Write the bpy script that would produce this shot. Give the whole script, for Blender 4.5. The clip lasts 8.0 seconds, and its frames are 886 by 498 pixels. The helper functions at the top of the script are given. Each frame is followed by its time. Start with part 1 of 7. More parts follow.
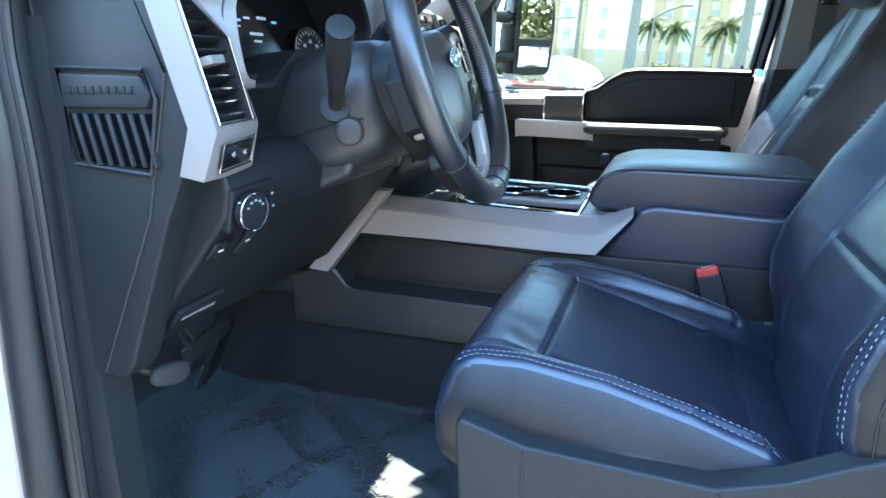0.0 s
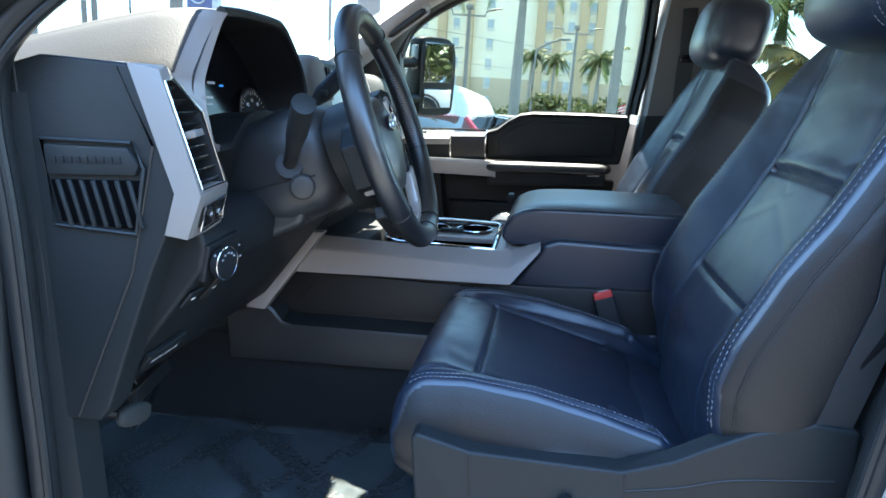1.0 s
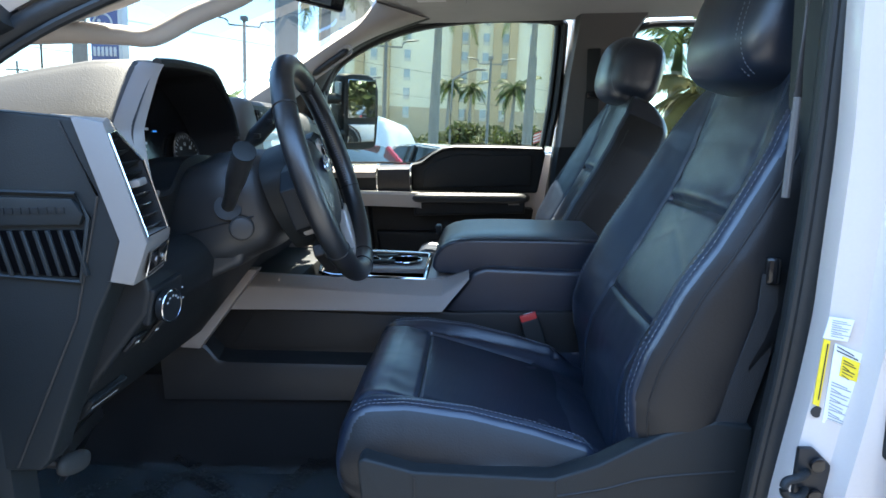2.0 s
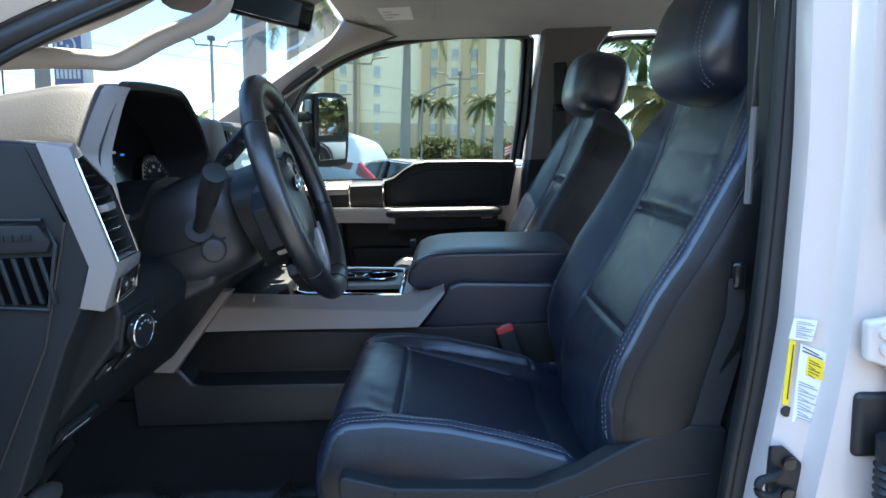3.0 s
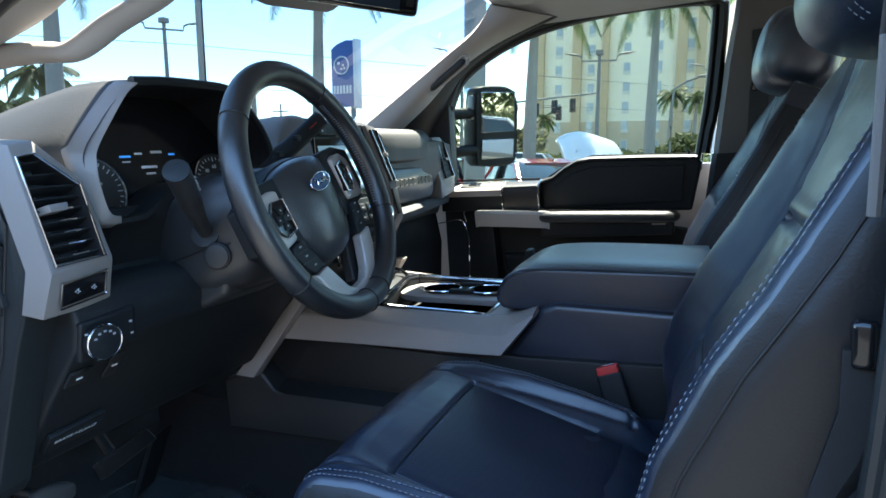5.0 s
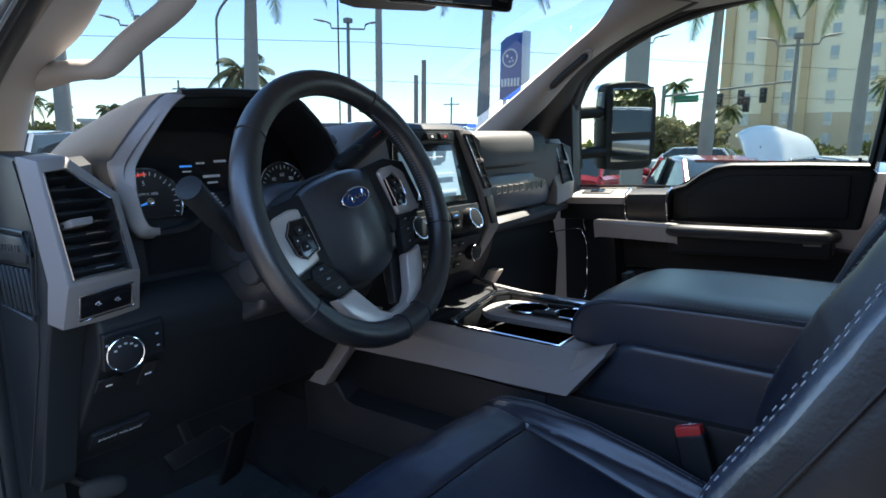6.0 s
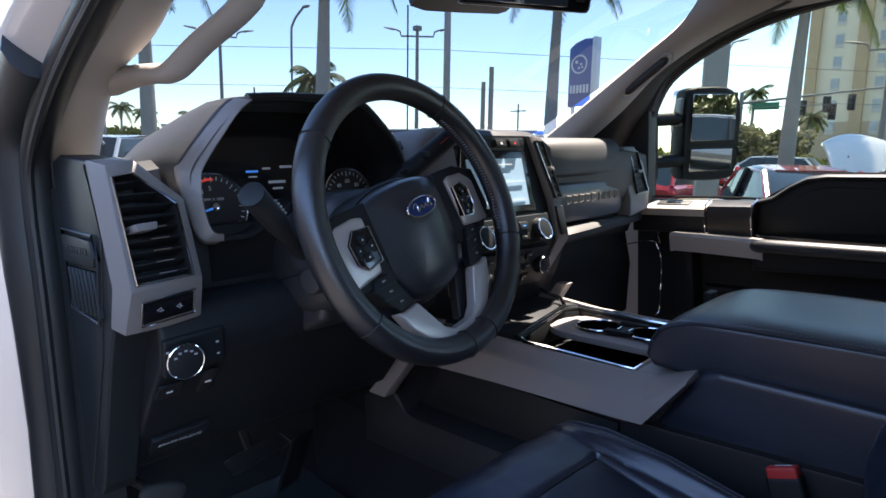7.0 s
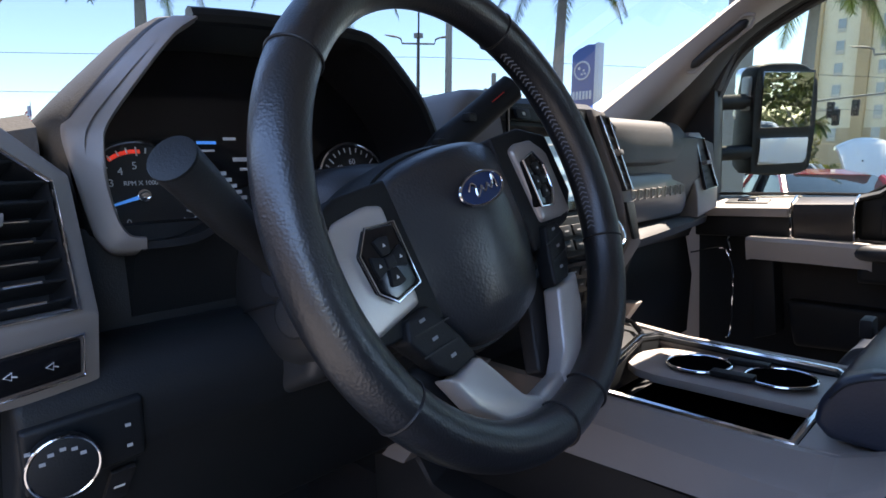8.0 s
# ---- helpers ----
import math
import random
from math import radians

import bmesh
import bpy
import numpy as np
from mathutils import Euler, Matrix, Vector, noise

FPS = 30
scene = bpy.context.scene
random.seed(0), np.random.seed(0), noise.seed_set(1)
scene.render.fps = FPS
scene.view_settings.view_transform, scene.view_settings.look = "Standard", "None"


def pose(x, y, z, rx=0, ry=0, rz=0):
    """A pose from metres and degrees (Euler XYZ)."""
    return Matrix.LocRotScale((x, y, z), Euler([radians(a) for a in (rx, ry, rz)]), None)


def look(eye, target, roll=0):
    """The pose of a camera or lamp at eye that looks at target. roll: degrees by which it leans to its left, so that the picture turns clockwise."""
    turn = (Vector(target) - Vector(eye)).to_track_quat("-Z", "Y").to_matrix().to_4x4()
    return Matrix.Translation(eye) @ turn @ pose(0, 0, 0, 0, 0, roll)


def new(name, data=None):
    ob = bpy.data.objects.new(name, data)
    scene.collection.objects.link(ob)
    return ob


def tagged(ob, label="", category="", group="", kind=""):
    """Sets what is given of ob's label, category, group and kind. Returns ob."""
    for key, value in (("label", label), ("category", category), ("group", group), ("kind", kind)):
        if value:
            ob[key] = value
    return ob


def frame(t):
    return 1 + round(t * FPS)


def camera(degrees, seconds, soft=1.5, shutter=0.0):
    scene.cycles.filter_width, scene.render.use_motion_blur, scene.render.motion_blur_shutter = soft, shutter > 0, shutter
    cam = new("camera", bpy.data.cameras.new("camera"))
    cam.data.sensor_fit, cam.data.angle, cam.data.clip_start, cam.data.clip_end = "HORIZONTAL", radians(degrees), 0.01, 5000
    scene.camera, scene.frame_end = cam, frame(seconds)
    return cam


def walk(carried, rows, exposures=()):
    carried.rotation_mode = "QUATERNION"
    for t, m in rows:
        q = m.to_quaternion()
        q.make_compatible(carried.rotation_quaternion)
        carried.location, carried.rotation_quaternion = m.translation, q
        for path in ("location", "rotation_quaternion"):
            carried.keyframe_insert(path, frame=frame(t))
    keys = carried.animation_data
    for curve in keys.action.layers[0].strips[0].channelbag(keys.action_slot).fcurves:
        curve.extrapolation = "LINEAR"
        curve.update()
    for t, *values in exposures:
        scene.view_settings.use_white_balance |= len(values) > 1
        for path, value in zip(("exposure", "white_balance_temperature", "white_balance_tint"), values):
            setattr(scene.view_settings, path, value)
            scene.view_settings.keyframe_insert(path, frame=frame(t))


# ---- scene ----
import functools

cam = camera(71.5, 8.0, soft=1.6)
# the cab stands nose-down on the sloping lot: cab space to world
TR = Matrix.Translation((0, 0.8, 1.6)) @ pose(0, 0, 0, 1.0, -3.5, 0) @ Matrix.Translation((0, -0.8, -1.6))
PATH = [
    (0, (0.019, 0.022, 1.594), (-0.637, 1.832, 1.052), -0.7),
    (0.5, (-0.005, -0.05, 1.629), (-0.519, 1.814, 1.119), -0.3),
    (1, (-0.01, -0.11, 1.649), (-0.347, 1.805, 1.181), -0.1),
    (1.5, (-0.016, -0.151, 1.663), (-0.207, 1.794, 1.24), -0.3),
    (2, (-0.017, -0.172, 1.671), (-0.114, 1.788, 1.287), -0.9),
    (3.5, (-0.011, -0.178, 1.673), (-0.017, 1.795, 1.347), -2.5),
    (4, (0.069, -0.137, 1.665), (-0.037, 1.837, 1.358), -3.6),
    (4.5, (0.196, -0.051, 1.659), (-0.134, 1.9, 1.365), -4.0),
    (5, (0.247, 0.091, 1.642), (-0.526, 1.911, 1.345), -3.7),
    (6.5, (0.369, 0.288, 1.673), (-0.945, 1.77, 1.395), -2.5),
    (7, (0.311, 0.295, 1.666), (-1.07, 1.718, 1.405), -2.3),
    (7.5, (0.176, 0.342, 1.654), (-1.222, 1.751, 1.41), -2.5),
    (8, (0.043, 0.491, 1.628), (-1.341, 1.914, 1.395), -2.6),
]
walk(cam, [(t, TR @ look(eye, target, roll)) for t, eye, target, roll in PATH],
     exposures=[(0.0, 4.32, 6850, 1), (1.0, 3.55, 6800, 1), (2.0, 3.1, 6950, 3), (4.5, 2.86, 7100, 4), (5.0, 2.92, 6800, 1), (6.5, 2.25, 7050, 13), (8.0, 2.5, 7400, 17)])

# ---- world, sun ----
SUN = Vector((-0.085, 0.47, 1.0)).normalized()
world = bpy.data.worlds.new("sky")
scene.world = world
world.use_nodes = True
wn = world.node_tree.nodes
sky = wn.new("ShaderNodeTexSky")
sky.sky_type = "NISHITA"
sky.sun_disc = False
sky.sun_elevation = math.asin(SUN.z)
sky.sun_rotation = math.atan2(SUN.x, SUN.y)
sky.air_density, sky.dust_density, sky.ozone_density = 1.1, 0.0, 6.0
sky.altitude = 700
wn["Background"].inputs[1].default_value = 0.25
world.node_tree.links.new(sky.outputs[0], wn["Background"].inputs[0])
sun_data = bpy.data.lights.new("sun", "SUN")
sun_data.energy, sun_data.angle, sun_data.color = 5.0, radians(0.53), (1.0, 0.96, 0.90)
sun = new("sun", sun_data)
sun.matrix_world = look(SUN * 60, (0, 0, 0))


# ---- materials ----
def mat(name, color, rough=0.6, metal=0.0, bump=0.0, scale=300.0, var=0.12, grain="noise", spec=0.5, coat=0.0, big=6.0):
    """A principled surface: two scales of colour variation, uneven gloss and a fine relief."""
    m = bpy.data.materials.new(name)
    m.use_nodes = True
    nt, n = m.node_tree, m.node_tree.nodes
    p = n["Principled BSDF"]
    co = n.new("ShaderNodeTexCoord")
    fine, wide = n.new("ShaderNodeTexNoise"), n.new("ShaderNodeTexNoise")
    fine.inputs["Scale"].default_value, fine.inputs["Detail"].default_value = scale, 3
    wide.inputs["Scale"].default_value, wide.inputs["Detail"].default_value = big, 5
    for tex in (fine, wide):
        nt.links.new(co.outputs["Object"], tex.inputs["Vector"])
    mixed = n.new("ShaderNodeMath")
    mixed.operation = "MULTIPLY_ADD"
    nt.links.new(wide.outputs["Fac"], mixed.inputs[0])
    mixed.inputs[1].default_value = 0.65
    half = n.new("ShaderNodeMath")
    half.operation = "MULTIPLY"
    half.inputs[1].default_value = 0.35
    nt.links.new(fine.outputs["Fac"], half.inputs[0])
    nt.links.new(half.outputs[0], mixed.inputs[2])
    ramp = n.new("ShaderNodeValToRGB")
    ramp.color_ramp.elements[0].position, ramp.color_ramp.elements[1].position = 0.3, 0.7
    ramp.color_ramp.elements[0].color = (*[c * (1 - var) for c in color], 1)
    ramp.color_ramp.elements[1].color = (*[min(1, c * (1 + var)) for c in color], 1)
    nt.links.new(mixed.outputs[0], ramp.inputs[0])
    nt.links.new(ramp.outputs[0], p.inputs["Base Color"])
    gloss = n.new("ShaderNodeMapRange")
    gloss.inputs["To Min"].default_value, gloss.inputs["To Max"].default_value = rough * 0.85, min(1, rough * 1.18)
    nt.links.new(wide.outputs["Fac"], gloss.inputs["Value"])
    nt.links.new(gloss.outputs[0], p.inputs["Roughness"])
    p.inputs["Metallic"].default_value = metal
    p.inputs["Specular IOR Level"].default_value = spec
    p.inputs["Coat Weight"].default_value = coat
    p.inputs["Coat Roughness"].default_value = 0.34 if bump else 0.03
    if bump:
        rel = n.new("ShaderNodeBump")
        rel.inputs["Strength"].default_value, rel.inputs["Distance"].default_value = bump, 0.001
        src = fine.outputs["Fac"]
        if grain == "leather":
            cell = n.new("ShaderNodeTexVoronoi")
            cell.feature = "SMOOTH_F1"
            cell.inputs["Scale"].default_value = scale
            nt.links.new(co.outputs["Object"], cell.inputs["Vector"])
            src = cell.outputs["Distance"]
        if grain == "holes":
            cell = n.new("ShaderNodeTexVoronoi")
            cell.inputs["Scale"].default_value, cell.inputs["Randomness"].default_value = scale, 0.05
            nt.links.new(co.outputs["Object"], cell.inputs["Vector"])
            src = cell.outputs["Distance"]
        if grain == "weave":
            wave = n.new("ShaderNodeTexWave")
            wave.inputs["Scale"].default_value = scale
            wave.inputs["Distortion"].default_value = 1.5
            nt.links.new(co.outputs["Object"], wave.inputs["Vector"])
            src = wave.outputs["Fac"]
        nt.links.new(src, rel.inputs["Height"])
        nt.links.new(rel.outputs[0], p.inputs["Normal"])
    return m


def glow(name, color, strength):
    m = mat(name, color, 0.3)
    p = m.node_tree.nodes["Principled BSDF"]
    p.inputs["Emission Color"].default_value = (*color, 1)
    p.inputs["Emission Strength"].default_value = strength
    return m


def leaf_mat(name, color, var=0.4, scale=8, big=1.5):
    """Thin leaves: part of the light shines through them."""
    m = mat(name, color, 0.5, var=var, scale=scale, big=big)
    nt, n = m.node_tree, m.node_tree.nodes
    p = n["Principled BSDF"]
    thin, mix = n.new("ShaderNodeBsdfTranslucent"), n.new("ShaderNodeMixShader")
    mix.inputs[0].default_value = 0.45
    src = p.inputs["Base Color"].links[0].from_socket
    nt.links.new(src, thin.inputs[0])
    nt.links.new(p.outputs[0], mix.inputs[1])
    nt.links.new(thin.outputs[0], mix.inputs[2])
    nt.links.new(mix.outputs[0], n["Material Output"].inputs[0])
    return m


def pane_mat(name, tint, sheen=0.5, least=0.022):
    """Thin clear glass: what lies behind, tinted, with more gloss at a slant."""
    m = bpy.data.materials.new(name)
    m.use_nodes = True
    nt, n = m.node_tree, m.node_tree.nodes
    n.remove(n["Principled BSDF"])
    clear, gloss, mix, edge, power, part_ = (n.new("ShaderNode" + k) for k in ("BsdfTransparent", "BsdfGlossy", "MixShader", "LayerWeight", "Math", "Math"))
    clear.inputs[0].default_value = (*tint, 1)
    gloss.inputs["Roughness"].default_value = 0.02
    power.operation, power.inputs[1].default_value = "POWER", 5.0
    part_.operation, part_.inputs[1].default_value, part_.inputs[2].default_value = "MULTIPLY_ADD", sheen, least
    edge.inputs[0].default_value = 0.5
    nt.links.new(edge.outputs["Facing"], power.inputs[0])
    nt.links.new(power.outputs[0], part_.inputs[0])
    nt.links.new(part_.outputs[0], mix.inputs[0])
    nt.links.new(clear.outputs[0], mix.inputs[1])
    nt.links.new(gloss.outputs[0], mix.inputs[2])
    nt.links.new(mix.outputs[0], n["Material Output"].inputs[0])
    return m


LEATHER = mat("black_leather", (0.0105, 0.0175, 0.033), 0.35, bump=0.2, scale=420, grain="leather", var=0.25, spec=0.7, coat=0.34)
# Side vinyl, darker than the leather to paint in shade on the seat sides.
SHADED_VINYL = mat("shaded_seat_vinyl", (0.0085, 0.0088, 0.0100), 0.45, bump=0.2, scale=420, grain="leather", var=0.25, spec=0.45)
PERFORATED = mat("perforated_leather", (0.0095, 0.0148, 0.027), 0.38, bump=0.4, scale=330, grain="holes", var=0.2)
RIM_LEATHER = mat("wheel_leather", (0.0115, 0.0120, 0.0135), 0.36, bump=0.28, scale=600, grain="leather", var=0.2, spec=0.8, coat=0.4)
THREAD = mat("grey_thread", (0.20, 0.22, 0.25), 0.8, bump=0.3, scale=900)
BLACK_PLASTIC = mat("black_grained_plastic", (0.010, 0.0115, 0.013), 0.50, bump=0.3, scale=700, var=0.2, spec=0.3)
GREY_PLASTIC = mat("charcoal_grained_plastic", (0.0135, 0.0160, 0.0172), 0.48, bump=0.3, scale=650, var=0.15, spec=0.3)
DASH_PAD = mat("soft_dash_pad", (0.027, 0.0268, 0.0265), 0.6, bump=0.22, scale=520, grain="leather", var=0.18)
DARK_TRIM = mat("dark_trim", (0.012, 0.012, 0.013), 0.5, bump=0.15, scale=500)
# Near-black without sheen: paints the shade of recesses too shallow to darken.
RECESS_SHADE = mat("recess_shade_black", (0.003, 0.003, 0.0035), 0.95, var=0.1, spec=0.0)
GLOSS_BLACK = mat("gloss_black", (0.008, 0.008, 0.009), 0.12, var=0.1)
SILVER = mat("satin_silver_paint", (0.335, 0.300, 0.278), 0.42, metal=0.1, bump=0.05, scale=1500, var=0.06)
# Darker copy of the satin silver: paints shade onto the dash trim.
SHADED_SILVER = mat("shaded_satin_silver", (0.200, 0.183, 0.172), 0.42, metal=0.08, bump=0.05, scale=1500, var=0.06)
BADGE_GREY = mat("grey_badge_panel", (0.085, 0.083, 0.083), 0.36, metal=0.2, bump=0.05, scale=1500, var=0.08)
# Lighter copy of the silver: puts sun brightness into wheel spokes and grip.
SUNLIT_SILVER = mat("sunlit_silver_paint", (0.54, 0.50, 0.46), 0.34, metal=0.45, bump=0.05, scale=1500, var=0.05)
SOFT_GREY = mat("soft_grey_plastic", (0.022, 0.023, 0.0245), 0.40, bump=0.3, scale=650, var=0.15, coat=0.2)
HUB_COVER = mat("black_hub_cover", (0.020, 0.022, 0.025), 0.36, bump=0.3, scale=500, grain="leather", var=0.15, spec=0.8, coat=0.3)
CHROME = mat("chrome", (0.80, 0.81, 0.83), 0.10, metal=1.0, var=0.04)
CARPET = mat("black_carpet", (0.014, 0.014, 0.015), 0.95, bump=1.0, scale=900, var=0.35)
HEADLINER = mat("grey_headliner_cloth", (0.44, 0.43, 0.415), 0.95, bump=0.4, scale=1400, var=0.1)
PILLAR_TRIM = mat("grey_pillar_trim", (0.34, 0.305, 0.28), 0.7, bump=0.3, scale=900, var=0.08)
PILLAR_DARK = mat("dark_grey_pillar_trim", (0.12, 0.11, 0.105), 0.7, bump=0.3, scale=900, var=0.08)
WHITE_PAINT = mat("white_car_paint", (0.78, 0.78, 0.78), 0.22, coat=0.6, var=0.02, big=3)
TRUCK_WHITE = mat("pearl_white_paint", (0.55, 0.482, 0.440), 0.25, coat=0.6, var=0.03, big=3)
RUBBER = mat("black_rubber", (0.011, 0.0125, 0.0135), 0.5, bump=0.2, scale=400, var=0.25)
WEBBING = mat("belt_webbing", (0.030, 0.033, 0.037), 0.7, bump=0.6, scale=500, grain="weave", var=0.15)
RED = mat("red_plastic", (0.62, 0.035, 0.03), 0.4)
WOODTRIM = mat("dark_wood_trim", (0.022, 0.019, 0.017), 0.28, bump=0.2, scale=120, grain="weave", var=0.4)
STEEL = mat("bare_steel", (0.35, 0.35, 0.36), 0.35, metal=0.9, bump=0.2, scale=300, var=0.2)
GLASS = pane_mat("windscreen_glass", (0.150, 0.169, 0.177))
TINTED = pane_mat("side_glass", (0.47, 0.49, 0.455), 0.25, 0.010)
MIRROR = mat("mirror_silver", (0.85, 0.87, 0.88), 0.015, metal=1.0, var=0.0)
WHITE_INK = mat("white_print", (0.75, 0.75, 0.74), 0.6, var=0.03)
GREY_INK = mat("grey_print", (0.30, 0.31, 0.32), 0.6, var=0.05)
BLACK_INK = mat("black_print", (0.02, 0.02, 0.02), 0.6)
YELLOW_INK = mat("yellow_print", (0.85, 0.62, 0.03), 0.6, var=0.04)
BLUE_OVAL = mat("blue_enamel", (0.012, 0.035, 0.12), 0.25)
SCREEN = glow("lit_screen", (0.36, 0.56, 0.72), 0.032)
NEEDLE = glow("blue_needle", (0.05, 0.30, 0.95), 0.09)
DIAL_INK = glow("lit_dial_print", (0.50, 0.54, 0.58), 0.014)
RED_INK = glow("lit_red_print", (0.8, 0.08, 0.05), 0.06)


# ---- mesh helpers ----
ORG = {}


def thing(name, base, label, category, group="", place=None):
    """An Empty at the base of a thing; in cab space unless another placing is given."""
    ob = new(name)
    ob.empty_display_size = 0.05
    ob.matrix_world = (TR if place is None else place) @ Matrix.Translation(base)
    ORG[ob] = Vector(base)
    return tagged(ob, label, category, group)


def mesh_of(name, bm, material, smooth=40):
    bmesh.ops.remove_doubles(bm, verts=bm.verts, dist=1e-5)
    bmesh.ops.recalc_face_normals(bm, faces=bm.faces)
    for fc in bm.faces:
        fc.smooth = smooth > 0
    for e in bm.edges:
        if len(e.link_faces) == 2 and e.calc_face_angle(0) > radians(smooth):
            e.smooth = False
    me = bpy.data.meshes.new(name)
    bm.to_mesh(me)
    bm.free()
    me.materials.append(material)
    return me


def part(name, bm, material, parent, label="", smooth=40):
    """Links a bmesh as one mesh object under a thing or a part."""
    root = parent
    while root.parent:
        root = root.parent
    bmesh.ops.translate(bm, verts=bm.verts, vec=-ORG[root])
    ob = new(name, mesh_of(name, bm, material, smooth))
    ob.parent = parent
    return tagged(ob, label)


def solo(name, bm, material, label, category, kind="structure", place=None, smooth=40):
    ob = new(name, mesh_of(name, bm, material, smooth))
    ob.matrix_world = TR if place is None else place
    return tagged(ob, label, category, "", kind)


def bevelled(bm, offset, seg=2):
    if offset:
        bmesh.ops.bevel(bm, geom=list(bm.edges), offset=offset, segments=seg, profile=0.6, affect="EDGES", clamp_overlap=True)
    return bm


def box(lo, hi, bevel=0.003, seg=2):
    bm = bmesh.new()
    bmesh.ops.create_cube(bm, size=1)
    lo, hi = Vector(lo), Vector(hi)
    for v in bm.verts:
        v.co = Vector((lo[i] + (v.co[i] + 0.5) * (hi[i] - lo[i]) for i in range(3)))
    return bevelled(bm, bevel, seg)


def prism(poly, vec, bevel=0.003, seg=2):
    """A polygon of 3D corners, thickened along vec."""
    bm = bmesh.new()
    a = [bm.verts.new(p) for p in poly]
    b = [bm.verts.new(Vector(p) + Vector(vec)) for p in poly]
    bm.faces.new(a)
    bm.faces.new(b[::-1])
    for i in range(len(a)):
        j = (i + 1) % len(a)
        bm.faces.new((a[j], a[i], b[i], b[j]))
    bmesh.ops.recalc_face_normals(bm, faces=bm.faces)
    return bevelled(bm, bevel, seg)


def xz(poly, y0, y1, bevel=0.003, seg=2):
    """A side profile in x and z, from y0 to y1."""
    return prism([(x, y0, z) for x, z in poly], (0, y1 - y0, 0), bevel, seg)


def loft(loops, closed=True, caps=True):
    bm = bmesh.new()
    rows = [[bm.verts.new(p) for p in lp] for lp in loops]
    n = len(rows[0])
    for a, b in zip(rows, rows[1:]):
        for i in range(n if closed else n - 1):
            j = (i + 1) % n
            bm.faces.new((a[i], a[j], b[j], b[i]))
    if caps and closed:
        bm.faces.new(rows[0][::-1])
        bm.faces.new(rows[-1])
    return bm


def spline(pts, n=8, closed=False):
    """A smooth line through the points."""
    P = [Vector(p) for p in pts]
    out, m = [], len(P)
    for i in range(m if closed else m - 1):
        p0, p1, p2, p3 = (P[(i + k) % m] if closed else P[min(max(i + k, 0), m - 1)] for k in (-1, 0, 1, 2))
        for s in range(n):
            u = s / n
            out.append(0.5 * (2 * p1 + (p2 - p0) * u + (2 * p0 - 5 * p1 + 4 * p2 - p3) * u * u + (3 * p1 - p0 - 3 * p2 + p3) * u ** 3))
    return out if closed else out + [P[-1]]


def tube(pts, r, n=10, closed=False, flat=1.0, up=(0, 0, 1)):
    """A round or flattened bar along a line; r may be one radius or one for each point."""
    P = [Vector(p) for p in pts]
    loops, m = [], len(P)
    for i, p in enumerate(P):
        q0, q1 = (P[(i - 1) % m], P[(i + 1) % m]) if closed else (P[max(i - 1, 0)], P[min(i + 1, m - 1)])
        d = (q1 - q0).normalized()
        a = d.cross(Vector(up))
        a = a.normalized() if a.length > 1e-4 else d.orthogonal().normalized()
        b = d.cross(a)
        rad = float(r[i] if isinstance(r, (list, tuple)) else r)
        loops.append([p + rad * (math.cos(k * math.tau / n) * a + flat * math.sin(k * math.tau / n) * b) for k in range(n)])
    if closed:
        loops.append(loops[0])
    return loft(loops, True, not closed)


def disc(c, normal, r, depth, n=24, bevel=0.0015, r2=None):
    """A round plate or knob, from c along the normal."""
    bm = bmesh.new()
    nrm = Vector(normal).normalized()
    bmesh.ops.create_cone(bm, segments=n, radius1=r, radius2=r2 or r, depth=depth, cap_ends=True)
    if bevel:
        bevelled(bm, bevel)
    bm.transform(Matrix.Translation(Vector(c) + nrm * depth / 2) @ nrm.to_track_quat("Z", "Y").to_matrix().to_4x4())
    return bm


def ball(c, size, n=24, power=2.5, m=None):
    """A superellipsoid: a ball that is more or less boxy."""
    bm = bmesh.new()
    bmesh.ops.create_uvsphere(bm, u_segments=2 * n, v_segments=n, radius=1)
    for v in bm.verts:
        k = sum(abs(t) ** power for t in v.co) ** (-1 / power)
        v.co = Vector((v.co[i] * k * size[i] for i in range(3)))
    if m:
        bm.transform(m)
    bmesh.ops.translate(bm, verts=bm.verts, vec=Vector(c))
    return bm


def plus(*bms):
    """Joins bmeshes into the first."""
    for b in bms[1:]:
        me = bpy.data.meshes.new("t")
        b.to_mesh(me)
        b.free()
        bms[0].from_mesh(me)
        bpy.data.meshes.remove(me)
    return bms[0]


def lerp(table, x):
    """Smooth interpolation in a table of (x, y)."""
    return float(np.interp(x, [a for a, _ in table], [b for _, b in table]))


def text_bm(body, size, m, depth=0.0006):
    """Raised letters in the built-in font, laid by the matrix m."""
    cu = bpy.data.curves.new("t", "FONT")
    cu.body, cu.size, cu.extrude, cu.align_x, cu.align_y = body, size, depth, "CENTER", "CENTER"
    cu.resolution_u = 3
    ob = bpy.data.objects.new("t", cu)
    me = bpy.data.meshes.new_from_object(ob)
    bm = bmesh.new()
    bm.from_mesh(me)
    bpy.data.objects.remove(ob)
    bpy.data.curves.remove(cu)
    bpy.data.meshes.remove(me)
    bm.transform(m)
    return bm


def facing(c, normal, up=(0, 0, 1)):
    """A matrix whose z is the normal and whose y is nearest to up, at c."""
    z = Vector(normal).normalized()
    x = Vector(up).cross(z).normalized()
    return Matrix.Translation(Vector(c)) @ Matrix((x, z.cross(x), z)).transposed().to_4x4()


# ---- seats ----
def sgn_pow(v, p):
    return math.copysign(abs(v) ** p, v)


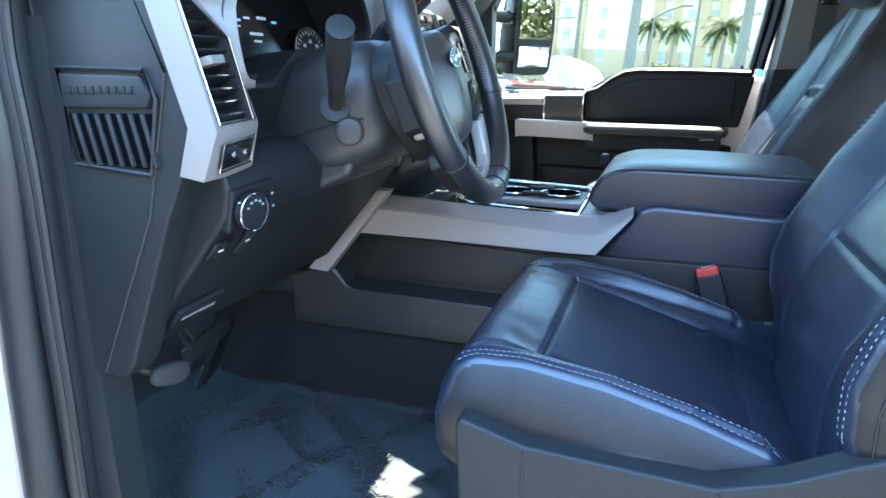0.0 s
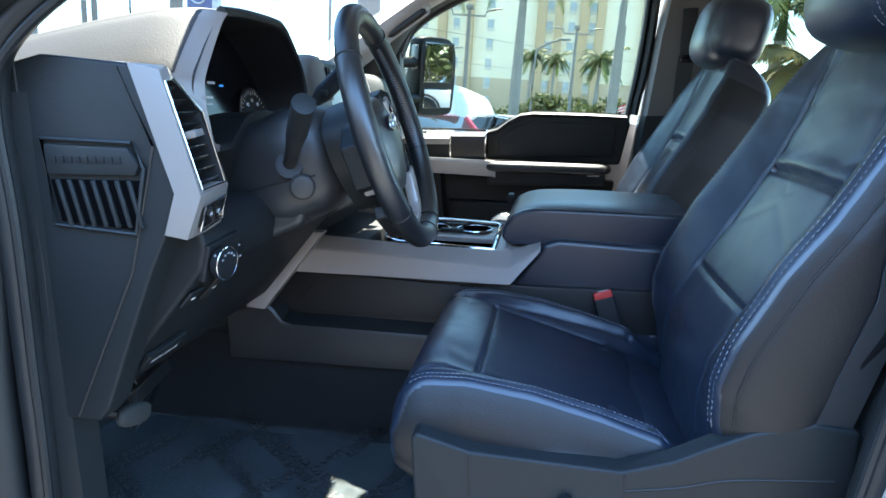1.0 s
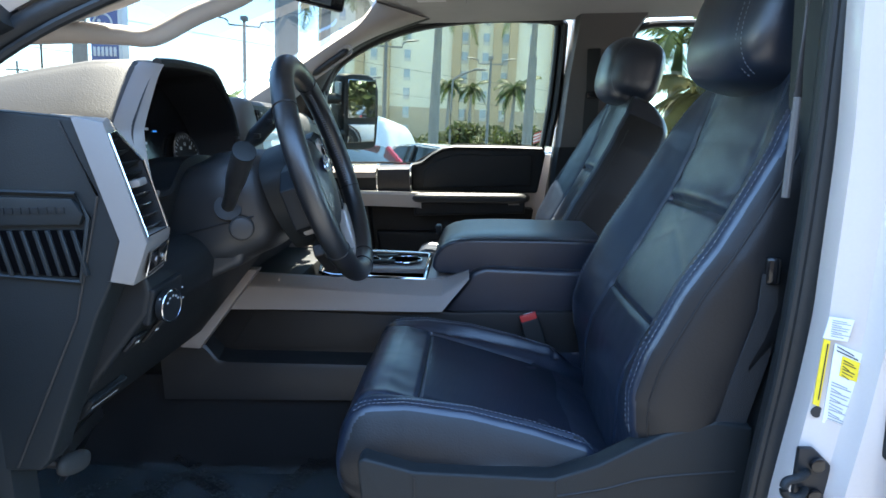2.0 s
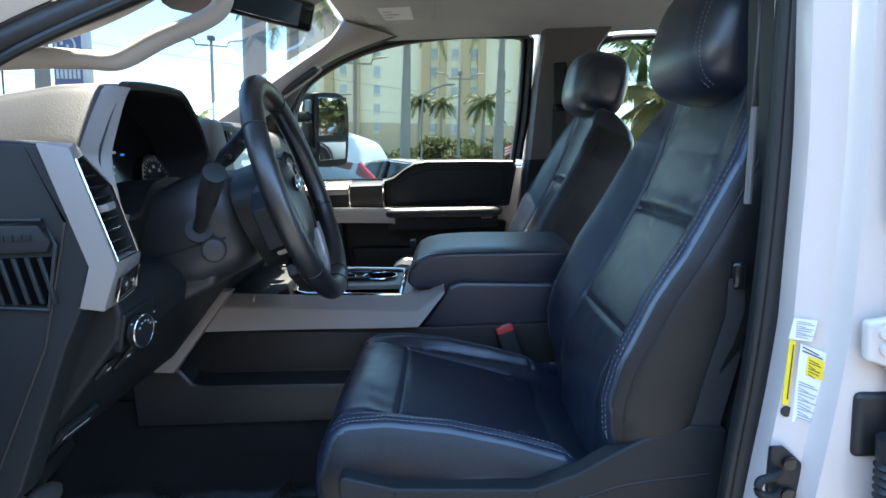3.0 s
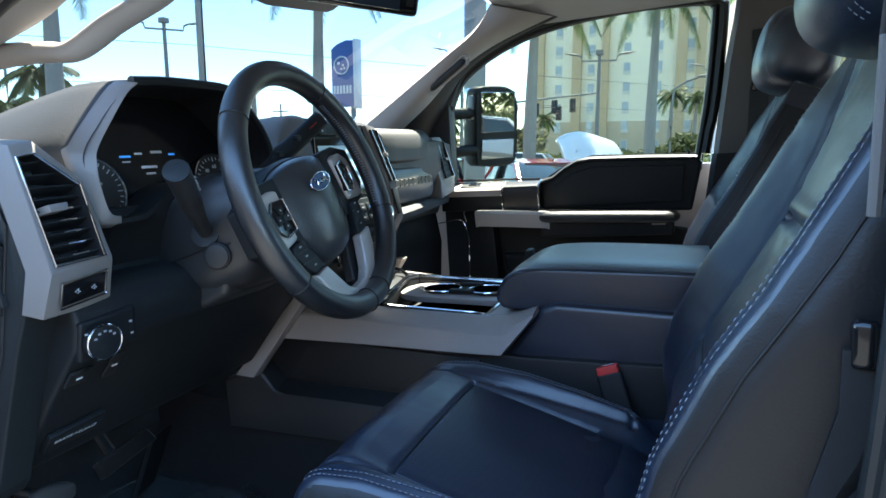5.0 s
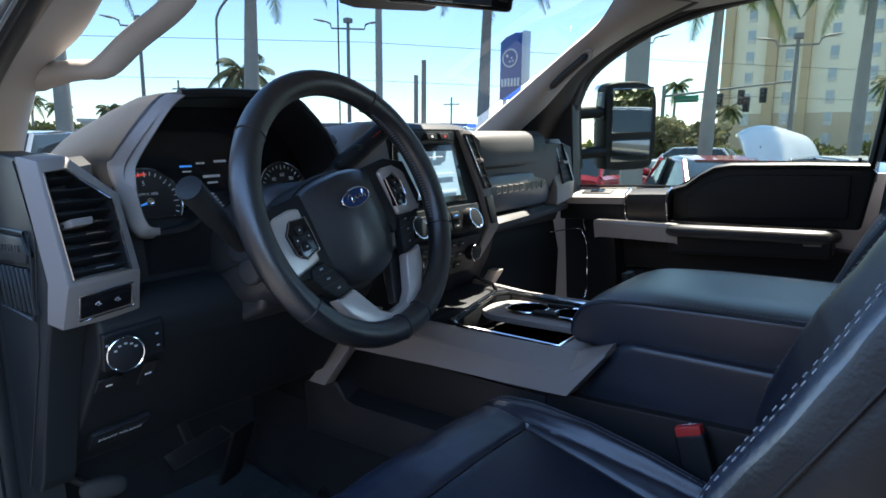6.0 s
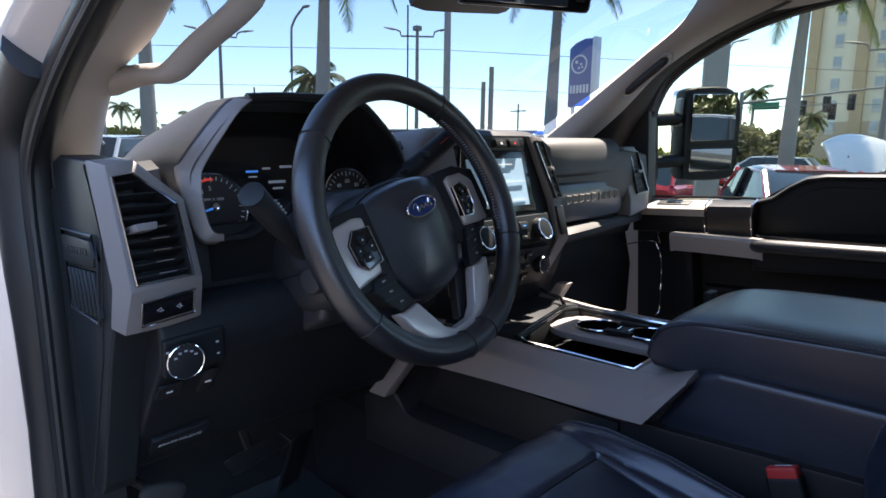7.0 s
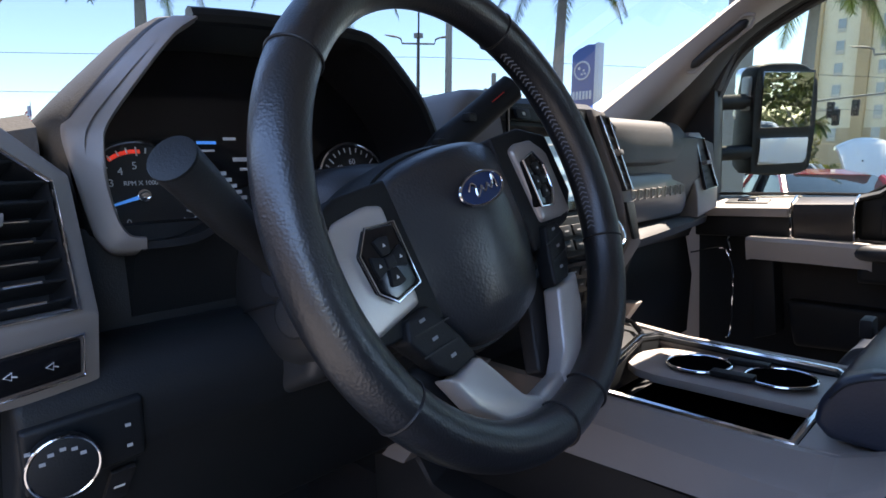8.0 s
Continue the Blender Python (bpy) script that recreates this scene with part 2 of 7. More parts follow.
C_CREST = [(-0.22, 1.272), (-0.20, 1.279), (-0.16, 1.282), (-0.116, 1.284), (-0.02, 1.270), (0.07, 1.246), (0.145, 1.221), (0.19, 1.180), (0.29, 1.14)]
C_PANEL = [(-0.22, 1.270), (-0.19, 1.281), (-0.15, 1.280), (-0.10, 1.267), (0.0, 1.237), (0.10, 1.205), (0.15, 1.188), (0.20, 1.160), (0.29, 1.14)]
B_SPINE = [(1.15, 0.196), (1.265, 0.203), (1.31, 0.214), (1.37, 0.245), (1.45, 0.294), (1.546, 0.349), (1.64, 0.392), (1.715, 0.420), (1.76, 0.435)]
B_BOLSTER = [(1.15, -0.02), (1.235, 0.0), (1.27, 0.012), (1.30, 0.022), (1.35, 0.034), (1.45, 0.043), (1.55, 0.037), (1.65, 0.027), (1.72, 0.012), (1.76, 0.0)]
B_WIDTH = [(1.15, 0.235), (1.24, 0.254), (1.3, 0.262), (1.5, 0.264), (1.62, 0.252), (1.7, 0.222), (1.745, 0.18)]
FWD = Vector((-0.9, 0, 0.43)).normalized()
B_EDGE = 0.132


def smooth_table(pts):
    """A smooth curve through points in a plane, as two arrays."""
    line = spline([(a, b, 0) for a, b in pts], 6)
    return np.array([p.x for p in line]), np.array([p.y for p in line])


def bump_at(d, width):
    return math.exp(-(d / width) ** 2)


@functools.lru_cache(maxsize=None)
def cushion_section(x):
    """Half of the cushion's outline across the seat at x, from its middle round to the underside."""
    zc, zp = lerp(C_CREST, x), lerp(C_PANEL, x)
    vs, zs = smooth_table([(0, zp + 0.006), (0.05, zp + 0.0055), (0.10, zp + 0.003), (0.135, zp), (0.153, zp + 0.001), (0.170, zp + 0.45 * (zc - zp)), (0.186, zc - 0.001), (0.200, zc + 0.001), (0.211, zc - 0.005), (0.222, zc - 0.024), (0.233, zc - 0.052), (0.238, 1.195), (0.236, 1.16), (0.222, 1.135), (0.12, 1.13), (0, 1.13)])
    roll = math.sqrt(max(0.0, 1 - max(0.0, (-0.163 - x) / 0.055) ** 2))
    zs = np.where(zs > 1.205, 1.205 + (zs - 1.205) * (0.22 + 0.78 * roll), 1.205 - (1.205 - zs) * (0.35 + 0.65 * roll))
    return vs * (0.90 + 0.10 * roll), zs


def pleat(x):
    """The line of the gusset's upper seam, arching in from the nose."""
    return lerp([(-0.212, 0.190), (-0.198, 0.176), (-0.17, 0.163), (-0.13, 0.160), (-0.09, 0.163), (0.0, 0.170), (0.15, 0.180)], x)


def cushion_dip(x, r):
    """Depth of the sewn seams and puckers of the cushion's top."""
    low = 0.0055 * bump_at(r - 0.150, 0.0042) * min(1, max(0, (x + 0.106) / 0.008)) * (x < 0.20)
    low += 0.0050 * bump_at(x + 0.100 + 0.12 * r * r, 0.0042) * (r < 0.153)
    low += 0.0055 * bump_at(x - 0.148 + 0.5 * (0.15 - r) ** 2, 0.005) * (r < 0.2)
    low += 0.0045 * bump_at(r - pleat(x), 0.0040) * (-0.214 < x) * min(1, max(0, (0.17 - x) / 0.03))
    low -= 0.0030 * bump_at(r - 0.5 * (pleat(x) + 0.198), 0.006) * (-0.20 < x) * min(1, max(0, (0.17 - x) / 0.03))
    low += 0.0040 * bump_at(r - 0.197, 0.0026) * (-0.214 < x) * min(1, max(0, (0.17 - x) / 0.03))
    return low


def cushion_at(x, v, out=0.0):
    """Height of the finished cushion at x, v beside its middle."""
    vs, zs = cushion_section(round(x, 4))
    n = int(np.argmax(vs > 0.205)) or 40
    return float(np.interp(abs(v), vs[:n], zs[:n])) - cushion_dip(x, abs(v)) + out


@functools.lru_cache(maxsize=None)
def back_section(z0):
    """Half of the backrest's outline across the seat: beside the middle, and forward of the spine."""
    b, k = lerp(B_BOLSTER, z0), lerp(B_WIDTH, z0) / 0.262
    cap = 0.25 + 0.75 * math.sqrt(max(0.0, 1 - max(0.0, (z0 - 1.68) / 0.071) ** 2))
    vs, ds = smooth_table([(0, 0.004), (0.06, 0.003), (0.11, 0.001), (0.131, 0), (0.150, 0.22 * b), (0.180, 0.60 * b), (0.208, 0.90 * b), (0.228, b), (0.240, b - 0.002), (0.2485, b - 0.010), (0.2545, b - 0.025), (0.260, b - 0.045), (0.262, -0.065), (0.256, -0.095), (0.22, -0.115), (0.10, -0.118), (0, -0.118)])
    return vs * k, np.where(ds < 0, ds * cap, ds)


def back_dip(z0, r):
    k = lerp(B_WIDTH, z0) / 0.262
    low = 0.0055 * bump_at(r - B_EDGE, 0.0040)
    low += 0.0040 * bump_at(r - 0.2320 * k, 0.0026)
    if r < B_EDGE + 0.004:
        low += 0.0036 * bump_at(z0 - 1.376, 0.0034)
        low += 0.010 * bump_at(z0 - 1.541, 0.0055) * (r < 0.126) - 0.006 * bump_at(z0 - 1.556, 0.013) * math.cos(r / B_EDGE * 1.4)
        low += 0.0014 * bump_at(z0 - 1.515 - 0.5 * r, 0.006) + 0.0012 * bump_at(z0 - 1.50 + 0.4 * r, 0.007)
    return low


def back_point(yc, z0, v, out=0.0):
    """A point of the finished backrest's face."""
    vs, ds = back_section(round(z0, 4))
    n = int(np.argmax(vs >= vs.max() * 0.99))
    d = float(np.interp(abs(v), vs[:n], ds[:n])) - back_dip(z0, abs(v)) + out
    return Vector((lerp(B_SPINE, z0), yc + v, z0)) + FWD * d


def dashes(pts, step=0.0058, length=0.0038, r=0.00055):
    """A row of stitches along a line."""
    bms = []
    for p, q in zip(pts, pts[1:]):
        p, q = Vector(p), Vector(q)
        n = max(1, round((q - p).length / step))
        for i in range(n):
            a = p.lerp(q, i / n)
            b = a + (q - p).normalized() * length
            bms.append(tube([a, b], r, 5))
    return plus(*bms)


def shade_sides(ob):
    """Give the outward sides of a sewn cushion plainer vinyl, darkened to paint in their shade."""
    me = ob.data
    me.materials.append(SHADED_VINYL)
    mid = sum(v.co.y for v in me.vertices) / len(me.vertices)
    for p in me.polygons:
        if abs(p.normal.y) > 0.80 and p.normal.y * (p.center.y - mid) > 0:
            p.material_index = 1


def make_seat(name, yc, label, driver, head=(0.0, 0.0)):
    ob = thing(name, (0.05, yc, 0.88), label, "car seat", "front seats")
    loops = []
    for i in range(190):
        x = -0.2178 + 0.508 * (i / 189) ** 1.35
        vs, zs = cushion_section(round(x, 4))
        half = []
        for v, z in zip(vs, zs):
            top = z > 1.205 and v < 0.205
            wrinkle = 0.0015 * noise.noise(Vector((x * 15, v * 17 + yc, 3.1))) + 0.0007 * noise.noise(Vector((x * 46, v * 40 + yc, 8.1)))
            half.append((v, z + wrinkle - (cushion_dip(x, v) if top else 0)))
        lp = [(x, yc + v, z) for v, z in half] + [(x, yc - v, z) for v, z in half[-2:0:-1]]
        loops.append(lp)
    cushion = part("cushion", loft(loops), LEATHER, ob, "black leather cushion with sewn bolsters", smooth=55)
    shade_sides(cushion)
    grid = [[(x, yc + y, cushion_at(x, y, 0.0010)) for y in np.linspace(-0.1465, 0.1465, 46)] for x in np.linspace(-0.095, 0.138, 40)]
    part("insert", loft(grid, False), PERFORATED, cushion, "perforated leather centre panel")
    loops = []
    for i in range(200):
        z0 = 1.15 + 0.60 * math.sin(i / 199 * math.pi / 2) ** 0.9
        c = Vector((lerp(B_SPINE, z0), yc, z0))
        vs, ds = back_section(round(z0, 4))
        half = []
        for v, d in zip(vs, ds):
            front = d > -0.012
            wrinkle = 0.0017 * noise.noise(Vector((z0 * 13, v * 14 + yc, 7.7))) + 0.0007 * noise.noise(Vector((z0 * 44, v * 40 + yc, 1.7)))
            half.append((v, d + wrinkle - (back_dip(z0, v) if front else 0)))
        loops.append([c + Vector((0, v, 0)) + FWD * d for v, d in half] + [c + Vector((0, -v, 0)) + FWD * d for v, d in half[-2:0:-1]])
    back = part("backrest", loft(loops), LEATHER, ob, "black leather backrest with contrast stitching", smooth=55)
    shade_sides(back)
    part("seam", tube([back_point(yc, 1.376, v, 0.0012) for v in np.linspace(-B_EDGE, B_EDGE, 30)], 0.0010, 6), DARK_TRIM, back)
    part("seam", tube([(-0.100 - 0.12 * v * v, yc + v, cushion_at(-0.100 - 0.12 * v * v, v, 0.0014)) for v in np.linspace(-0.15, 0.15, 30)], 0.0010, 6), DARK_TRIM, cushion)
    part("seam", tube([(0.148 - 0.5 * (0.15 - abs(v)) ** 2, yc + v, cushion_at(0.148 - 0.5 * (0.15 - abs(v)) ** 2, v, 0.0016)) for v in np.linspace(-0.15, 0.15, 30)], 0.0010, 6), DARK_TRIM, cushion)
    tilt = Matrix.Rotation(radians(14), 4, "Y")
    hc = Vector((0.434 + head[0], yc, 1.808 + head[1]))
    hb = ball((0, 0, 0), (0.082, 0.138, 0.096), 40, 3.0)
    for v in hb.verts:
        v.co.x -= 0.0035 * bump_at(abs(v.co.y) - 0.102, 0.0035) * math.copysign(1, v.co.x) * (abs(v.co.z) < 0.09)
        v.co.x -= 0.006 * (v.co.x < 0) * (1 - (v.co.y / 0.14) ** 2)
    hb.transform(Matrix.Translation(hc) @ tilt)
    hrest = part("headrest", hb, LEATHER, ob, "rounded black leather headrest")
    for s in (-1, 1):
        part("post", tube([(0.457, yc + s * 0.065, 1.66), (hc.x + 0.013, yc + s * 0.065, hc.z - 0.068)], 0.007), CHROME, hrest, "chrome headrest post")
        for w_ in (0.097, 0.108):
            arc = []
            for a in np.linspace(0.62 * math.pi, 1.36 * math.pi, 30):
                k = (abs(math.cos(a)) ** 3 + abs(math.sin(a)) ** 3 + (w_ / 0.138) ** 3) ** (-1 / 3)
                k = k * (1 - (w_ / 0.138) ** 3 * 0.02)
                arc.append(hc + tilt @ Vector((0.0822 * math.cos(a) * k, s * w_, 0.0965 * math.sin(a) * k)))
            part("stitching", dashes(arc), THREAD, hrest, "grey double stitching")
        for off in (0.2255, 0.2385):
            line = [back_point(yc, z, s * off * lerp(B_WIDTH, z) / 0.262, 0.0006) for z in np.linspace(1.255, 1.69, 60)]
            part("stitching", dashes(line), THREAD, back, "grey double stitching")
        for off in (0.1895, 0.2025):
            line = [(x, yc + s * off, cushion_at(x, off, 0.0005)) for x in np.linspace(-0.192, 0.155, 50)]
            part("stitching", dashes(line), THREAD, cushion, "grey contrast stitching")
        part("seam", tube([(x, yc + s * 0.150, cushion_at(x, 0.150, 0.0016)) for x in np.linspace(-0.100, 0.146, 40)], 0.0011, 6), DARK_TRIM, cushion)
        side = []
        for z in np.linspace(1.25, 1.66, 40):
            k, b = lerp(B_WIDTH, z) / 0.262, lerp(B_BOLSTER, z)
            side.append(Vector((lerp(B_SPINE, z), yc + s * 0.2552 * k, z)) + FWD * (b - 0.025))
        part("piping", tube(side, 0.0015, 8), DARK_TRIM, back, "raised leather welt")
        part("seam", tube([back_point(yc, z, s * B_EDGE, 0.0016) for z in np.linspace(1.22, 1.70, 50)], 0.0011, 6), DARK_TRIM, back)
    # plinth, side shield and controls
    part("plinth", box((-0.15, yc - 0.21, 0.90), (0.28, yc + 0.21, 1.14), 0.01), DARK_TRIM, ob, "dark seat frame")
    s = -1 if driver else 1
    prof = [(-0.178, 1.222), (-0.170, 1.229), (-0.10, 1.209), (0.09, 1.201), (0.150, 1.222), (0.20, 1.250), (0.236, 1.268), (0.302, 1.287), (0.35, 1.279), (0.35, 1.02), (0.25, 0.99), (-0.05, 0.99), (-0.17, 1.02)]
    y0 = yc + s * 0.228
    shield = part("side_shield", xz(prof, y0, y0 + s * 0.034, 0.008, 3), GREY_PLASTIC, ob, "charcoal plastic seat side shield")
    y1 = y0 + s * 0.034
    part("crease", tube([(-0.10, y1, 1.203), (-0.102, y1, 1.05)], 0.0016, 6), DARK_TRIM, shield)
    part("crease", tube([(0.094, y1, 1.198), (0.096, y1, 1.05)], 0.0016, 6), DARK_TRIM, shield)
    part("crease", tube(spline([(0.096, y1, 1.176), (0.16, y1, 1.188), (0.22, y1, 1.205), (0.33, y1, 1.216)], 5), 0.0016, 6), DARK_TRIM, shield)
    part("seat_switch", prism([(0.010, y1, 1.135), (0.028, y1, 1.139), (0.033, y1, 1.160), (0.022, y1, 1.166), (0.013, y1, 1.155)], (0, s * 0.016, 0), 0.003), BLACK_PLASTIC, shield, "black seat adjuster switch")
    part("lumbar_switch", disc((0.060, y1, 1.135), (0, s, 0), 0.017, 0.010), CHROME, shield, "round chrome-rimmed lumbar switch")
    part("lumbar_pad", disc((0.060, y1 + s * 0.008, 1.135), (0, s, 0), 0.0145, 0.004), BLACK_PLASTIC, shield)
    return ob


make_seat("bucket_seat", 0.856, "black leather driver's seat with grey contrast stitching", True)
make_seat("bucket_seat", 1.755, "black leather passenger seat beside the centre console", False, head=(0.018, 0.014))

# seat belt buckle between the driver's seat and the console
buckle = thing("belt_buckle", (0.11, 1.105, 1.15), "black belt buckle with red release button", "belt buckle")
bd = Vector((-0.030, -0.004, 0.10)).normalized()
bmx = facing((0.118, 1.103, 1.215), (0, -1, 0.15), bd)
bm = box((-0.021, -0.07, -0.010), (0.021, 0.052, 0.010), 0.005, 3)
bm.transform(bmx)
part("stalk", bm, BLACK_PLASTIC, buckle)
bm = box((-0.018, 0.046, -0.009), (0.018, 0.064, 0.009), 0.003, 3)
bm.transform(bmx)
part("release_button", bm, RED, buckle, "red release button")
bm = box((-0.008, 0.0645, -0.0015), (0.012, 0.0652, 0.0015), 0)
bm.transform(bmx)
part("print_bar", bm, WHITE_INK, buckle)
part("steel_tongue", box((0.135, 1.07, 1.168), (0.165, 1.10, 1.172), 0.001), STEEL, buckle, "bare steel anchor plate")


# ---- centre console ----
CY = 1.308
console = thing("center_console", (-0.1, CY, 0.88), "charcoal floor console with silver rails between the seats", "console")


def mir(pts, flip):
    return [(x, 2 * CY - y if flip else y, z) for x, y, z in pts]


LEDGE = [(-0.706, 1.194, 0.006), (-0.655, 1.212, 0.010), (-0.618, 1.222, 0.014), (-0.600, 1.205, 0.018), (-0.578, 1.174, 0.022), (-0.555, 1.168, 0.022), (0.30, 1.150, 0.022)]
rows = []
for y, up in ((1.082, 0.0), (1.086, 0.25), (1.128, 1.0), (1.488, 1.0), (1.530, 0.25), (1.534, 0.0)):
    rows.append([(x, y, z - 0.004 * (up == 0) + up * d) for x, z, d in LEDGE] + [(0.30, y, 1.086), (-0.706, y, 1.088)])
part("lower_panel", loft(rows), SOFT_GREY, console, "charcoal lower console ledge", smooth=25)
part("carpet_side", xz([(-0.95, 1.16), (-0.80, 1.14), (0.30, 1.10), (0.30, 0.88), (-0.95, 0.88)], 1.105, 1.511, 0.01), CARPET, console, "black carpeted console foot")
part("core", xz([(-0.62, 1.30), (-0.05, 1.275), (0.30, 1.275), (0.30, 1.1), (-0.62, 1.1)], 1.125, 1.491, 0.006), DARK_TRIM, console, "dark recessed storage side")
part("pocket_panel", xz([(-0.50, 1.285), (-0.13, 1.268), (-0.13, 1.19), (-0.56, 1.20)], 1.119, 1.127, 0.002), DARK_TRIM, console, "dark pocket panel")
for flip in (False, True):
    rows = []
    for x, y0, z0, yc, zc, y1, z1 in ((-0.63, 1.058, 1.302, 1.068, 1.352, 1.104, 1.374), (-0.526, 1.085, 1.295, 1.095, 1.348, 1.132, 1.366), (-0.36, 1.099, 1.289, 1.109, 1.337, 1.148, 1.351), (-0.13, 1.102, 1.283, 1.111, 1.320, 1.150, 1.342), (-0.085, 1.103, 1.283, 1.112, 1.320, 1.152, 1.343), (-0.026, 1.112, 1.352, 1.117, 1.356, 1.155, 1.362)):
        rows.append(mir([(x, y0, z0), (x, yc - 0.0008, zc - 0.004), (x, yc + 0.003, zc + 0.0006), (x, y1 - 0.003, z1), (x, y1 + 0.010, z1 + 0.0005), (x, y1 + 0.012, z1 - 0.02), (x, y0 + 0.040, z0 - 0.004)], flip))
    part("side_rail", loft(rows), SILVER, console, "satin silver console rail", smooth=18)
    leg = [(-0.500, 1.075, 1.385), (-0.470, 1.075, 1.385), (-0.600, 1.048, 1.218), (-0.640, 1.040, 1.224)]
    part("front_leg", prism(mir(leg, flip), (0, -0.03 if flip else 0.03, 0), 0.004), SILVER, console, "satin silver upright strip")
# deck with bin and cup holders
part("deck", xz([(-0.62, 1.366), (-0.405, 1.352), (-0.395, 1.30), (-0.62, 1.30)], 1.150, 1.466, 0.004), BLACK_PLASTIC, console)
# Floor colour is blackened to paint the shade inside the bin.
part("bin_floor", box((-0.37, 1.16, 1.292), (-0.12, 1.45, 1.300), 0.002), RECESS_SHADE, console, "bin floor blackened for shade")
part("divider", prism([(x, y, 1.337 - 0.026 * (x + 0.135)) for x, y in [(-0.135, 1.283), (-0.330, 1.283), (-0.362, 1.292), (-0.384, 1.312), (-0.392, 1.340), (-0.390, 1.375), (-0.376, 1.405), (-0.350, 1.423), (-0.135, 1.425)]], (0, 0, -0.012), 0.002), SILVER, console, "satin silver cup holder deck")
for cx, cy in ((-0.295, 1.352), (-0.190, 1.358)):
    ring = [(cx + 0.043 * math.cos(a), cy + 0.040 * math.sin(a), 1.3455 - 0.02 * (cx + 0.25)) for a in np.linspace(0, math.tau, 40)[:-1]]
    part("cup_ring", tube(ring, 0.0022, 8, True), CHROME, console, "bright cup holder rim")
    # The well is a flat disc; its black paints the shade inside.
    part("cup_well", disc((cx, cy, 1.3432 - 0.02 * (cx + 0.25)), (0, 0, 1), 0.042, 0.0030, 36, 0), RECESS_SHADE, console, "flat black disc painting the shade of a cup well")
part("cup_finger", box((-0.268, 1.318, 1.342), (-0.212, 1.336, 1.351), 0.003), BLACK_PLASTIC, console, "rubber cup holder finger")
part("cup_finger", box((-0.268, 1.385, 1.342), (-0.212, 1.400, 1.351), 0.003), BLACK_PLASTIC, console, "rubber cup holder finger")
frame_line = [(-0.332, 1.158, 1.352), (-0.362, 1.172, 1.355), (-0.402, 1.385, 1.362), (-0.388, 1.428, 1.359), (-0.142, 1.440, 1.342), (-0.130, 1.428, 1.341), (-0.126, 1.160, 1.341)]
part("chrome_frame", tube(frame_line, 0.0055, 8, True, 0.8), CHROME, console, "bright chrome tray frame")
part("frame_lip", tube([(x * 0.985 - 0.003, CY + (y - CY) * 0.955, z - 0.004) for x, y, z in frame_line], 0.0045, 6, True), BLACK_PLASTIC, console)
part("cross_bar", box((-0.120, 1.155, 1.322), (-0.06, 1.46, 1.345), 0.004), SILVER, console, "satin silver cross piece")
part("front_chrome", tube([(-0.405, 1.40, 1.363), (-0.44, 1.44, 1.368), (-0.50, 1.45, 1.38)], 0.0045, 8), CHROME, console, "bright chrome tray frame")
# padded box and lid
boxp = [(-0.086, 1.270), (-0.018, 1.362), (0.01, 1.372), (0.33, 1.356), (0.33, 1.0), (-0.06, 1.0)]
part("padded_side", xz(boxp, 1.140, 1.476, 0.012, 3), LEATHER, console, "stitched black console box")
lid = part("armrest_lid", xz([(-0.109, 1.368), (-0.104, 1.392), (-0.088, 1.416), (-0.062, 1.428), (-0.03, 1.4315), (0.26, 1.426), (0.27, 1.41), (0.255, 1.342), (-0.05, 1.350), (-0.095, 1.354)], 1.163, 1.455, 0.010, 4), LEATHER, console, "padded leather armrest lid")
LID_TOP = [(-0.094, 1.408), (-0.080, 1.424), (-0.055, 1.4345), (-0.02, 1.4400), (0.08, 1.4405), (0.262, 1.433)]
rows = []
for x, z in [tuple(p)[:2] for p in spline([(x, z, 0) for x, z in LID_TOP], 8)]:
    rows.append([(x, y, z - 0.011 * abs((y - 1.309) / 0.146) ** 5 - d) for y, d in [(y, 0) for y in np.linspace(1.166, 1.452, 40)] + [(1.452, 0.012), (1.166, 0.012)]])
pad = part("lid_pad", loft(rows), LEATHER, lid, "sewn leather lid top", smooth=50)
for y in (1.1685, 1.4495):
    part("stitching", dashes([(r[0][0], y, r[0][2] + 0.0028) for r in rows[6:]], 0.006), THREAD, pad, "fine lid stitching")
    part("seam", tube([(r[0][0], 1.1642 if y < 1.3 else 1.4538, r[0][2] - 0.002) for r in rows], 0.0015, 6), DARK_TRIM, pad)
part("lid_latch", box((-0.113, 1.40, 1.40), (-0.098, 1.435, 1.425), 0.004), BLACK_PLASTIC, lid, "black lid latch")


# ---- dashboard ----
dash = thing("dashboard", (-0.8, CY, 1.2), "charcoal dashboard with satin silver trim and vents", "dashboard")
part("top_pad", loft([[(-1.32, y, 1.615), (-1.0, y, 1.655), (-0.72, y, 1.690 + h), (-0.56 + f, y, 1.692 + h), (-0.535 + f, y, 1.680 + h), (-0.53 + f, y, 1.60), (-0.60, y, 1.45), (-1.2, y, 1.35)] for y, h, f in
                      ((0.552, -0.006, 0.0), (0.60, -0.004, 0.015), (0.622, 0.0, 0.02), (0.640, 0.0, -0.075), (1.0, 0.01, -0.075), (1.02, 0.02, 0.0), (1.10, 0.030, 0.03), (1.46, 0.030, 0.03), (1.52, 0.016, -0.005), (2.0, 0.010, -0.01), (2.06, 0.0, -0.005))]), DASH_PAD, dash, "grained soft dash pad")
part("speaker_grille", prism([(-0.80, 1.065, 1.716), (-0.66, 1.055, 1.722), (-0.66, 1.13, 1.726), (-0.80, 1.12, 1.720)], (0, 0, 0.006), 0.003), BLACK_PLASTIC, dash, "black speaker grille")
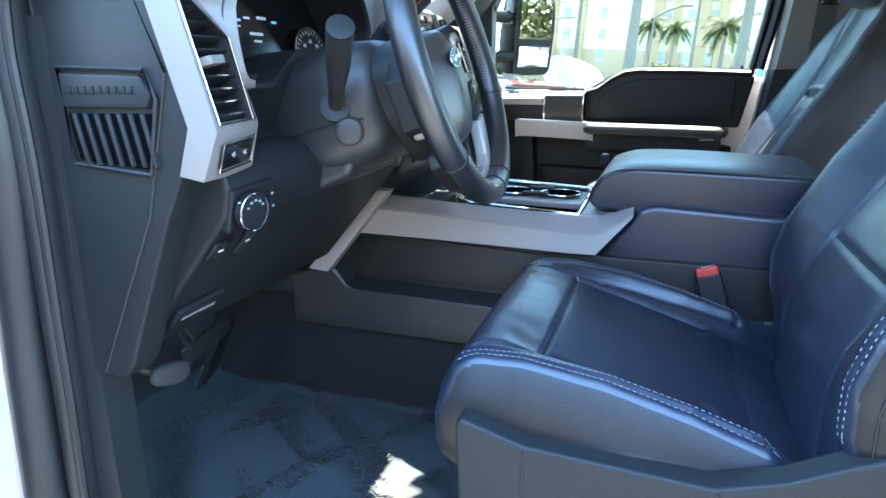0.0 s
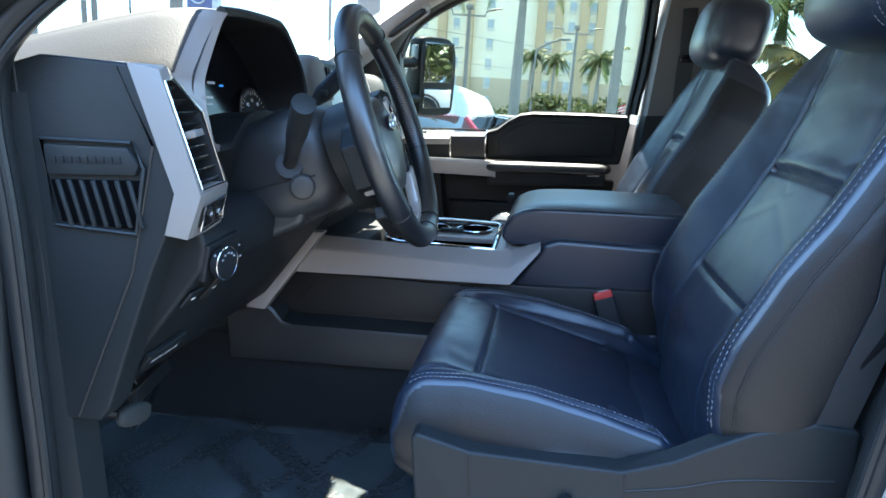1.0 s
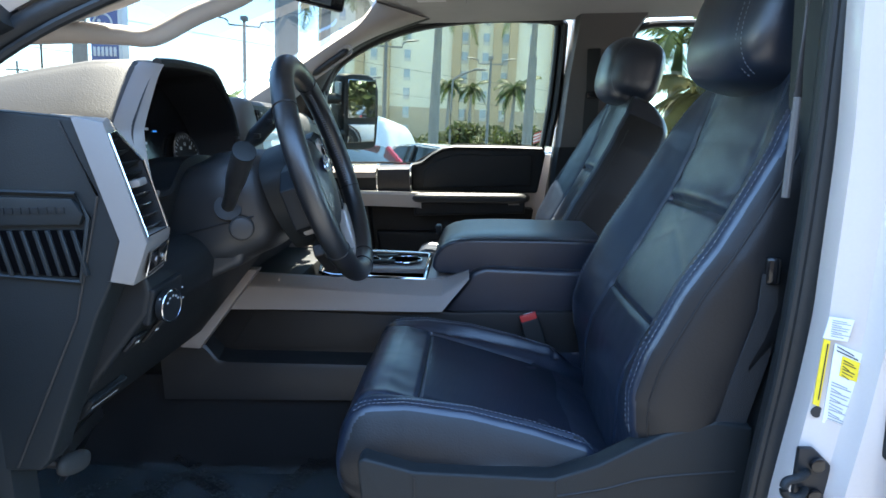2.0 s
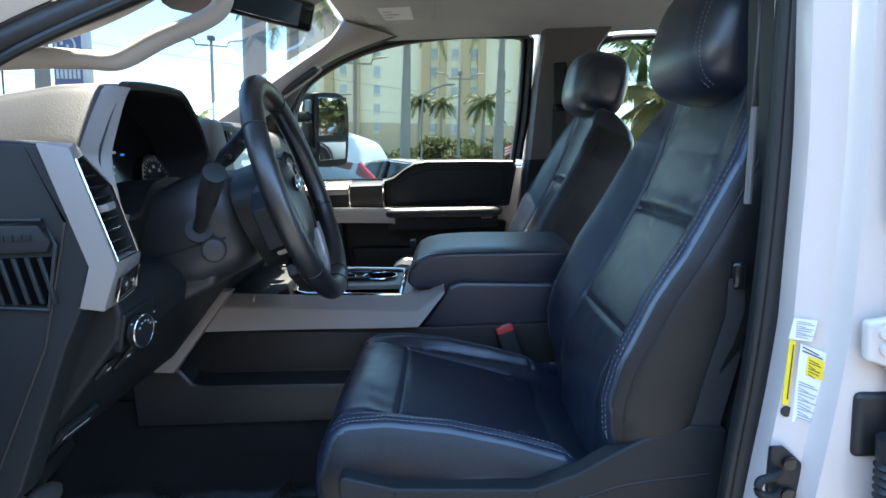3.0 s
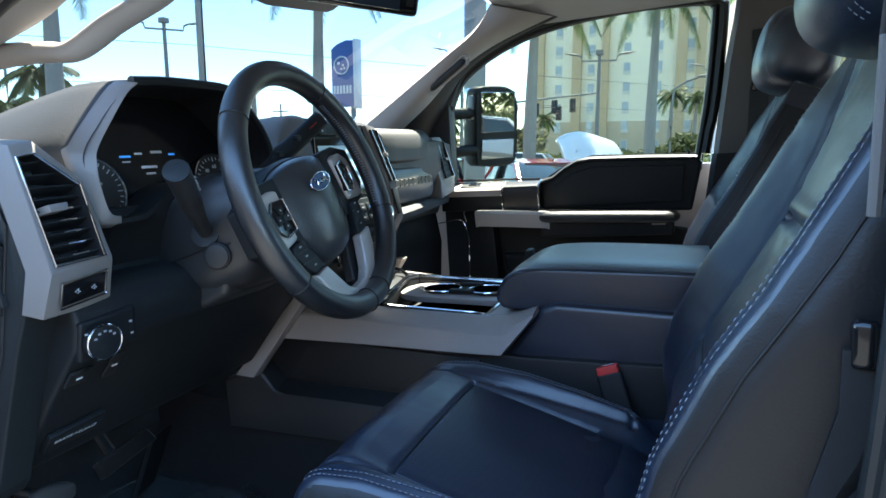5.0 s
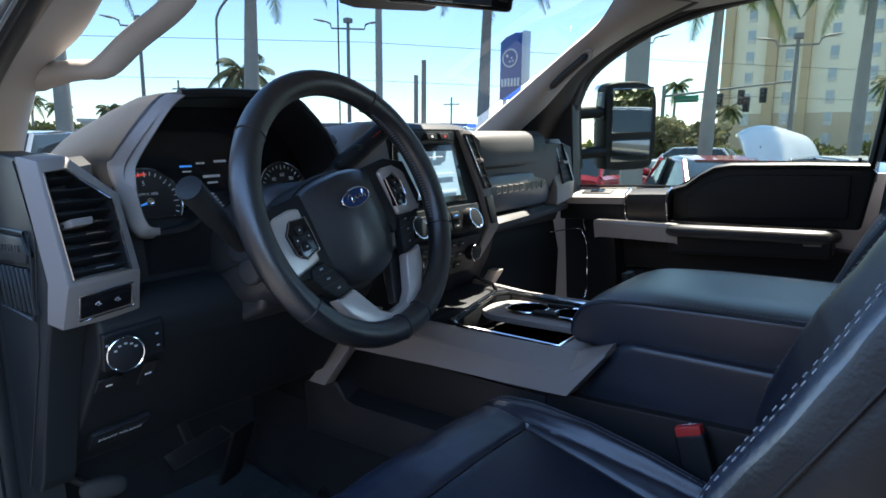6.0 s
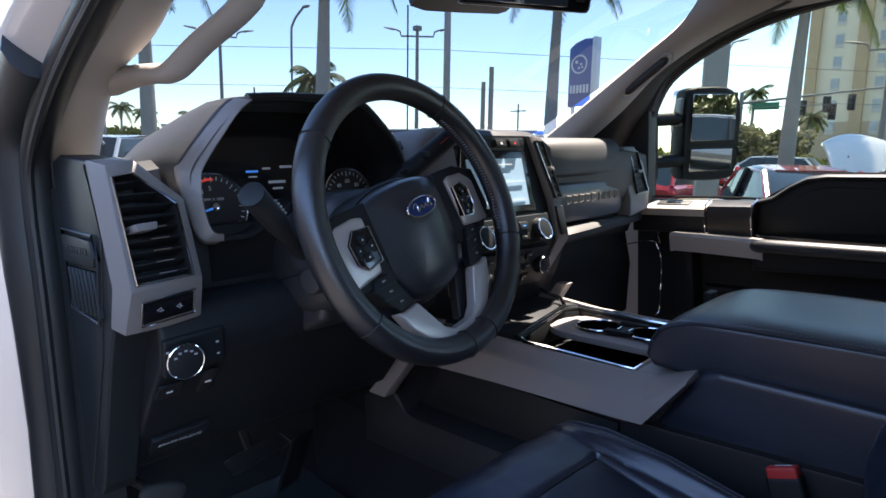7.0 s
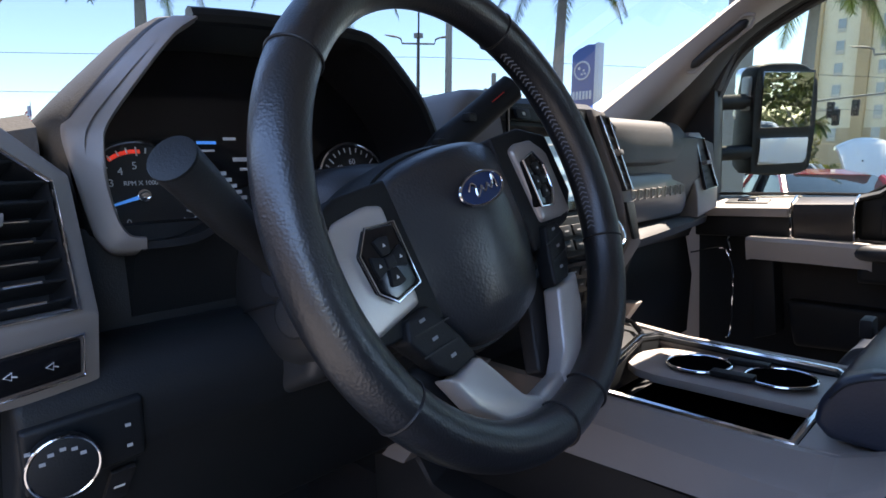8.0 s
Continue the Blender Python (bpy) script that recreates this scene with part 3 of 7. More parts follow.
# instrument hood: pad over the top, silver trim round the face
HOOD = [(0.648, 1.592), (0.640, 1.615), (0.635, 1.650), (0.637, 1.680), (0.662, 1.713), (0.694, 1.748), (0.712, 1.764), (0.730, 1.772), (0.80, 1.777), (0.90, 1.777), (0.926, 1.771), (0.946, 1.758), (0.983, 1.722), (1.003, 1.690), (1.010, 1.665), (1.007, 1.630), (0.998, 1.592)]


def hood_loop(x, grow, drop, n=5):
    return [(x, 0.822 + (y - 0.822) * grow, z + drop) for y, z, _ in spline([(y, z, 0) for y, z in HOOD], n)]


def flare(x, drop, n=5):
    """The hood's pad, spreading towards its foot."""
    return [(x, 0.822 + (y - 0.822) * (1.03 + 0.85 * max(0, 1.74 - z) * (0.60 + x) / -0.3 * (x < -0.6)), z + drop) for y, z, _ in spline([(y, z, 0) for y, z in HOOD], n)]


part("cluster_hood", loft([hood_loop(-0.492, 1.0, 0.0), hood_loop(-0.505, 1.02, 0.004), hood_loop(-0.56, 1.03, 0.004), flare(-0.64, -0.006), flare(-0.80, -0.032), flare(-1.02, -0.10)], False), DASH_PAD, dash, "grained hood over the instruments")
TR_O = [(-0.493, 0.722, 1.7715), (-0.495, 0.704, 1.758), (-0.498, 0.672, 1.725), (-0.500, 0.640, 1.688), (-0.492, 0.632, 1.672), (-0.475, 0.633, 1.640), (-0.468, 0.638, 1.605), (-0.464, 0.643, 1.590), (-0.462, 0.652, 1.582), (-0.461, 0.674, 1.581)]
TR_I = [(-0.461, 0.733, 1.7675), (-0.460, 0.712, 1.752), (-0.459, 0.682, 1.716), (-0.458, 0.655, 1.680), (-0.457, 0.650, 1.662), (-0.456, 0.650, 1.635), (-0.456, 0.654, 1.612), (-0.457, 0.658, 1.601), (-0.458, 0.664, 1.594), (-0.459, 0.674, 1.592)]
rows = []
for a, b in zip(spline(TR_O, 4), spline(TR_I, 4)):
    rows.append([a, a.lerp(b, 0.12) + Vector((0.003, 0, 0.001)), a.lerp(b, 0.88) + Vector((0.003, 0, 0.0005)), b, b + Vector((-0.006, 0.0025, -0.002)), b + Vector((-0.045, 0.004, -0.004)), a + Vector((-0.012, 0.004, -0.004))])
part("hood_trim", loft(rows), SHADED_SILVER, dash, "satin silver trim of the instrument hood", 55)
part("hood_edge", tube(spline([(-0.470, y, z - 0.002) for y, z in HOOD[7:]], 5), 0.0075, 8), BLACK_PLASTIC, dash, "dark edge of the instrument hood")
part("hood_lining", loft([hood_loop(-0.468, 0.965, -0.005), hood_loop(-0.50, 0.95, -0.008), hood_loop(-0.59, 0.92, -0.014)], False), DARK_TRIM, dash, "black hood lining", smooth=60)
cl = part("instrument_panel", prism([(-0.535 - 0.182 * (z - 1.565), 0.822 + (y - 0.822) * 0.975, z - 0.004) for y, z in [(0.648, 1.569)] + HOOD + [(0.998, 1.569)]], (-0.01, 0, 0), 0), GLOSS_BLACK, dash, "glossy black instrument panel")
brow = spline([(-0.462, 0.670, 1.588), (-0.464, 0.715, 1.589), (-0.470, 0.750, 1.604), (-0.474, 0.795, 1.628), (-0.474, 0.855, 1.634), (-0.474, 0.915, 1.626), (-0.470, 0.955, 1.604), (-0.466, 1.004, 1.592)], 5)
part("lower_bezel", loft([[p + Vector((-0.075, 0, -0.004)), p, p + Vector((0.003, 0, -0.006)), Vector((-0.474, p.y, 1.575)), Vector((-0.500, p.y, 1.515)), Vector((-0.54, p.y, 1.515))] for p in brow]), BLACK_PLASTIC, dash, "black bezel below the gauges", 50)
for gx, gy, ang in (("tachometer", 0.704, 195), ("speedometer", 0.945, 215)):
    c = Vector((-0.5405, gy, 1.622))
    nrm = Vector((1, 0, 0.17)).normalized()
    gm = facing(c + nrm * 0.001, nrm)
    part("gauge_ring", tube([gm @ Vector((0.050 * math.cos(a), 0.050 * math.sin(a), 0.002)) for a in np.linspace(0, math.tau, 49)[:-1]], 0.0022, 8, True, up=nrm), CHROME, cl, "chrome gauge ring")
    part("dial", disc(c, nrm, 0.048, 0.002, 40, 0), DARK_TRIM, cl, "black gauge dial")
    ticks = []
    for k in range(25):
        a = radians(225 - k * 11.25)
        t = box((0.037 if k % 4 == 0 else 0.040, -0.0006, 0.0022), (0.0450, 0.0006, 0.0028), 0)
        t.transform(gm @ Matrix.Rotation(a, 4, "Z"))
        ticks.append(t)
    part("tick_marks", plus(*ticks), DIAL_INK, cl, "white tick marks")
    words = ("0", "1", "2", "3", "4", "5") if gx == "tachometer" else ("0", "20", "40", "60", "80", "100", "120")
    bms = []
    for k, wd in enumerate(words):
        a = radians(237 - k * 28) if gx == "tachometer" else radians(215 - k * 250 / 6)
        bms.append(text_bm(wd, 0.0095, gm @ Matrix.Translation((0.028 * math.cos(a), 0.028 * math.sin(a), 0.0026)), 0.0002))
    if gx == "tachometer":
        bms.append(text_bm("RPM X 1000", 0.0058, gm @ Matrix.Translation((0, 0.012, 0.0026)), 0.0002))
    part("numerals", plus(*bms), DIAL_INK, cl, "white numerals")
    nb = prism([(0, -0.0018, 0.005), (0.036, -0.0008, 0.005), (0.036, 0.0008, 0.005), (0, 0.0018, 0.005)], (0, 0, 0.001), 0)
    nb.transform(gm @ Matrix.Rotation(radians(ang), 4, "Z"))
    part("needle", nb, NEEDLE, cl, "glowing blue needle")
    part("needle_hub", disc(c + nrm * 0.004, nrm, 0.006, 0.004, 16), CHROME, cl)
gm = facing(Vector((-0.5405, 0.704, 1.622)), Vector((1, 0, 0.17)))
arc = []
for k in range(9):
    t = box((0.0395, -0.0026, 0.0022), (0.0430, 0.0026, 0.0028), 0)
    t.transform(gm @ Matrix.Rotation(radians(122 - k * 4.2), 4, "Z"))
    arc.append(t)
part("redline", plus(*arc), RED_INK, cl, "red band of the dial")
for k, (y, z, w, hgt, ink) in enumerate(((0.775, 1.672, 0.020, 0.003, "b"), (0.80, 1.676, 0.014, 0.003, "w"), (0.835, 1.678, 0.022, 0.004, "w"), (0.865, 1.674, 0.012, 0.003, "b"), (0.815, 1.655, 0.030, 0.004, "w"), (0.815, 1.645, 0.018, 0.003, "w"), (0.80, 1.60, 0.012, 0.003, "w"), (0.86, 1.60, 0.012, 0.003, "w"), (0.775, 1.664, 0.014, 0.002, "w"))):
    nrm = Vector((1, 0, 0.17)).normalized()
    x = -0.5345 - 0.182 * (z - 1.565)
    bmb = box((-w / 2, -hgt / 2, 0), (w / 2, hgt / 2, 0.0006), 0)
    bmb.transform(facing((x, y, z), nrm))
    part("display_bar", bmb, DIAL_INK if ink == "w" else NEEDLE, cl)

# left end: side panel, vent, switches
endp = [(-0.64, 1.690), (-0.585, 1.702), (-0.475, 1.690), (-0.470, 1.684), (-0.436, 1.546), (-0.450, 1.497), (-0.475, 1.452), (-0.560, 1.262), (-0.575, 1.245), (-0.64, 1.245), (-0.66, 1.30)]
endpan = part("end_panel", xz(endp, 0.527, 0.570, 0.005, 3), GREY_PLASTIC, dash, "charcoal dash end panel")
part("end_seam", tube([(-0.490, 0.5268, 1.686), (-0.455, 0.5268, 1.600), (-0.500, 0.5268, 1.450), (-0.605, 0.5268, 1.250)], 0.0018, 6), DARK_TRIM, endpan)
part("end_seam", tube([(-0.620, 0.5268, 1.697), (-0.622, 0.5268, 1.45), (-0.632, 0.5268, 1.25)], 0.0015, 6), DARK_TRIM, endpan)
part("badge_bar", xz([(-0.592, 1.602), (-0.484, 1.598), (-0.472, 1.578), (-0.478, 1.566), (-0.592, 1.566)], 0.520, 0.530, 0.003), GREY_PLASTIC, endpan, "raised badge bar")
for k in range(9):
    part("badge_bar_mark", box((-0.584 + k * 0.0105, 0.5188, 1.580), (-0.5765 + k * 0.0105, 0.5205, 1.588), 0.0004), BLACK_PLASTIC, endpan)
# Raised backing, blackened to paint shade between the slats.
part("grille_recess", xz([(-0.592, 1.560), (-0.476, 1.560), (-0.490, 1.502), (-0.585, 1.510)], 0.5245, 0.529, 0.001), RECESS_SHADE, endpan, "demister grille backing blackened for shade")
for k in range(7):
    x = -0.584 + k * 0.0155
    part("slat", prism([(x, 0.521, 1.560), (x + 0.005, 0.521, 1.560), (x + 0.016, 0.521, 1.505), (x + 0.011, 0.521, 1.505)], (0, 0.006, 0), 0.0008, 1), GREY_PLASTIC, endpan)
grf = [(-0.596, 0.524, 1.608), (-0.480, 0.524, 1.603), (-0.468, 0.524, 1.575), (-0.487, 0.524, 1.497), (-0.592, 0.524, 1.506)]
part("grille_frame", tube(grf, 0.0028, 6, True), GREY_PLASTIC, endpan)


def vent(parent, tl, tr, br, bl, depth, slats, name="air_vent", outline=None):
    """A vent with a chrome-edged dark mouth and level slats, between four corners or inside an outline."""
    q = [Vector(p) for p in (tl, tr, br, bl)]
    n = (q[1] - q[0]).cross(q[3] - q[0]).normalized()
    n = n if n.x > 0 else -n
    q = q if outline else [p + n * (depth + 0.0015) for p in q]
    ring = outline or q
    v = part(name, prism([p - n * depth for p in ring], -n * 0.004, 0), DARK_TRIM, parent, "dark vent mouth")
    wall = loft([[p - n * 0.001 for p in ring], [p - n * depth for p in ring]], True, False)
    part("vent_wall", wall, DARK_TRIM, v)
    up = (q[0] - q[3]).normalized()
    for i in range(slats):
        u = (i + 0.6) / (slats + 0.2)
        a, b = q[0].lerp(q[3], u), q[1].lerp(q[2], u)
        if outline:
            b = ring[1].lerp(ring[2], u * 3.6) if u < 0.28 else ring[2].lerp(ring[3], (u - 0.28) / 0.72)
        d = (b - a) * 0.02
        deep = min(0.024, depth - 0.002)
        sl = prism([a + d - n * 0.004, b - d - n * 0.004, b - d - n * deep - up * 0.006, a + d - n * deep - up * 0.006], up * 0.0026, 0.0008, 1)
        part("slat", sl, BLACK_PLASTIC, v)
        if slats > 6 and i > 3 and outline:
            part("slat_strip", tube([a.lerp(b, 0.44) - n * 0.0035 + up * 0.0015, a.lerp(b, 0.76) - n * 0.0035 + up * 0.0015], 0.0010, 6), CHROME, v, "chrome slat strip")
    part("vent_edge", tube([p + n * 0.0005 for p in ring], 0.0017 if outline else 0.0012, 6, True), CHROME, v, "chrome vent edging")
    a, b = q[0].lerp(q[3], 0.5), q[1].lerp(q[2], 0.5)
    side = (b - a).normalized()
    kc = a.lerp(b, 0.45)
    w = min(0.013, (b - a).length * 0.25)
    kb = prism([kc - side * w - up * 0.004 + n * 0.010, kc + side * w - up * 0.004 + n * 0.010, kc + side * w * 1.15 + up * 0.005 + n * 0.010, kc - side * w * 1.15 + up * 0.005 + n * 0.010], -n * min(0.022, 0.010 + depth * 0.8), 0.002)
    part("vent_slider", kb, SHADED_SILVER, v, "satin silver vent slider")
    return v


VO = [(-0.443, 0.534, 1.684), (-0.457, 0.570, 1.690), (-0.452, 0.6235, 1.641), (-0.421, 0.6245, 1.545), (-0.407, 0.5355, 1.541)]
VI = [(-0.440, 0.5395, 1.671), (-0.447, 0.564, 1.674), (-0.441, 0.609, 1.637), (-0.418, 0.612, 1.550), (-0.410, 0.5425, 1.548)]
VP = [(-0.437, 0.6245, 1.490), (-0.427, 0.531, 1.490)]
VS = [(-0.471, 0.5252, 1.691), (-0.434, 0.5252, 1.546), (-0.449, 0.5252, 1.496)]
VB = [(-0.53, 0.56, 1.690), (-0.53, 0.575, 1.697), (-0.53, 0.6255, 1.645), (-0.53, 0.6255, 1.545), (-0.53, 0.6255, 1.488), (-0.53, 0.56, 1.490)]
face = bmesh.new()
o_, i_, p_, s_, b_ = ([face.verts.new(p) for p in L] for L in (VO, VI, VP, VS, VB))
w_ = [face.verts.new(Vector(p) + Vector((-0.032, 0.001, 0))) for p in VI]
for k in range(5):
    j = (k + 1) % 5
    face.faces.new((o_[k], o_[j], i_[j], i_[k]))
    face.faces.new((i_[k], i_[j], w_[j], w_[k]))
for q in ((o_[4], o_[3], p_[0], p_[1]), (s_[0], o_[0], o_[4], s_[1]), (s_[1], o_[4], p_[1], s_[2]), (s_[0], b_[0], b_[1], o_[1]), (s_[0], o_[1], o_[0]), (o_[1], b_[1], b_[2], o_[2]), (o_[2], b_[2], b_[3], o_[3]), (o_[3], b_[3], b_[4], p_[0]), (p_[0], b_[4], b_[5], s_[2]), (p_[0], s_[2], p_[1])):
    face.faces.new(q)
bmesh.ops.recalc_face_normals(face, faces=face.faces)
sharp = [e for e in face.edges if len(e.link_faces) == 2 and e.calc_face_angle(0) > radians(14)]
bmesh.ops.bevel(face, geom=sharp, offset=0.0022, segments=2, profile=0.6, affect="EDGES", clamp_overlap=True)
vframe = part("vent_frame", face, SHADED_SILVER, dash, "satin silver vent surround", smooth=30)
VI = [Vector(p) for p in VI]
vent(vframe, VI[0], VI[1], VI[3], VI[4], 0.034, 9, outline=VI)
part("fold_switch", prism([(-0.4135, 0.548, 1.527), (-0.4240, 0.611, 1.531), (-0.4310, 0.611, 1.506), (-0.4215, 0.548, 1.502)], (0.0045, 0, -0.001), 0.0015), GLOSS_BLACK, vframe, "black mirror folding switch")
part("switch_edge", tube([(-0.4085, 0.546, 1.528), (-0.4195, 0.613, 1.533), (-0.4275, 0.613, 1.503), (-0.4170, 0.546, 1.499)], 0.0012, 6, True), CHROME, vframe)
for y in (0.568, 0.592):
    g = facing((-0.4142 - (y - 0.548) * 0.16, y, 1.516), (1, 0.14, -0.30))
    t = plus(tube([g @ Vector(p) for p in ((-0.0035, 0, 0.002), (0.001, 0.0028, 0.002), (0.001, -0.0028, 0.002))], 0.0004, 5, True), tube([g @ Vector((0.001, 0, 0.002)), g @ Vector((0.004, -0.0012, 0.002))], 0.0004, 5))
    part("switch_mark", t, WHITE_INK, vframe)

# knee panel under the column
kp = [(-0.490, 1.517), (-0.462, 1.515), (-0.442, 1.506), (-0.430, 1.488), (-0.428, 1.468), (-0.436, 1.440), (-0.500, 1.365), (-0.592, 1.258), (-0.66, 1.235), (-0.80, 1.25), (-0.6, 1.50)]
knee = part("knee_panel", xz(kp, 0.568, 1.045, 0.008, 3), BLACK_PLASTIC, dash, "black grained knee panel")
kn = Vector((0.75, -0.05, 0.30)).normalized()


def on_knee(y, z):
    """A point of the knee panel's face."""
    return Vector((lerp([(1.258, -0.592), (1.365, -0.500), (1.440, -0.432), (1.488, -0.424)], z), y, z))


KN = Vector((1, 0, -0.85)).normalized()
sw = part("lamp_switch_plate", prism([on_knee(0.570, 1.474) + Vector((0.003, 0, 0)), on_knee(0.648, 1.478) + Vector((0.003, 0, 0)), on_knee(0.650, 1.430) + Vector((0.008, 0, 0)), on_knee(0.572, 1.424) + Vector((0.010, 0, 0))], (-0.012, 0, 0.004), 0.004, 3), BLACK_PLASTIC, knee, "black lamp switch plate")
kc = Vector((-0.424, 0.592, 1.449))
kax = Vector((1, -0.10, -0.10)).normalized()
rot = part("lamp_switch", disc(kc, kax, 0.0215, 0.012, 32, 0.002), BLACK_PLASTIC, sw, "round lamp switch")
part("switch_ring", tube([facing(kc + kax * 0.011, kax) @ Vector((0.0215 * math.cos(a), 0.0215 * math.sin(a), 0)) for a in np.linspace(0, math.tau, 41)[:-1]], 0.0013, 8, True, up=kax), CHROME, rot, "chrome switch ring")
km = facing(kc + kax * 0.0128, kax)
bms = []
for k, a in enumerate((150, 120, 90, 62, 35)):
    t = box((-0.0018, -0.0012, 0), (0.0018, 0.0012, 0.0004), 0)
    t.transform(km @ Matrix.Translation((0.014 * math.cos(radians(a)), 0.014 * math.sin(radians(a)), 0)))
    bms.append(t)
part("switch_marks", plus(*bms), GREY_INK, rot)
for y, z in ((0.5725, 1.462), (0.5725, 1.447), (0.634, 1.462), (0.634, 1.447)):
    t = box((-0.0018, -0.0012, 0), (0.0018, 0.0012, 0.0006), 0)
    t.transform(facing(Vector((-0.4185, y, z)), kax))
    part("switch_bar", t, GREY_INK, sw)
for y0, y1, z0, z1 in ((0.572, 0.602, 1.392, 1.412), (0.628, 0.646, 1.385, 1.420)):
    a, b = on_knee(y0, z0), on_knee(y1, z1)
    bt = part("button", prism([on_knee(y0, z1), on_knee(y1, z1), on_knee(y1, z0), on_knee(y0, z0)], KN * 0.004, 0.0012), DARK_TRIM, knee, "small black button")
    t = box((-0.004, -0.0014, 0), (0.004, 0.0014, 0.0005), 0)
    t.transform(facing((a + b) / 2 + KN * 0.0042, KN))
    part("button_mark", t, WHITE_INK, bt)
lv = part("brake_release", prism([on_knee(0.585, 1.318), on_knee(0.665, 1.323), on_knee(0.665, 1.296), on_knee(0.585, 1.291)], KN * 0.010, 0.003), BLACK_PLASTIC, knee, "black brake release handle")
part("lettering", text_bm("BRAKE RELEASE", 0.0088, facing(on_knee(0.625, 1.307) + KN * 0.0104, KN), 0.0002), GREY_INK, lv, "white lettering")
part("dash_face", xz([(-0.500, 1.60), (-0.495, 1.50), (-0.60, 1.50), (-0.60, 1.60)], 0.622, 1.07, 0.004), BLACK_PLASTIC, dash)

# steering column with stalks
col = thing("steering_column", (-0.42, 0.85, 1.45), "charcoal steering column shroud with stalks", "steering column")
rows = []
for x, zc, hz, hy in ((-0.54, 1.515, 0.055, 0.072), (-0.47, 1.540, 0.078, 0.092), (-0.41, 1.556, 0.090, 0.098), (-0.355, 1.568, 0.080, 0.090), (-0.335, 1.575, 0.060, 0.072), (-0.325, 1.578, 0.035, 0.045)):
    rows.append([(x + 0.10 * sgn_pow(math.sin(a), 0.55) * hz * -1.5, 0.848 + hy * sgn_pow(math.cos(a), 0.55), zc + hz * (math.sin(a) * abs(math.sin(a)) ** -0.25 if math.sin(a) > 0.001 else sgn_pow(math.sin(a), 0.55)) - 0.006) for a in np.linspace(0, math.tau, 49)[:-1]])
shroud = part("shroud", loft(rows), SOFT_GREY, col, "charcoal shroud halves", smooth=50)
part("shroud_seam", tube([(r[24][0], r[24][1] - 0.0006, r[24][2] - 0.02) for r in rows[:4]], 0.0016, 6), DARK_TRIM, col)
part("chin", xz([(-0.372, 1.505), (-0.385, 1.462), (-0.455, 1.432), (-0.54, 1.445), (-0.54, 1.53), (-0.38, 1.53)], 0.768, 0.928, 0.016, 4), SOFT_GREY, col, "charcoal lower column cover")
kd = Vector((0.35, -1, 0.05)).normalized()
part("lock_bezel", disc((-0.374, 0.752, 1.525), kd, 0.0195, 0.006, 28), BLACK_PLASTIC, col, "round lock cover")
part("lock_cap", disc((-0.372, 0.748, 1.525), kd, 0.0165, 0.004, 28), SOFT_GREY, col)
stalk = [(-0.392, 0.752, 1.560), (-0.380, 0.733, 1.572), (-0.358, 0.700, 1.600), (-0.338, 0.670, 1.624), (-0.320, 0.643, 1.645)]
st = part("signal_stalk", tube(spline(stalk, 5), [lerp([(0, 0.010), (0.35, 0.0105), (0.55, 0.0145), (1, 0.0158)], i / 20) for i in range(21)], 18), SOFT_GREY, col, "black turn signal stalk")
sd_ = (Vector(stalk[4]) - Vector(stalk[3])).normalized()
part("stalk_cap", disc(Vector(stalk[4]) - sd_ * 0.001, sd_, 0.0158, 0.003, 28, 0.001), GREY_PLASTIC, st, "grey stalk end cap")
for k in range(5):
    p = Vector(stalk[3]).lerp(Vector(stalk[2]), k / 6)
    part("stalk_mark", box(p + Vector((0.008, 0.004, 0.011)), p + Vector((0.012, 0.008, 0.0135)), 0.0002), GREY_INK, st)
part("stalk_boot", disc((-0.394, 0.757, 1.555), (0.3, -1, 0.4), 0.021, 0.008, 24), DARK_TRIM, col)
gear = [(-0.435, 0.900, 1.612), (-0.428, 0.940, 1.640), (-0.414, 0.985, 1.670), (-0.380, 1.046, 1.722)]
gl = part("gear_lever", tube(spline(gear, 5), [lerp([(0, 0.009), (0.45, 0.010), (0.6, 0.0165), (1, 0.0155)], i / 15) for i in range(16)], 16), BLACK_PLASTIC, col, "black column gear lever")
g1, g2 = Vector(gear[2]), Vector(gear[3])
for k in range(2):
    part("lever_button", box(g1.lerp(g2, k * 0.5 - 0.3) + Vector((0.008, -0.014, 0.004)), g1.lerp(g2, k * 0.5 - 0.3) + Vector((0.019, -0.002, 0.013)), 0.002), GREY_PLASTIC, gl, "ribbed selector button")
part("lever_print", tube([g1.lerp(g2, 0.55) + Vector((0.014, -0.006, 0.006)), g1.lerp(g2, 0.75) + Vector((0.014, -0.006, 0.006))], 0.0006, 5), RED, gl)

# steering wheel, turned a little to the left
WC = Vector((-0.259, 0.848, 1.606))
WN = Vector((math.cos(radians(16.9)), 0.058, math.sin(radians(16.9)))).normalized()
WM = facing(WC, WN) @ Matrix.Rotation(radians(13), 4, "Z")
wheel = thing("steering_wheel", WC, "black leather steering wheel with silver spokes", "steering wheel")


def onw(pts):
    return [WM @ Vector(p) for p in pts]


def rim_r(a):
    """Thicker grip zones at both sides."""
    return 0.0172 + 0.0008 * abs(math.cos(a)) ** 3


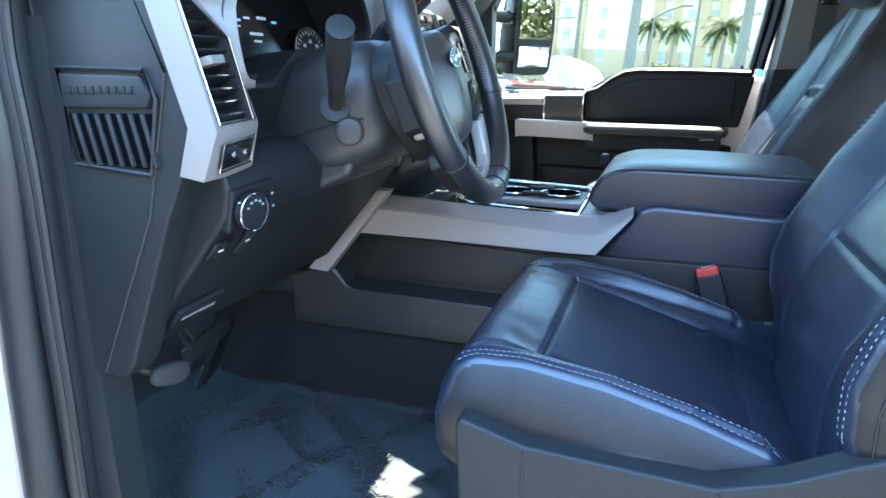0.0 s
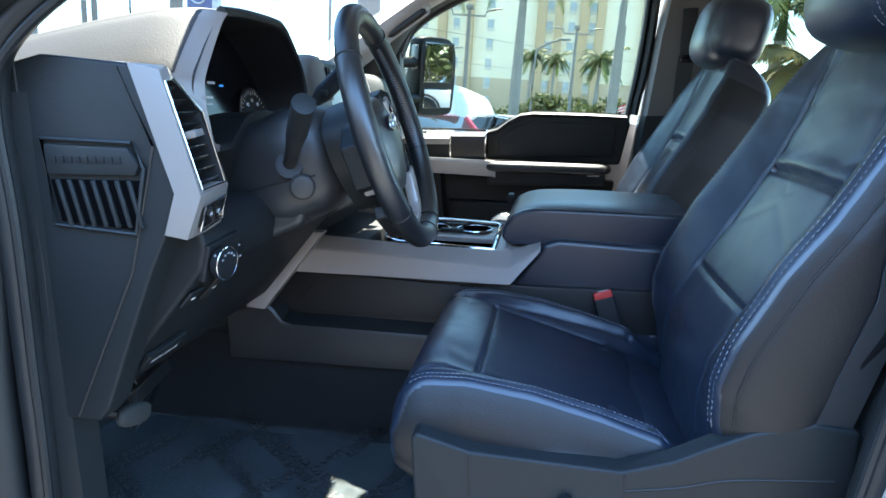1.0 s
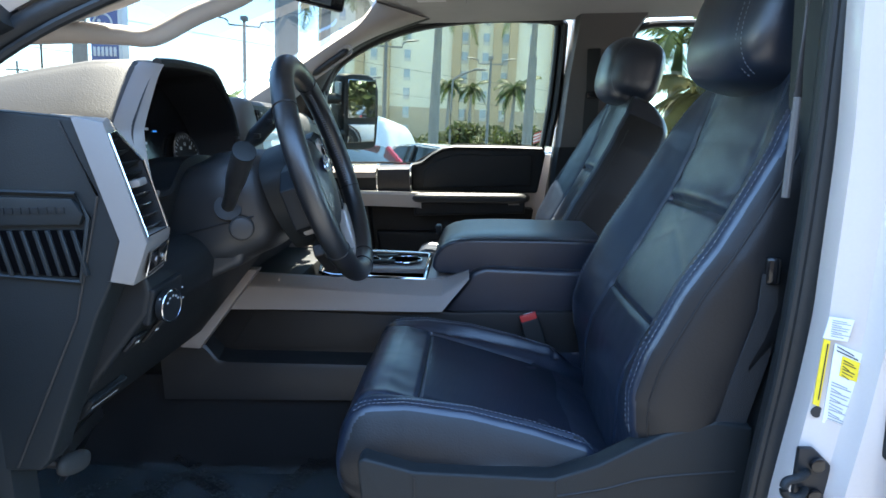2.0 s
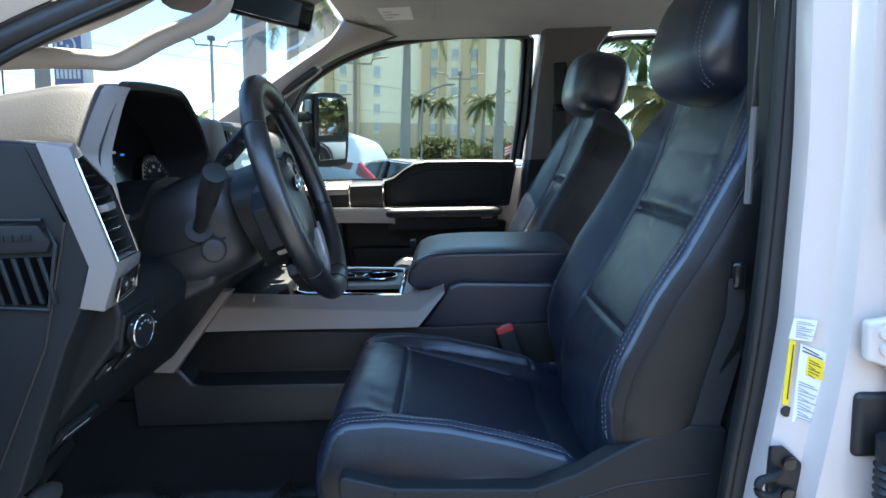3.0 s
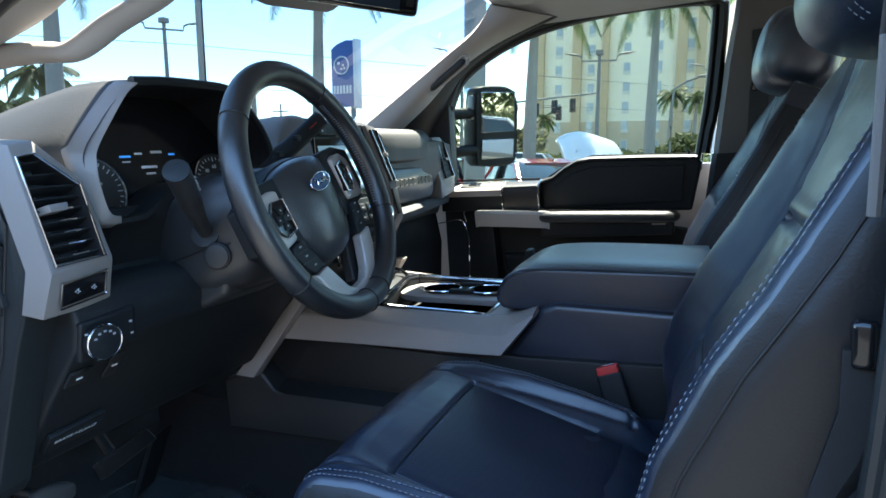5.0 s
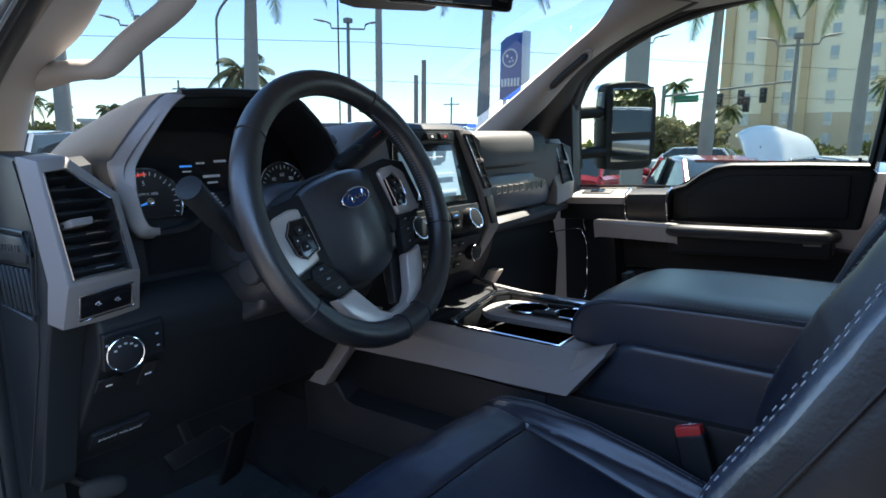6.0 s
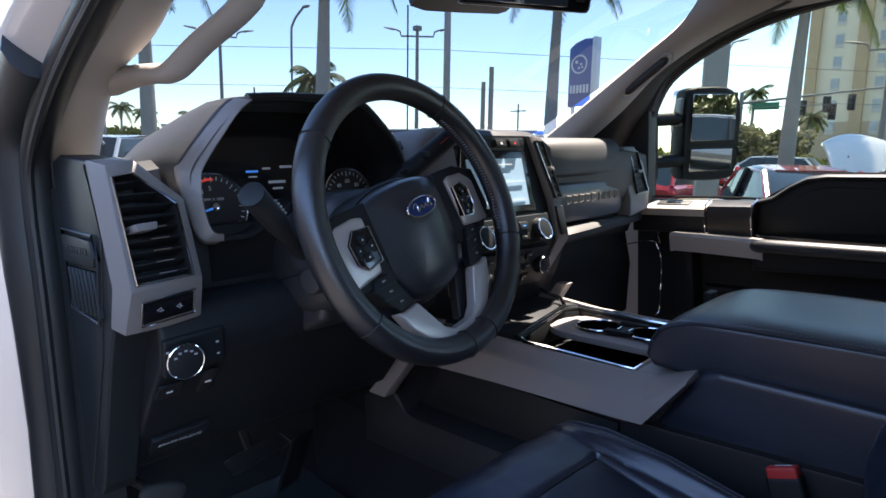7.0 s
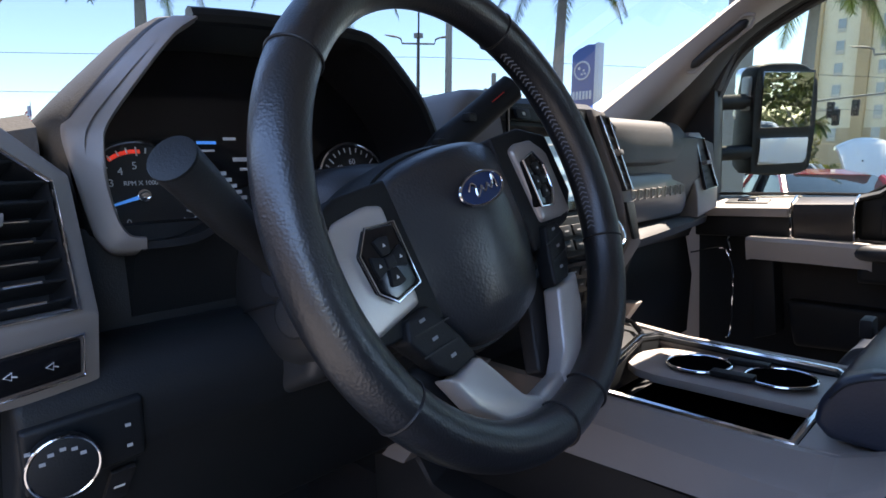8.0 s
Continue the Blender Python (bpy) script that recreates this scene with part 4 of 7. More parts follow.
NR = 120
rim = part("rim", tube([WM @ Vector((0.1752 * math.cos(i * math.tau / NR), 0.1752 * math.sin(i * math.tau / NR), 0)) for i in range(NR)], [rim_r(i * math.tau / NR) for i in range(NR)], 20, True, up=WN), RIM_LEATHER, wheel, "black grained leather rim")
for deg in (48, 132, -28, 208, 262, 278):
    a = radians(deg)
    c0, t0 = Vector((0.1752 * math.cos(a), 0.1752 * math.sin(a), 0)), Vector((-math.sin(a), math.cos(a), 0))
    e1 = Vector((math.cos(a), math.sin(a), 0))
    part("rim_seam", tube(onw([c0 + 0.0176 * (math.cos(b) * e1 + math.sin(b) * Vector((0, 0, 1))) for b in np.linspace(0, math.tau, 25)[:-1]]), 0.0012, 6, True, up=WM.to_3x3() @ t0), DARK_TRIM, rim, "sewn rim seam")
for a0, a1 in ((-25, 46), (134, 205)):
    st_ = []
    for k in range(int((a1 - a0) / 1.7)):
        a = radians(a0 + k * 1.7)
        for s in (-1, 1):
            e1 = Vector((math.cos(a), math.sin(a), 0))
            p = e1 * (0.1752 - 0.0172) + Vector((0, 0, 0.0035 * s))
            q = e1.copy()
            q.rotate(Euler((0, 0, radians(0.8))))
            st_.append(tube(onw([p - e1 * 0.0004, q * (0.1752 - 0.0178) + Vector((0, 0, 0))]), 0.0007, 5))
    part("stitching", plus(*st_), THREAD if a0 < 0 else DARK_TRIM, rim, "laced inner stitching")


def wplate(name, poly, z0, thick, material, parent, label="", bevel=0.003, tilt=(0, 0)):
    """A plate of the wheel from a flat outline; tilt raises it along u and v."""
    return part(name, prism(onw([(u, v, z0 + tilt[0] * u + tilt[1] * v) for u, v in poly]), -WN * thick, bevel, 3), material, parent, label)


def pad_loop(scale, z, sag=0.0):
    pts = [(0, 0.056), (0.045, 0.052), (0.074, 0.039), (0.085, 0.012), (0.085, -0.022), (0.068, -0.062), (0.046, -0.092), (0.0, -0.103), (-0.046, -0.092), (-0.068, -0.062), (-0.085, -0.022), (-0.085, 0.012), (-0.074, 0.039), (-0.045, 0.052)]
    return onw([(u * scale, -0.012 + (v + 0.012) * scale, z - sag * (u * u) * 30) for u, v, _ in [tuple(p) for p in spline([(u, v, 0) for u, v in pts], 5, True)]])


hub = part("airbag_cover", loft([pad_loop(0.97, -0.07), pad_loop(1.0, -0.034), pad_loop(0.97, -0.022), pad_loop(0.88, -0.010, 0.05), pad_loop(0.62, -0.001, 0.05), pad_loop(0.3, 0.003), pad_loop(0.02, 0.004)]), HUB_COVER, wheel, "black grained airbag cover", smooth=50)
part("hub_back", loft([pad_loop(1.06, -0.085), pad_loop(1.08, -0.050), pad_loop(1.03, -0.036)]), GREY_PLASTIC, wheel, "dark hub housing")
em = WM @ Matrix.Translation((0, 0.012, 0.0025))
ell = [(em @ Vector((0.0285 * math.cos(a), 0.0120 * math.sin(a), 0))) for a in np.linspace(0, math.tau, 41)[:-1]]
emblem = part("emblem", prism(ell, WN * 0.0025, 0), BLUE_OVAL, wheel, "blue oval emblem with a silver rim")
part("emblem_rim", tube([p + WN * 0.002 for p in ell], 0.0012, 6, True, up=WN), CHROME, emblem)
sc = [(-0.019, 0.001), (-0.014, 0.006), (-0.009, 0.003), (-0.011, -0.005), (-0.006, -0.002), (-0.002, 0.002), (0.001, -0.003), (0.006, 0.002), (0.009, -0.003), (0.013, 0.001), (0.016, 0.007), (0.018, -0.004)]
part("emblem_swirl", tube(spline([em @ Vector((u, v, 0.0032)) for u, v in sc], 4), 0.0009, 5), CHROME, emblem)
for s in (-1, 1):
    f = lambda pts: [(s * u, v) for u, v in (pts if s > 0 else pts[::-1])]
    wplate("spoke_arm", f([(0.070, 0.046), (0.120, 0.046), (0.162, 0.030), (0.166, -0.030), (0.140, -0.052), (0.070, -0.060)]), -0.018, 0.026, BLACK_PLASTIC, wheel, "black spoke arm")
    bez = wplate("spoke_bezel", f([(0.087, 0.030), (0.100, 0.034), (0.130, 0.032), (0.155, 0.016), (0.161, -0.026), (0.152, -0.048), (0.130, -0.046), (0.091, -0.040)]), -0.003, 0.020, SUNLIT_SILVER, wheel, "satin silver spoke bezel", 0.005, (-s * 0.10, 0))
    wplate("bezel_step", f([(0.128, 0.026), (0.150, 0.012), (0.155, -0.026), (0.148, -0.040), (0.128, -0.038)]), -0.0005, 0.008, SUNLIT_SILVER, bez, "", 0.003, (-s * 0.12, 0))
    padb = wplate("button_pad", f([(0.090, 0.017), (0.113, 0.020), (0.125, 0.006), (0.123, -0.020), (0.112, -0.030), (0.090, -0.026)]), 0.0010, 0.010, GLOSS_BLACK, bez, "black button pad", 0.002, (-s * 0.10, 0))
    zf = lambda u: -s * 0.10 * u
    edge_ = [(0.0895, 0.0175), (0.1133, 0.0205), (0.1255, 0.006), (0.1235, -0.0205), (0.1122, -0.0307), (0.0895, -0.0265)]
    part("pad_edge", tube(onw([(s * u, v, 0.0012 + zf(s * u)) for u, v in edge_]), 0.0010, 6, True, up=WN), CHROME, bez, "bright pad edge")
    for k in range(4):
        a0 = k * math.pi / 2
        wedge = [(0.0042, -0.0036), (0.0140, -0.0068), (0.0150, 0.0), (0.0140, 0.0068), (0.0042, 0.0036)]
        turned = [(s * 0.1065 + 0.92 * (u * math.cos(a0) - v * math.sin(a0)), -0.005 + 1.12 * (u * math.sin(a0) + v * math.cos(a0))) for u, v in wedge]
        btn = part("button", prism(onw([(u, v, 0.0032 + zf(u)) for u, v in turned]), -WN * 0.004, 0.0010, 2), BLACK_PLASTIC, bez, "small black button")
        cu, cv = s * 0.1065 + 0.0092 * math.cos(a0), -0.005 + 0.0110 * math.sin(a0)
        wplate("button_mark", [(cu - 0.0014, cv - 0.0010), (cu + 0.0014, cv - 0.0010), (cu, cv + 0.0014)], 0.0036 + zf(cu), 0.0003, WHITE_INK, bez, "", 0)
    wplate("button", [(s * 0.1065 - 0.0040, -0.0090), (s * 0.1065 + 0.0040, -0.0090), (s * 0.1065 + 0.0040, -0.0010), (s * 0.1065 - 0.0040, -0.0010)], 0.0046 + zf(s * 0.1065), 0.004, GREY_PLASTIC, bez, "small grey button", 0.0014)
    rock = wplate("rocker_pad", f([(0.088, -0.043), (0.110, -0.045), (0.116, -0.058), (0.103, -0.082), (0.092, -0.094), (0.064, -0.093), (0.070, -0.076)]), -0.006, 0.016, BLACK_PLASTIC, wheel, "black rocker switch pad", 0.003, (-s * 0.06, 0))
    for v in (-0.058, -0.0735):
        wplate("rocker_split", f([(0.076, v), (0.110, v + 0.002), (0.110, v + 0.0008), (0.076, v - 0.0012)]), -0.0054, 0.001, DARK_TRIM, rock, "", 0, (-s * 0.06, 0))
    for u, v in ((0.096, -0.051), (0.092, -0.066), (0.083, -0.083)):
        wplate("rocker_mark", f([(u, v), (u + 0.005, v), (u + 0.005, v + 0.0022), (u, v + 0.0022)]), -0.0053, 0.001, GREY_INK, rock, "", 0, (-s * 0.06, 0))
    wplate("lower_spoke", f([(0.064, -0.094), (0.092, -0.096), (0.101, -0.092), (0.088, -0.122), (0.060, -0.152), (0.036, -0.165), (0.016, -0.168), (0.018, -0.152), (0.036, -0.140)]), -0.008, 0.018, SUNLIT_SILVER, wheel, "satin silver lower spoke", 0.004)
    wplate("spoke_back", f([(0.050, -0.085), (0.110, -0.080), (0.120, -0.095), (0.085, -0.140), (0.040, -0.165), (0.020, -0.150)]), -0.030, 0.016, DARK_TRIM, wheel, "dark spoke back")
wplate("spoke_foot", [(-0.028, -0.151), (0.028, -0.151), (0.036, -0.170), (-0.036, -0.170)], -0.009, 0.016, SUNLIT_SILVER, wheel, "satin silver lower spoke", 0.003)
part("wheel_boss", loft([onw([(0.045 * math.cos(a), 0.045 * math.sin(a), z) for a in np.linspace(0, math.tau, 25)[:-1]]) for z in (-0.12, -0.07)]), DARK_TRIM, wheel)

# centre stack, leaning back towards its top
LEANS = [(1.33, 0.0), (1.42, 0.012), (1.50, 0.022), (1.575, -0.003), (1.65, -0.022), (1.72, -0.043), (1.76, -0.050)]


def back_lean(p):
    return Vector((p[0] + lerp(LEANS, p[2]), p[1], p[2]))


def tpart(name, bm, material, parent, label="", smooth=40):
    for v in bm.verts:
        v.co = back_lean(v.co)
    return part(name, bm, material, parent, label, smooth)


stack = tpart("dash_tower", loft([[(-0.470, y, 1.738 + d), (-0.459, y, 1.728 + d), (-0.462, y, 1.70), (-0.475, y, 1.57), (-0.480, y, 1.50), (-0.500, y, 1.42), (-0.53, y, 1.352), (-0.70, y, 1.34), (-0.70, y, 1.725 + d), (-0.52, y, 1.746 + d)] for y, d in ((1.090, -0.03), (1.11, -0.012), (1.16, 0.0), (1.43, 0.0), (1.475, -0.012), (1.495, -0.03))]), BLACK_PLASTIC, dash, "black grained centre stack", smooth=25)
SN = Vector((1, 0, 0.10)).normalized()
scr = tpart("screen_bezel", prism([(-0.4635, 1.170, 1.695), (-0.4635, 1.388, 1.695), (-0.4745, 1.395, 1.566), (-0.4745, 1.153, 1.566)], (0.006, 0, 0.0006), 0.003), GLOSS_BLACK, stack, "glossy black screen surround")
tpart("touch_screen", prism([(-0.4570, 1.190, 1.680), (-0.4570, 1.368, 1.680), (-0.4665, 1.372, 1.582), (-0.4665, 1.186, 1.582)], (0.0012, 0, 0), 0), SCREEN, scr, "lit pale blue touch screen")
for k, (z, y0, y1) in enumerate(((1.668, 1.20, 1.33), (1.650, 1.20, 1.26), (1.632, 1.28, 1.36), (1.612, 1.20, 1.30), (1.594, 1.20, 1.36))):
    x = -0.4550 - 0.097 * (1.680 - z)
    tpart("screen_bar", box((x, y0, z - 0.001), (x + 0.0012, y1, z + 0.001), 0), DIAL_INK, scr)
hz = tpart("switch_row", prism([(-0.456, 1.17, 1.722), (-0.456, 1.385, 1.722), (-0.460, 1.385, 1.702), (-0.460, 1.17, 1.702)], (0.006, 0, 0), 0.002), BLACK_PLASTIC, stack, "black switch row")
for y, c in ((1.21, GREY_PLASTIC), (1.30, GREY_PLASTIC), (1.345, GREY_PLASTIC)):
    b = tpart("row_button", box((-0.452, y - 0.016, 1.7045), (-0.445, y + 0.016, 1.7185), 0.002), c, hz, "grey stack button")
    tpart("button_mark", box((-0.4452, y - 0.003, 1.709), (-0.4446, y + 0.003, 1.7135), 0), RED if y == 1.345 else WHITE_INK, b)
ctl = tpart("audio_panel", prism([(-0.470, 1.155, 1.560), (-0.470, 1.420, 1.560), (-0.482, 1.42, 1.500), (-0.482, 1.155, 1.500)], (0.012, 0, 0.001), 0.004), GREY_PLASTIC, stack, "charcoal audio panel")
for y, z, r in ((1.375, 1.531, 0.022), (1.185, 1.531, 0.022)):
    kb = tpart("knob", disc((-0.466, y, z), SN, r, 0.022, 32, 0.003, r * 0.9), BLACK_PLASTIC, ctl, "black volume knob")
    tpart("knob_ring", tube([facing(Vector((-0.447, y, z)) + SN * 0.002, SN) @ Vector((r * 0.93 * math.cos(a), r * 0.93 * math.sin(a), 0)) for a in np.linspace(0, math.tau, 33)[:-1]], 0.0017, 6, True, up=SN), CHROME, kb, "chrome knob ring")
for k in range(4):
    for j in range(2):
        y, z = 1.225 + k * 0.033, 1.541 - j * 0.022
        b = tpart("panel_button", box((-0.466 - j * 0.004, y - 0.014, z - 0.008), (-0.458 - j * 0.004, y + 0.014, z + 0.008), 0.002), BLACK_PLASTIC, ctl, "black audio button")
        tpart("button_mark", box((-0.4581 - j * 0.004, y - 0.005, z - 0.001), (-0.4576 - j * 0.004, y + 0.005, z + 0.001), 0), NEEDLE if k == 3 and j == 0 else GREY_INK, b)
clm = tpart("climate_panel", prism([(-0.486, 1.155, 1.490), (-0.486, 1.42, 1.490), (-0.504, 1.42, 1.405), (-0.504, 1.155, 1.405)], (0.012, 0, 0.001), 0.004), BLACK_PLASTIC, stack, "black climate panel")
for y in (1.185, 1.390):
    kb = tpart("knob", disc((-0.482, y, 1.450), SN, 0.019, 0.020, 28, 0.003, 0.017), BLACK_PLASTIC, clm, "black temperature knob")
    tpart("knob_ring", tube([facing(Vector((-0.463, y, 1.450)), SN) @ Vector((0.0175 * math.cos(a), 0.0175 * math.sin(a), 0)) for a in np.linspace(0, math.tau, 33)[:-1]], 0.0015, 6, True, up=SN), CHROME, kb, "chrome knob ring")
for k in range(5):
    for j in range(3):
        y, z = 1.222 + k * 0.032, 1.476 - j * 0.024
        b = tpart("panel_button", box((-0.482 - j * 0.005, y - 0.013, z - 0.008), (-0.474 - j * 0.005, y + 0.013, z + 0.008), 0.002), GREY_PLASTIC if j == 1 else BLACK_PLASTIC, clm, "black climate button")
        tpart("button_mark", box((-0.4741 - j * 0.005, y - 0.004, z - 0.001), (-0.4736 - j * 0.005, y + 0.004, z + 0.001), 0), GREY_INK, b)
for side in (1, -1):
    f = (lambda y: y) if side > 0 else (lambda y: 2 * 1.294 - y)
    fr = [(-0.448, f(1.405), 1.728), (-0.450, f(1.452), 1.724), (-0.458, f(1.486), 1.580), (-0.474, f(1.496), 1.498), (-0.500, f(1.460), 1.420), (-0.494, f(1.425), 1.420), (-0.474, f(1.450), 1.500), (-0.458, f(1.448), 1.580)]
    pil = tpart("stack_trim", prism(fr, (-0.03, 0, 0), 0.003), SHADED_SILVER, stack, "satin silver stack edge")
    vq = [back_lean(p) for p in ((-0.4465, f(1.416), 1.716), (-0.4480, f(1.444), 1.713), (-0.4560, f(1.478), 1.590), (-0.4550, f(1.454), 1.590))]
    vent(pil, vq[0], vq[1], vq[2], vq[3], 0.004, 6)
    tpart("side_switch", prism([(-0.4590, f(1.450), 1.572), (-0.4600, f(1.480), 1.572), (-0.474, f(1.486), 1.508), (-0.470, f(1.458), 1.508)], (0.006, 0, 0), 0.002), GREY_PLASTIC, pil, "grey side switch")
cap = []
for y, z0, z1, d in ((1.046, 1.60, 1.672, 0.0), (1.056, 1.55, 1.700, 0.006), (1.075, 1.52, 1.724, 0.010), (1.100, 1.50, 1.739, 0.012), (1.130, 1.50, 1.742, 0.012), (1.146, 1.50, 1.742, 0.012)):
    cap.append([(-0.462 + d, y, z0), (-0.458 + d, y, (z0 + z1) / 2), (-0.450 + d, y, z1 - 0.012), (-0.456 + d, y, z1 - 0.004), (-0.470 + d, y, z1), (-0.56, y, z1 - 0.002), (-0.56, y, z0)])
tpart("mid_cap", loft(cap), SHADED_SILVER, dash, "satin silver vent shoulder", 50)

# passenger side of the dash
part("passenger_pad", loft([spline([(-0.80, y, 1.690), (-0.68, y, 1.726), (-0.60, y, 1.732), (-0.562 + c, y, 1.716), (-0.547 + c, y, 1.685), (-0.547 + c, y, 1.655), (-0.558 + c, y, 1.632), (-0.63, y, 1.624), (-0.80, y, 1.60)], 3, True) for y, c in ((1.490, 0.028), (1.51, 0.038), (1.62, 0.028), (1.76, 0.016), (1.90, 0.002), (1.935, -0.006), (1.955, -0.03))]), DASH_PAD, dash, "grained upper glove box pad", smooth=50)
sp = part("badge_panel", loft([[(-0.60, y, 1.620), (-0.556 + c, y, 1.616), (-0.549 + c, y, 1.610), (-0.546 + c, y, 1.580), (-0.549 + c, y, 1.535), (-0.556 + c, y, 1.520), (-0.60, y, 1.516)] for y, c in ((1.490, 0.030), (1.51, 0.038), (1.62, 0.028), (1.76, 0.016), (1.90, 0.002), (1.945, -0.012))]), BADGE_GREY, dash, "dark satin grey badge panel", smooth=50)
for k in range(9):
    y = 1.585 + k * 0.034 + (0.010 if k > 4 else 0)
    x = -0.545 + lerp([(1.51, 0.038), (1.62, 0.028), (1.76, 0.016), (1.90, 0.002)], y)
    dx = -0.0028
    part("badge_mark", tube([(x, y, 1.566), (x, y, 1.586), (x + dx, y + 0.024, 1.584), (x + dx, y + 0.022, 1.568)], 0.0012, 5, True, 1.2), SILVER, sp, "raised badge mark")
part("ledge", loft([[(-0.64, y, 1.512), (-0.545 + c, y, 1.509), (-0.532 + c, y, 1.500), (-0.537 + c, y, 1.484), (-0.64, y, 1.47)] for y, c in ((1.490, 0.055), (1.505, 0.066), (1.62, 0.050), (1.80, 0.020), (2.0, -0.012), (2.075, -0.026))]), DASH_PAD, dash, "padded ledge below the badge panel")
gbox = part("glove_box", loft([[(-0.625, y, 1.480), (-0.610, y, 1.462), (-0.592, y, 1.35), (-0.605, y, 1.20), (-0.65, y, 1.165), (-0.76, y, 1.25), (-0.74, y, 1.47)] for y in (1.500, 1.515, 2.03, 2.06)]), BLACK_PLASTIC, dash, "black glove box lid")
part("lid_line", tube(spline([(-0.5125, 1.86, 1.435), (-0.511, 2.040, 1.425), (-0.500, 2.055, 1.405), (-0.489, 2.058, 1.35), (-0.494, 2.058, 1.22), (-0.50, 2.045, 1.20)], 5), 0.0018, 6), CHROME, gbox, "bright lid edge line")


def on_pv(y, z):
    return Vector((-0.56 + 0.18 * (y - 1.96) - 0.1605 * (z - 1.704), y, z))


pvf = [on_pv(y, z) for y, z in ((1.962, 1.706), (2.008, 1.706), (2.040, 1.655), (2.046, 1.570), (2.030, 1.525), (1.945, 1.506), (1.957, 1.56), (1.948, 1.64))]
pv = part("vent_frame", prism(pvf, (-0.05, 0, 0), 0.004, 3), SHADED_SILVER, dash, "satin silver vent surround")
vent(pv, on_pv(1.976, 1.692), on_pv(2.008, 1.690), on_pv(2.035, 1.575), on_pv(1.985, 1.568), 0.006, 7)


# ---- passenger door ----
pdoor = thing("passenger_door", (-0.15, 2.15, 0.95), "closed black passenger door with silver grip and window", "car door")
part("upper_panel", xz([(-0.245, 1.535), (-0.205, 1.546), (-0.165, 1.575), (-0.125, 1.596), (-0.08, 1.602), (0.238, 1.590), (0.252, 1.575), (0.222, 1.43), (-0.245, 1.445)], 2.118, 2.16, 0.010, 3), GREY_PLASTIC, pdoor, "black upper door panel")
part("sill_cap", loft([[(x, 2.112, z - 0.004), (x, 2.110, z + 0.003), (x, 2.122, z + 0.009), (x, 2.168, z + 0.006), (x, 2.168, z - 0.012)] for x, z in ((-0.245, 1.536), (-0.205, 1.546), (-0.165, 1.575), (-0.125, 1.596), (-0.08, 1.602), (0.10, 1.597), (0.238, 1.590))]), GREY_PLASTIC, pdoor, "dark padded window sill")
part("recess", xz([(-0.20, 1.52), (-0.15, 1.555), (-0.08, 1.578), (0.20, 1.570), (0.195, 1.46), (-0.20, 1.455)], 2.110, 2.119, 0.004), GREY_PLASTIC, pdoor, "black leather door insert")
bar = spline([(-0.225, 2.072, 1.425), (-0.205, 2.035, 1.428), (-0.10, 2.022, 1.428), (0.08, 2.024, 1.424), (0.150, 2.035, 1.421), (0.168, 2.068, 1.420)], 6)
part("armrest", tube(bar, 0.024, 14, False, 0.75), SOFT_GREY, pdoor, "grey padded door armrest")
part("armrest_base", xz([(-0.23, 1.435), (0.17, 1.425), (0.172, 1.365), (-0.23, 1.36)], 2.035, 2.13, 0.012, 3), BLACK_PLASTIC, pdoor)
part("reflector", box((0.110, 2.030, 1.398), (0.150, 2.034, 1.403), 0.001), SILVER, pdoor)
part("grip", loft([[(x, 2.030, 1.450 + d), (x, 2.026, 1.440 + d), (x, 2.034, 1.396 + d), (x, 2.060, 1.394 + d), (x, 2.080, 1.448 + d)] for x, d in ((-0.452, 0.003), (-0.445, 0.006), (-0.33, 0.002), (-0.212, -0.004), (-0.202, -0.008))]), SUNLIT_SILVER, pdoor, "satin silver pull grip", smooth=30)
part("grip_post", xz([(-0.445, 1.40), (-0.40, 1.40), (-0.39, 1.22), (-0.445, 1.20)], 2.06, 2.15, 0.006), BLACK_PLASTIC, pdoor)
part("lower_panel", xz([(-0.60, 1.50), (-0.24, 1.44), (0.21, 1.37), (0.15, 0.98), (-0.60, 0.98)], 2.125, 2.18, 0.006), BLACK_PLASTIC, pdoor, "black lower door panel")
part("pocket_edge", xz([(-0.38, 1.30), (0.0, 1.29), (0.05, 1.20), (-0.36, 1.19)], 2.085, 2.13, 0.012, 3), BLACK_PLASTIC, pdoor)
plate = part("switch_plate", prism([(-0.585, 2.068, 1.522), (-0.372, 2.068, 1.520), (-0.365, 2.165, 1.545), (-0.59, 2.165, 1.545)], (0, 0, -0.022), 0.004, 3), PILLAR_TRIM, pdoor, "grey window switch plate")
part("switch_well", prism([(-0.525, 2.097, 1.5325), (-0.425, 2.097, 1.5315), (-0.425, 2.130, 1.5395), (-0.525, 2.130, 1.5405)], (0, 0, -0.003), 0.001), GREY_PLASTIC, plate)
part("window_switch", prism([(-0.497, 2.106, 1.538), (-0.470, 2.106, 1.538), (-0.470, 2.124, 1.543), (-0.497, 2.124, 1.543)], (0, 0, -0.006), 0.002), GLOSS_BLACK, plate, "black window switch")
part("switch_cap", prism([(-0.470, 2.106, 1.538), (-0.452, 2.106, 1.538), (-0.452, 2.124, 1.543), (-0.470, 2.124, 1.543)], (0, 0, -0.006), 0.002), CHROME, plate, "bright switch cap")
part("front_fascia", xz([(-0.59, 1.520), (-0.37, 1.518), (-0.37, 1.45), (-0.59, 1.45)], 2.074, 2.14, 0.006), BLACK_PLASTIC, pdoor)
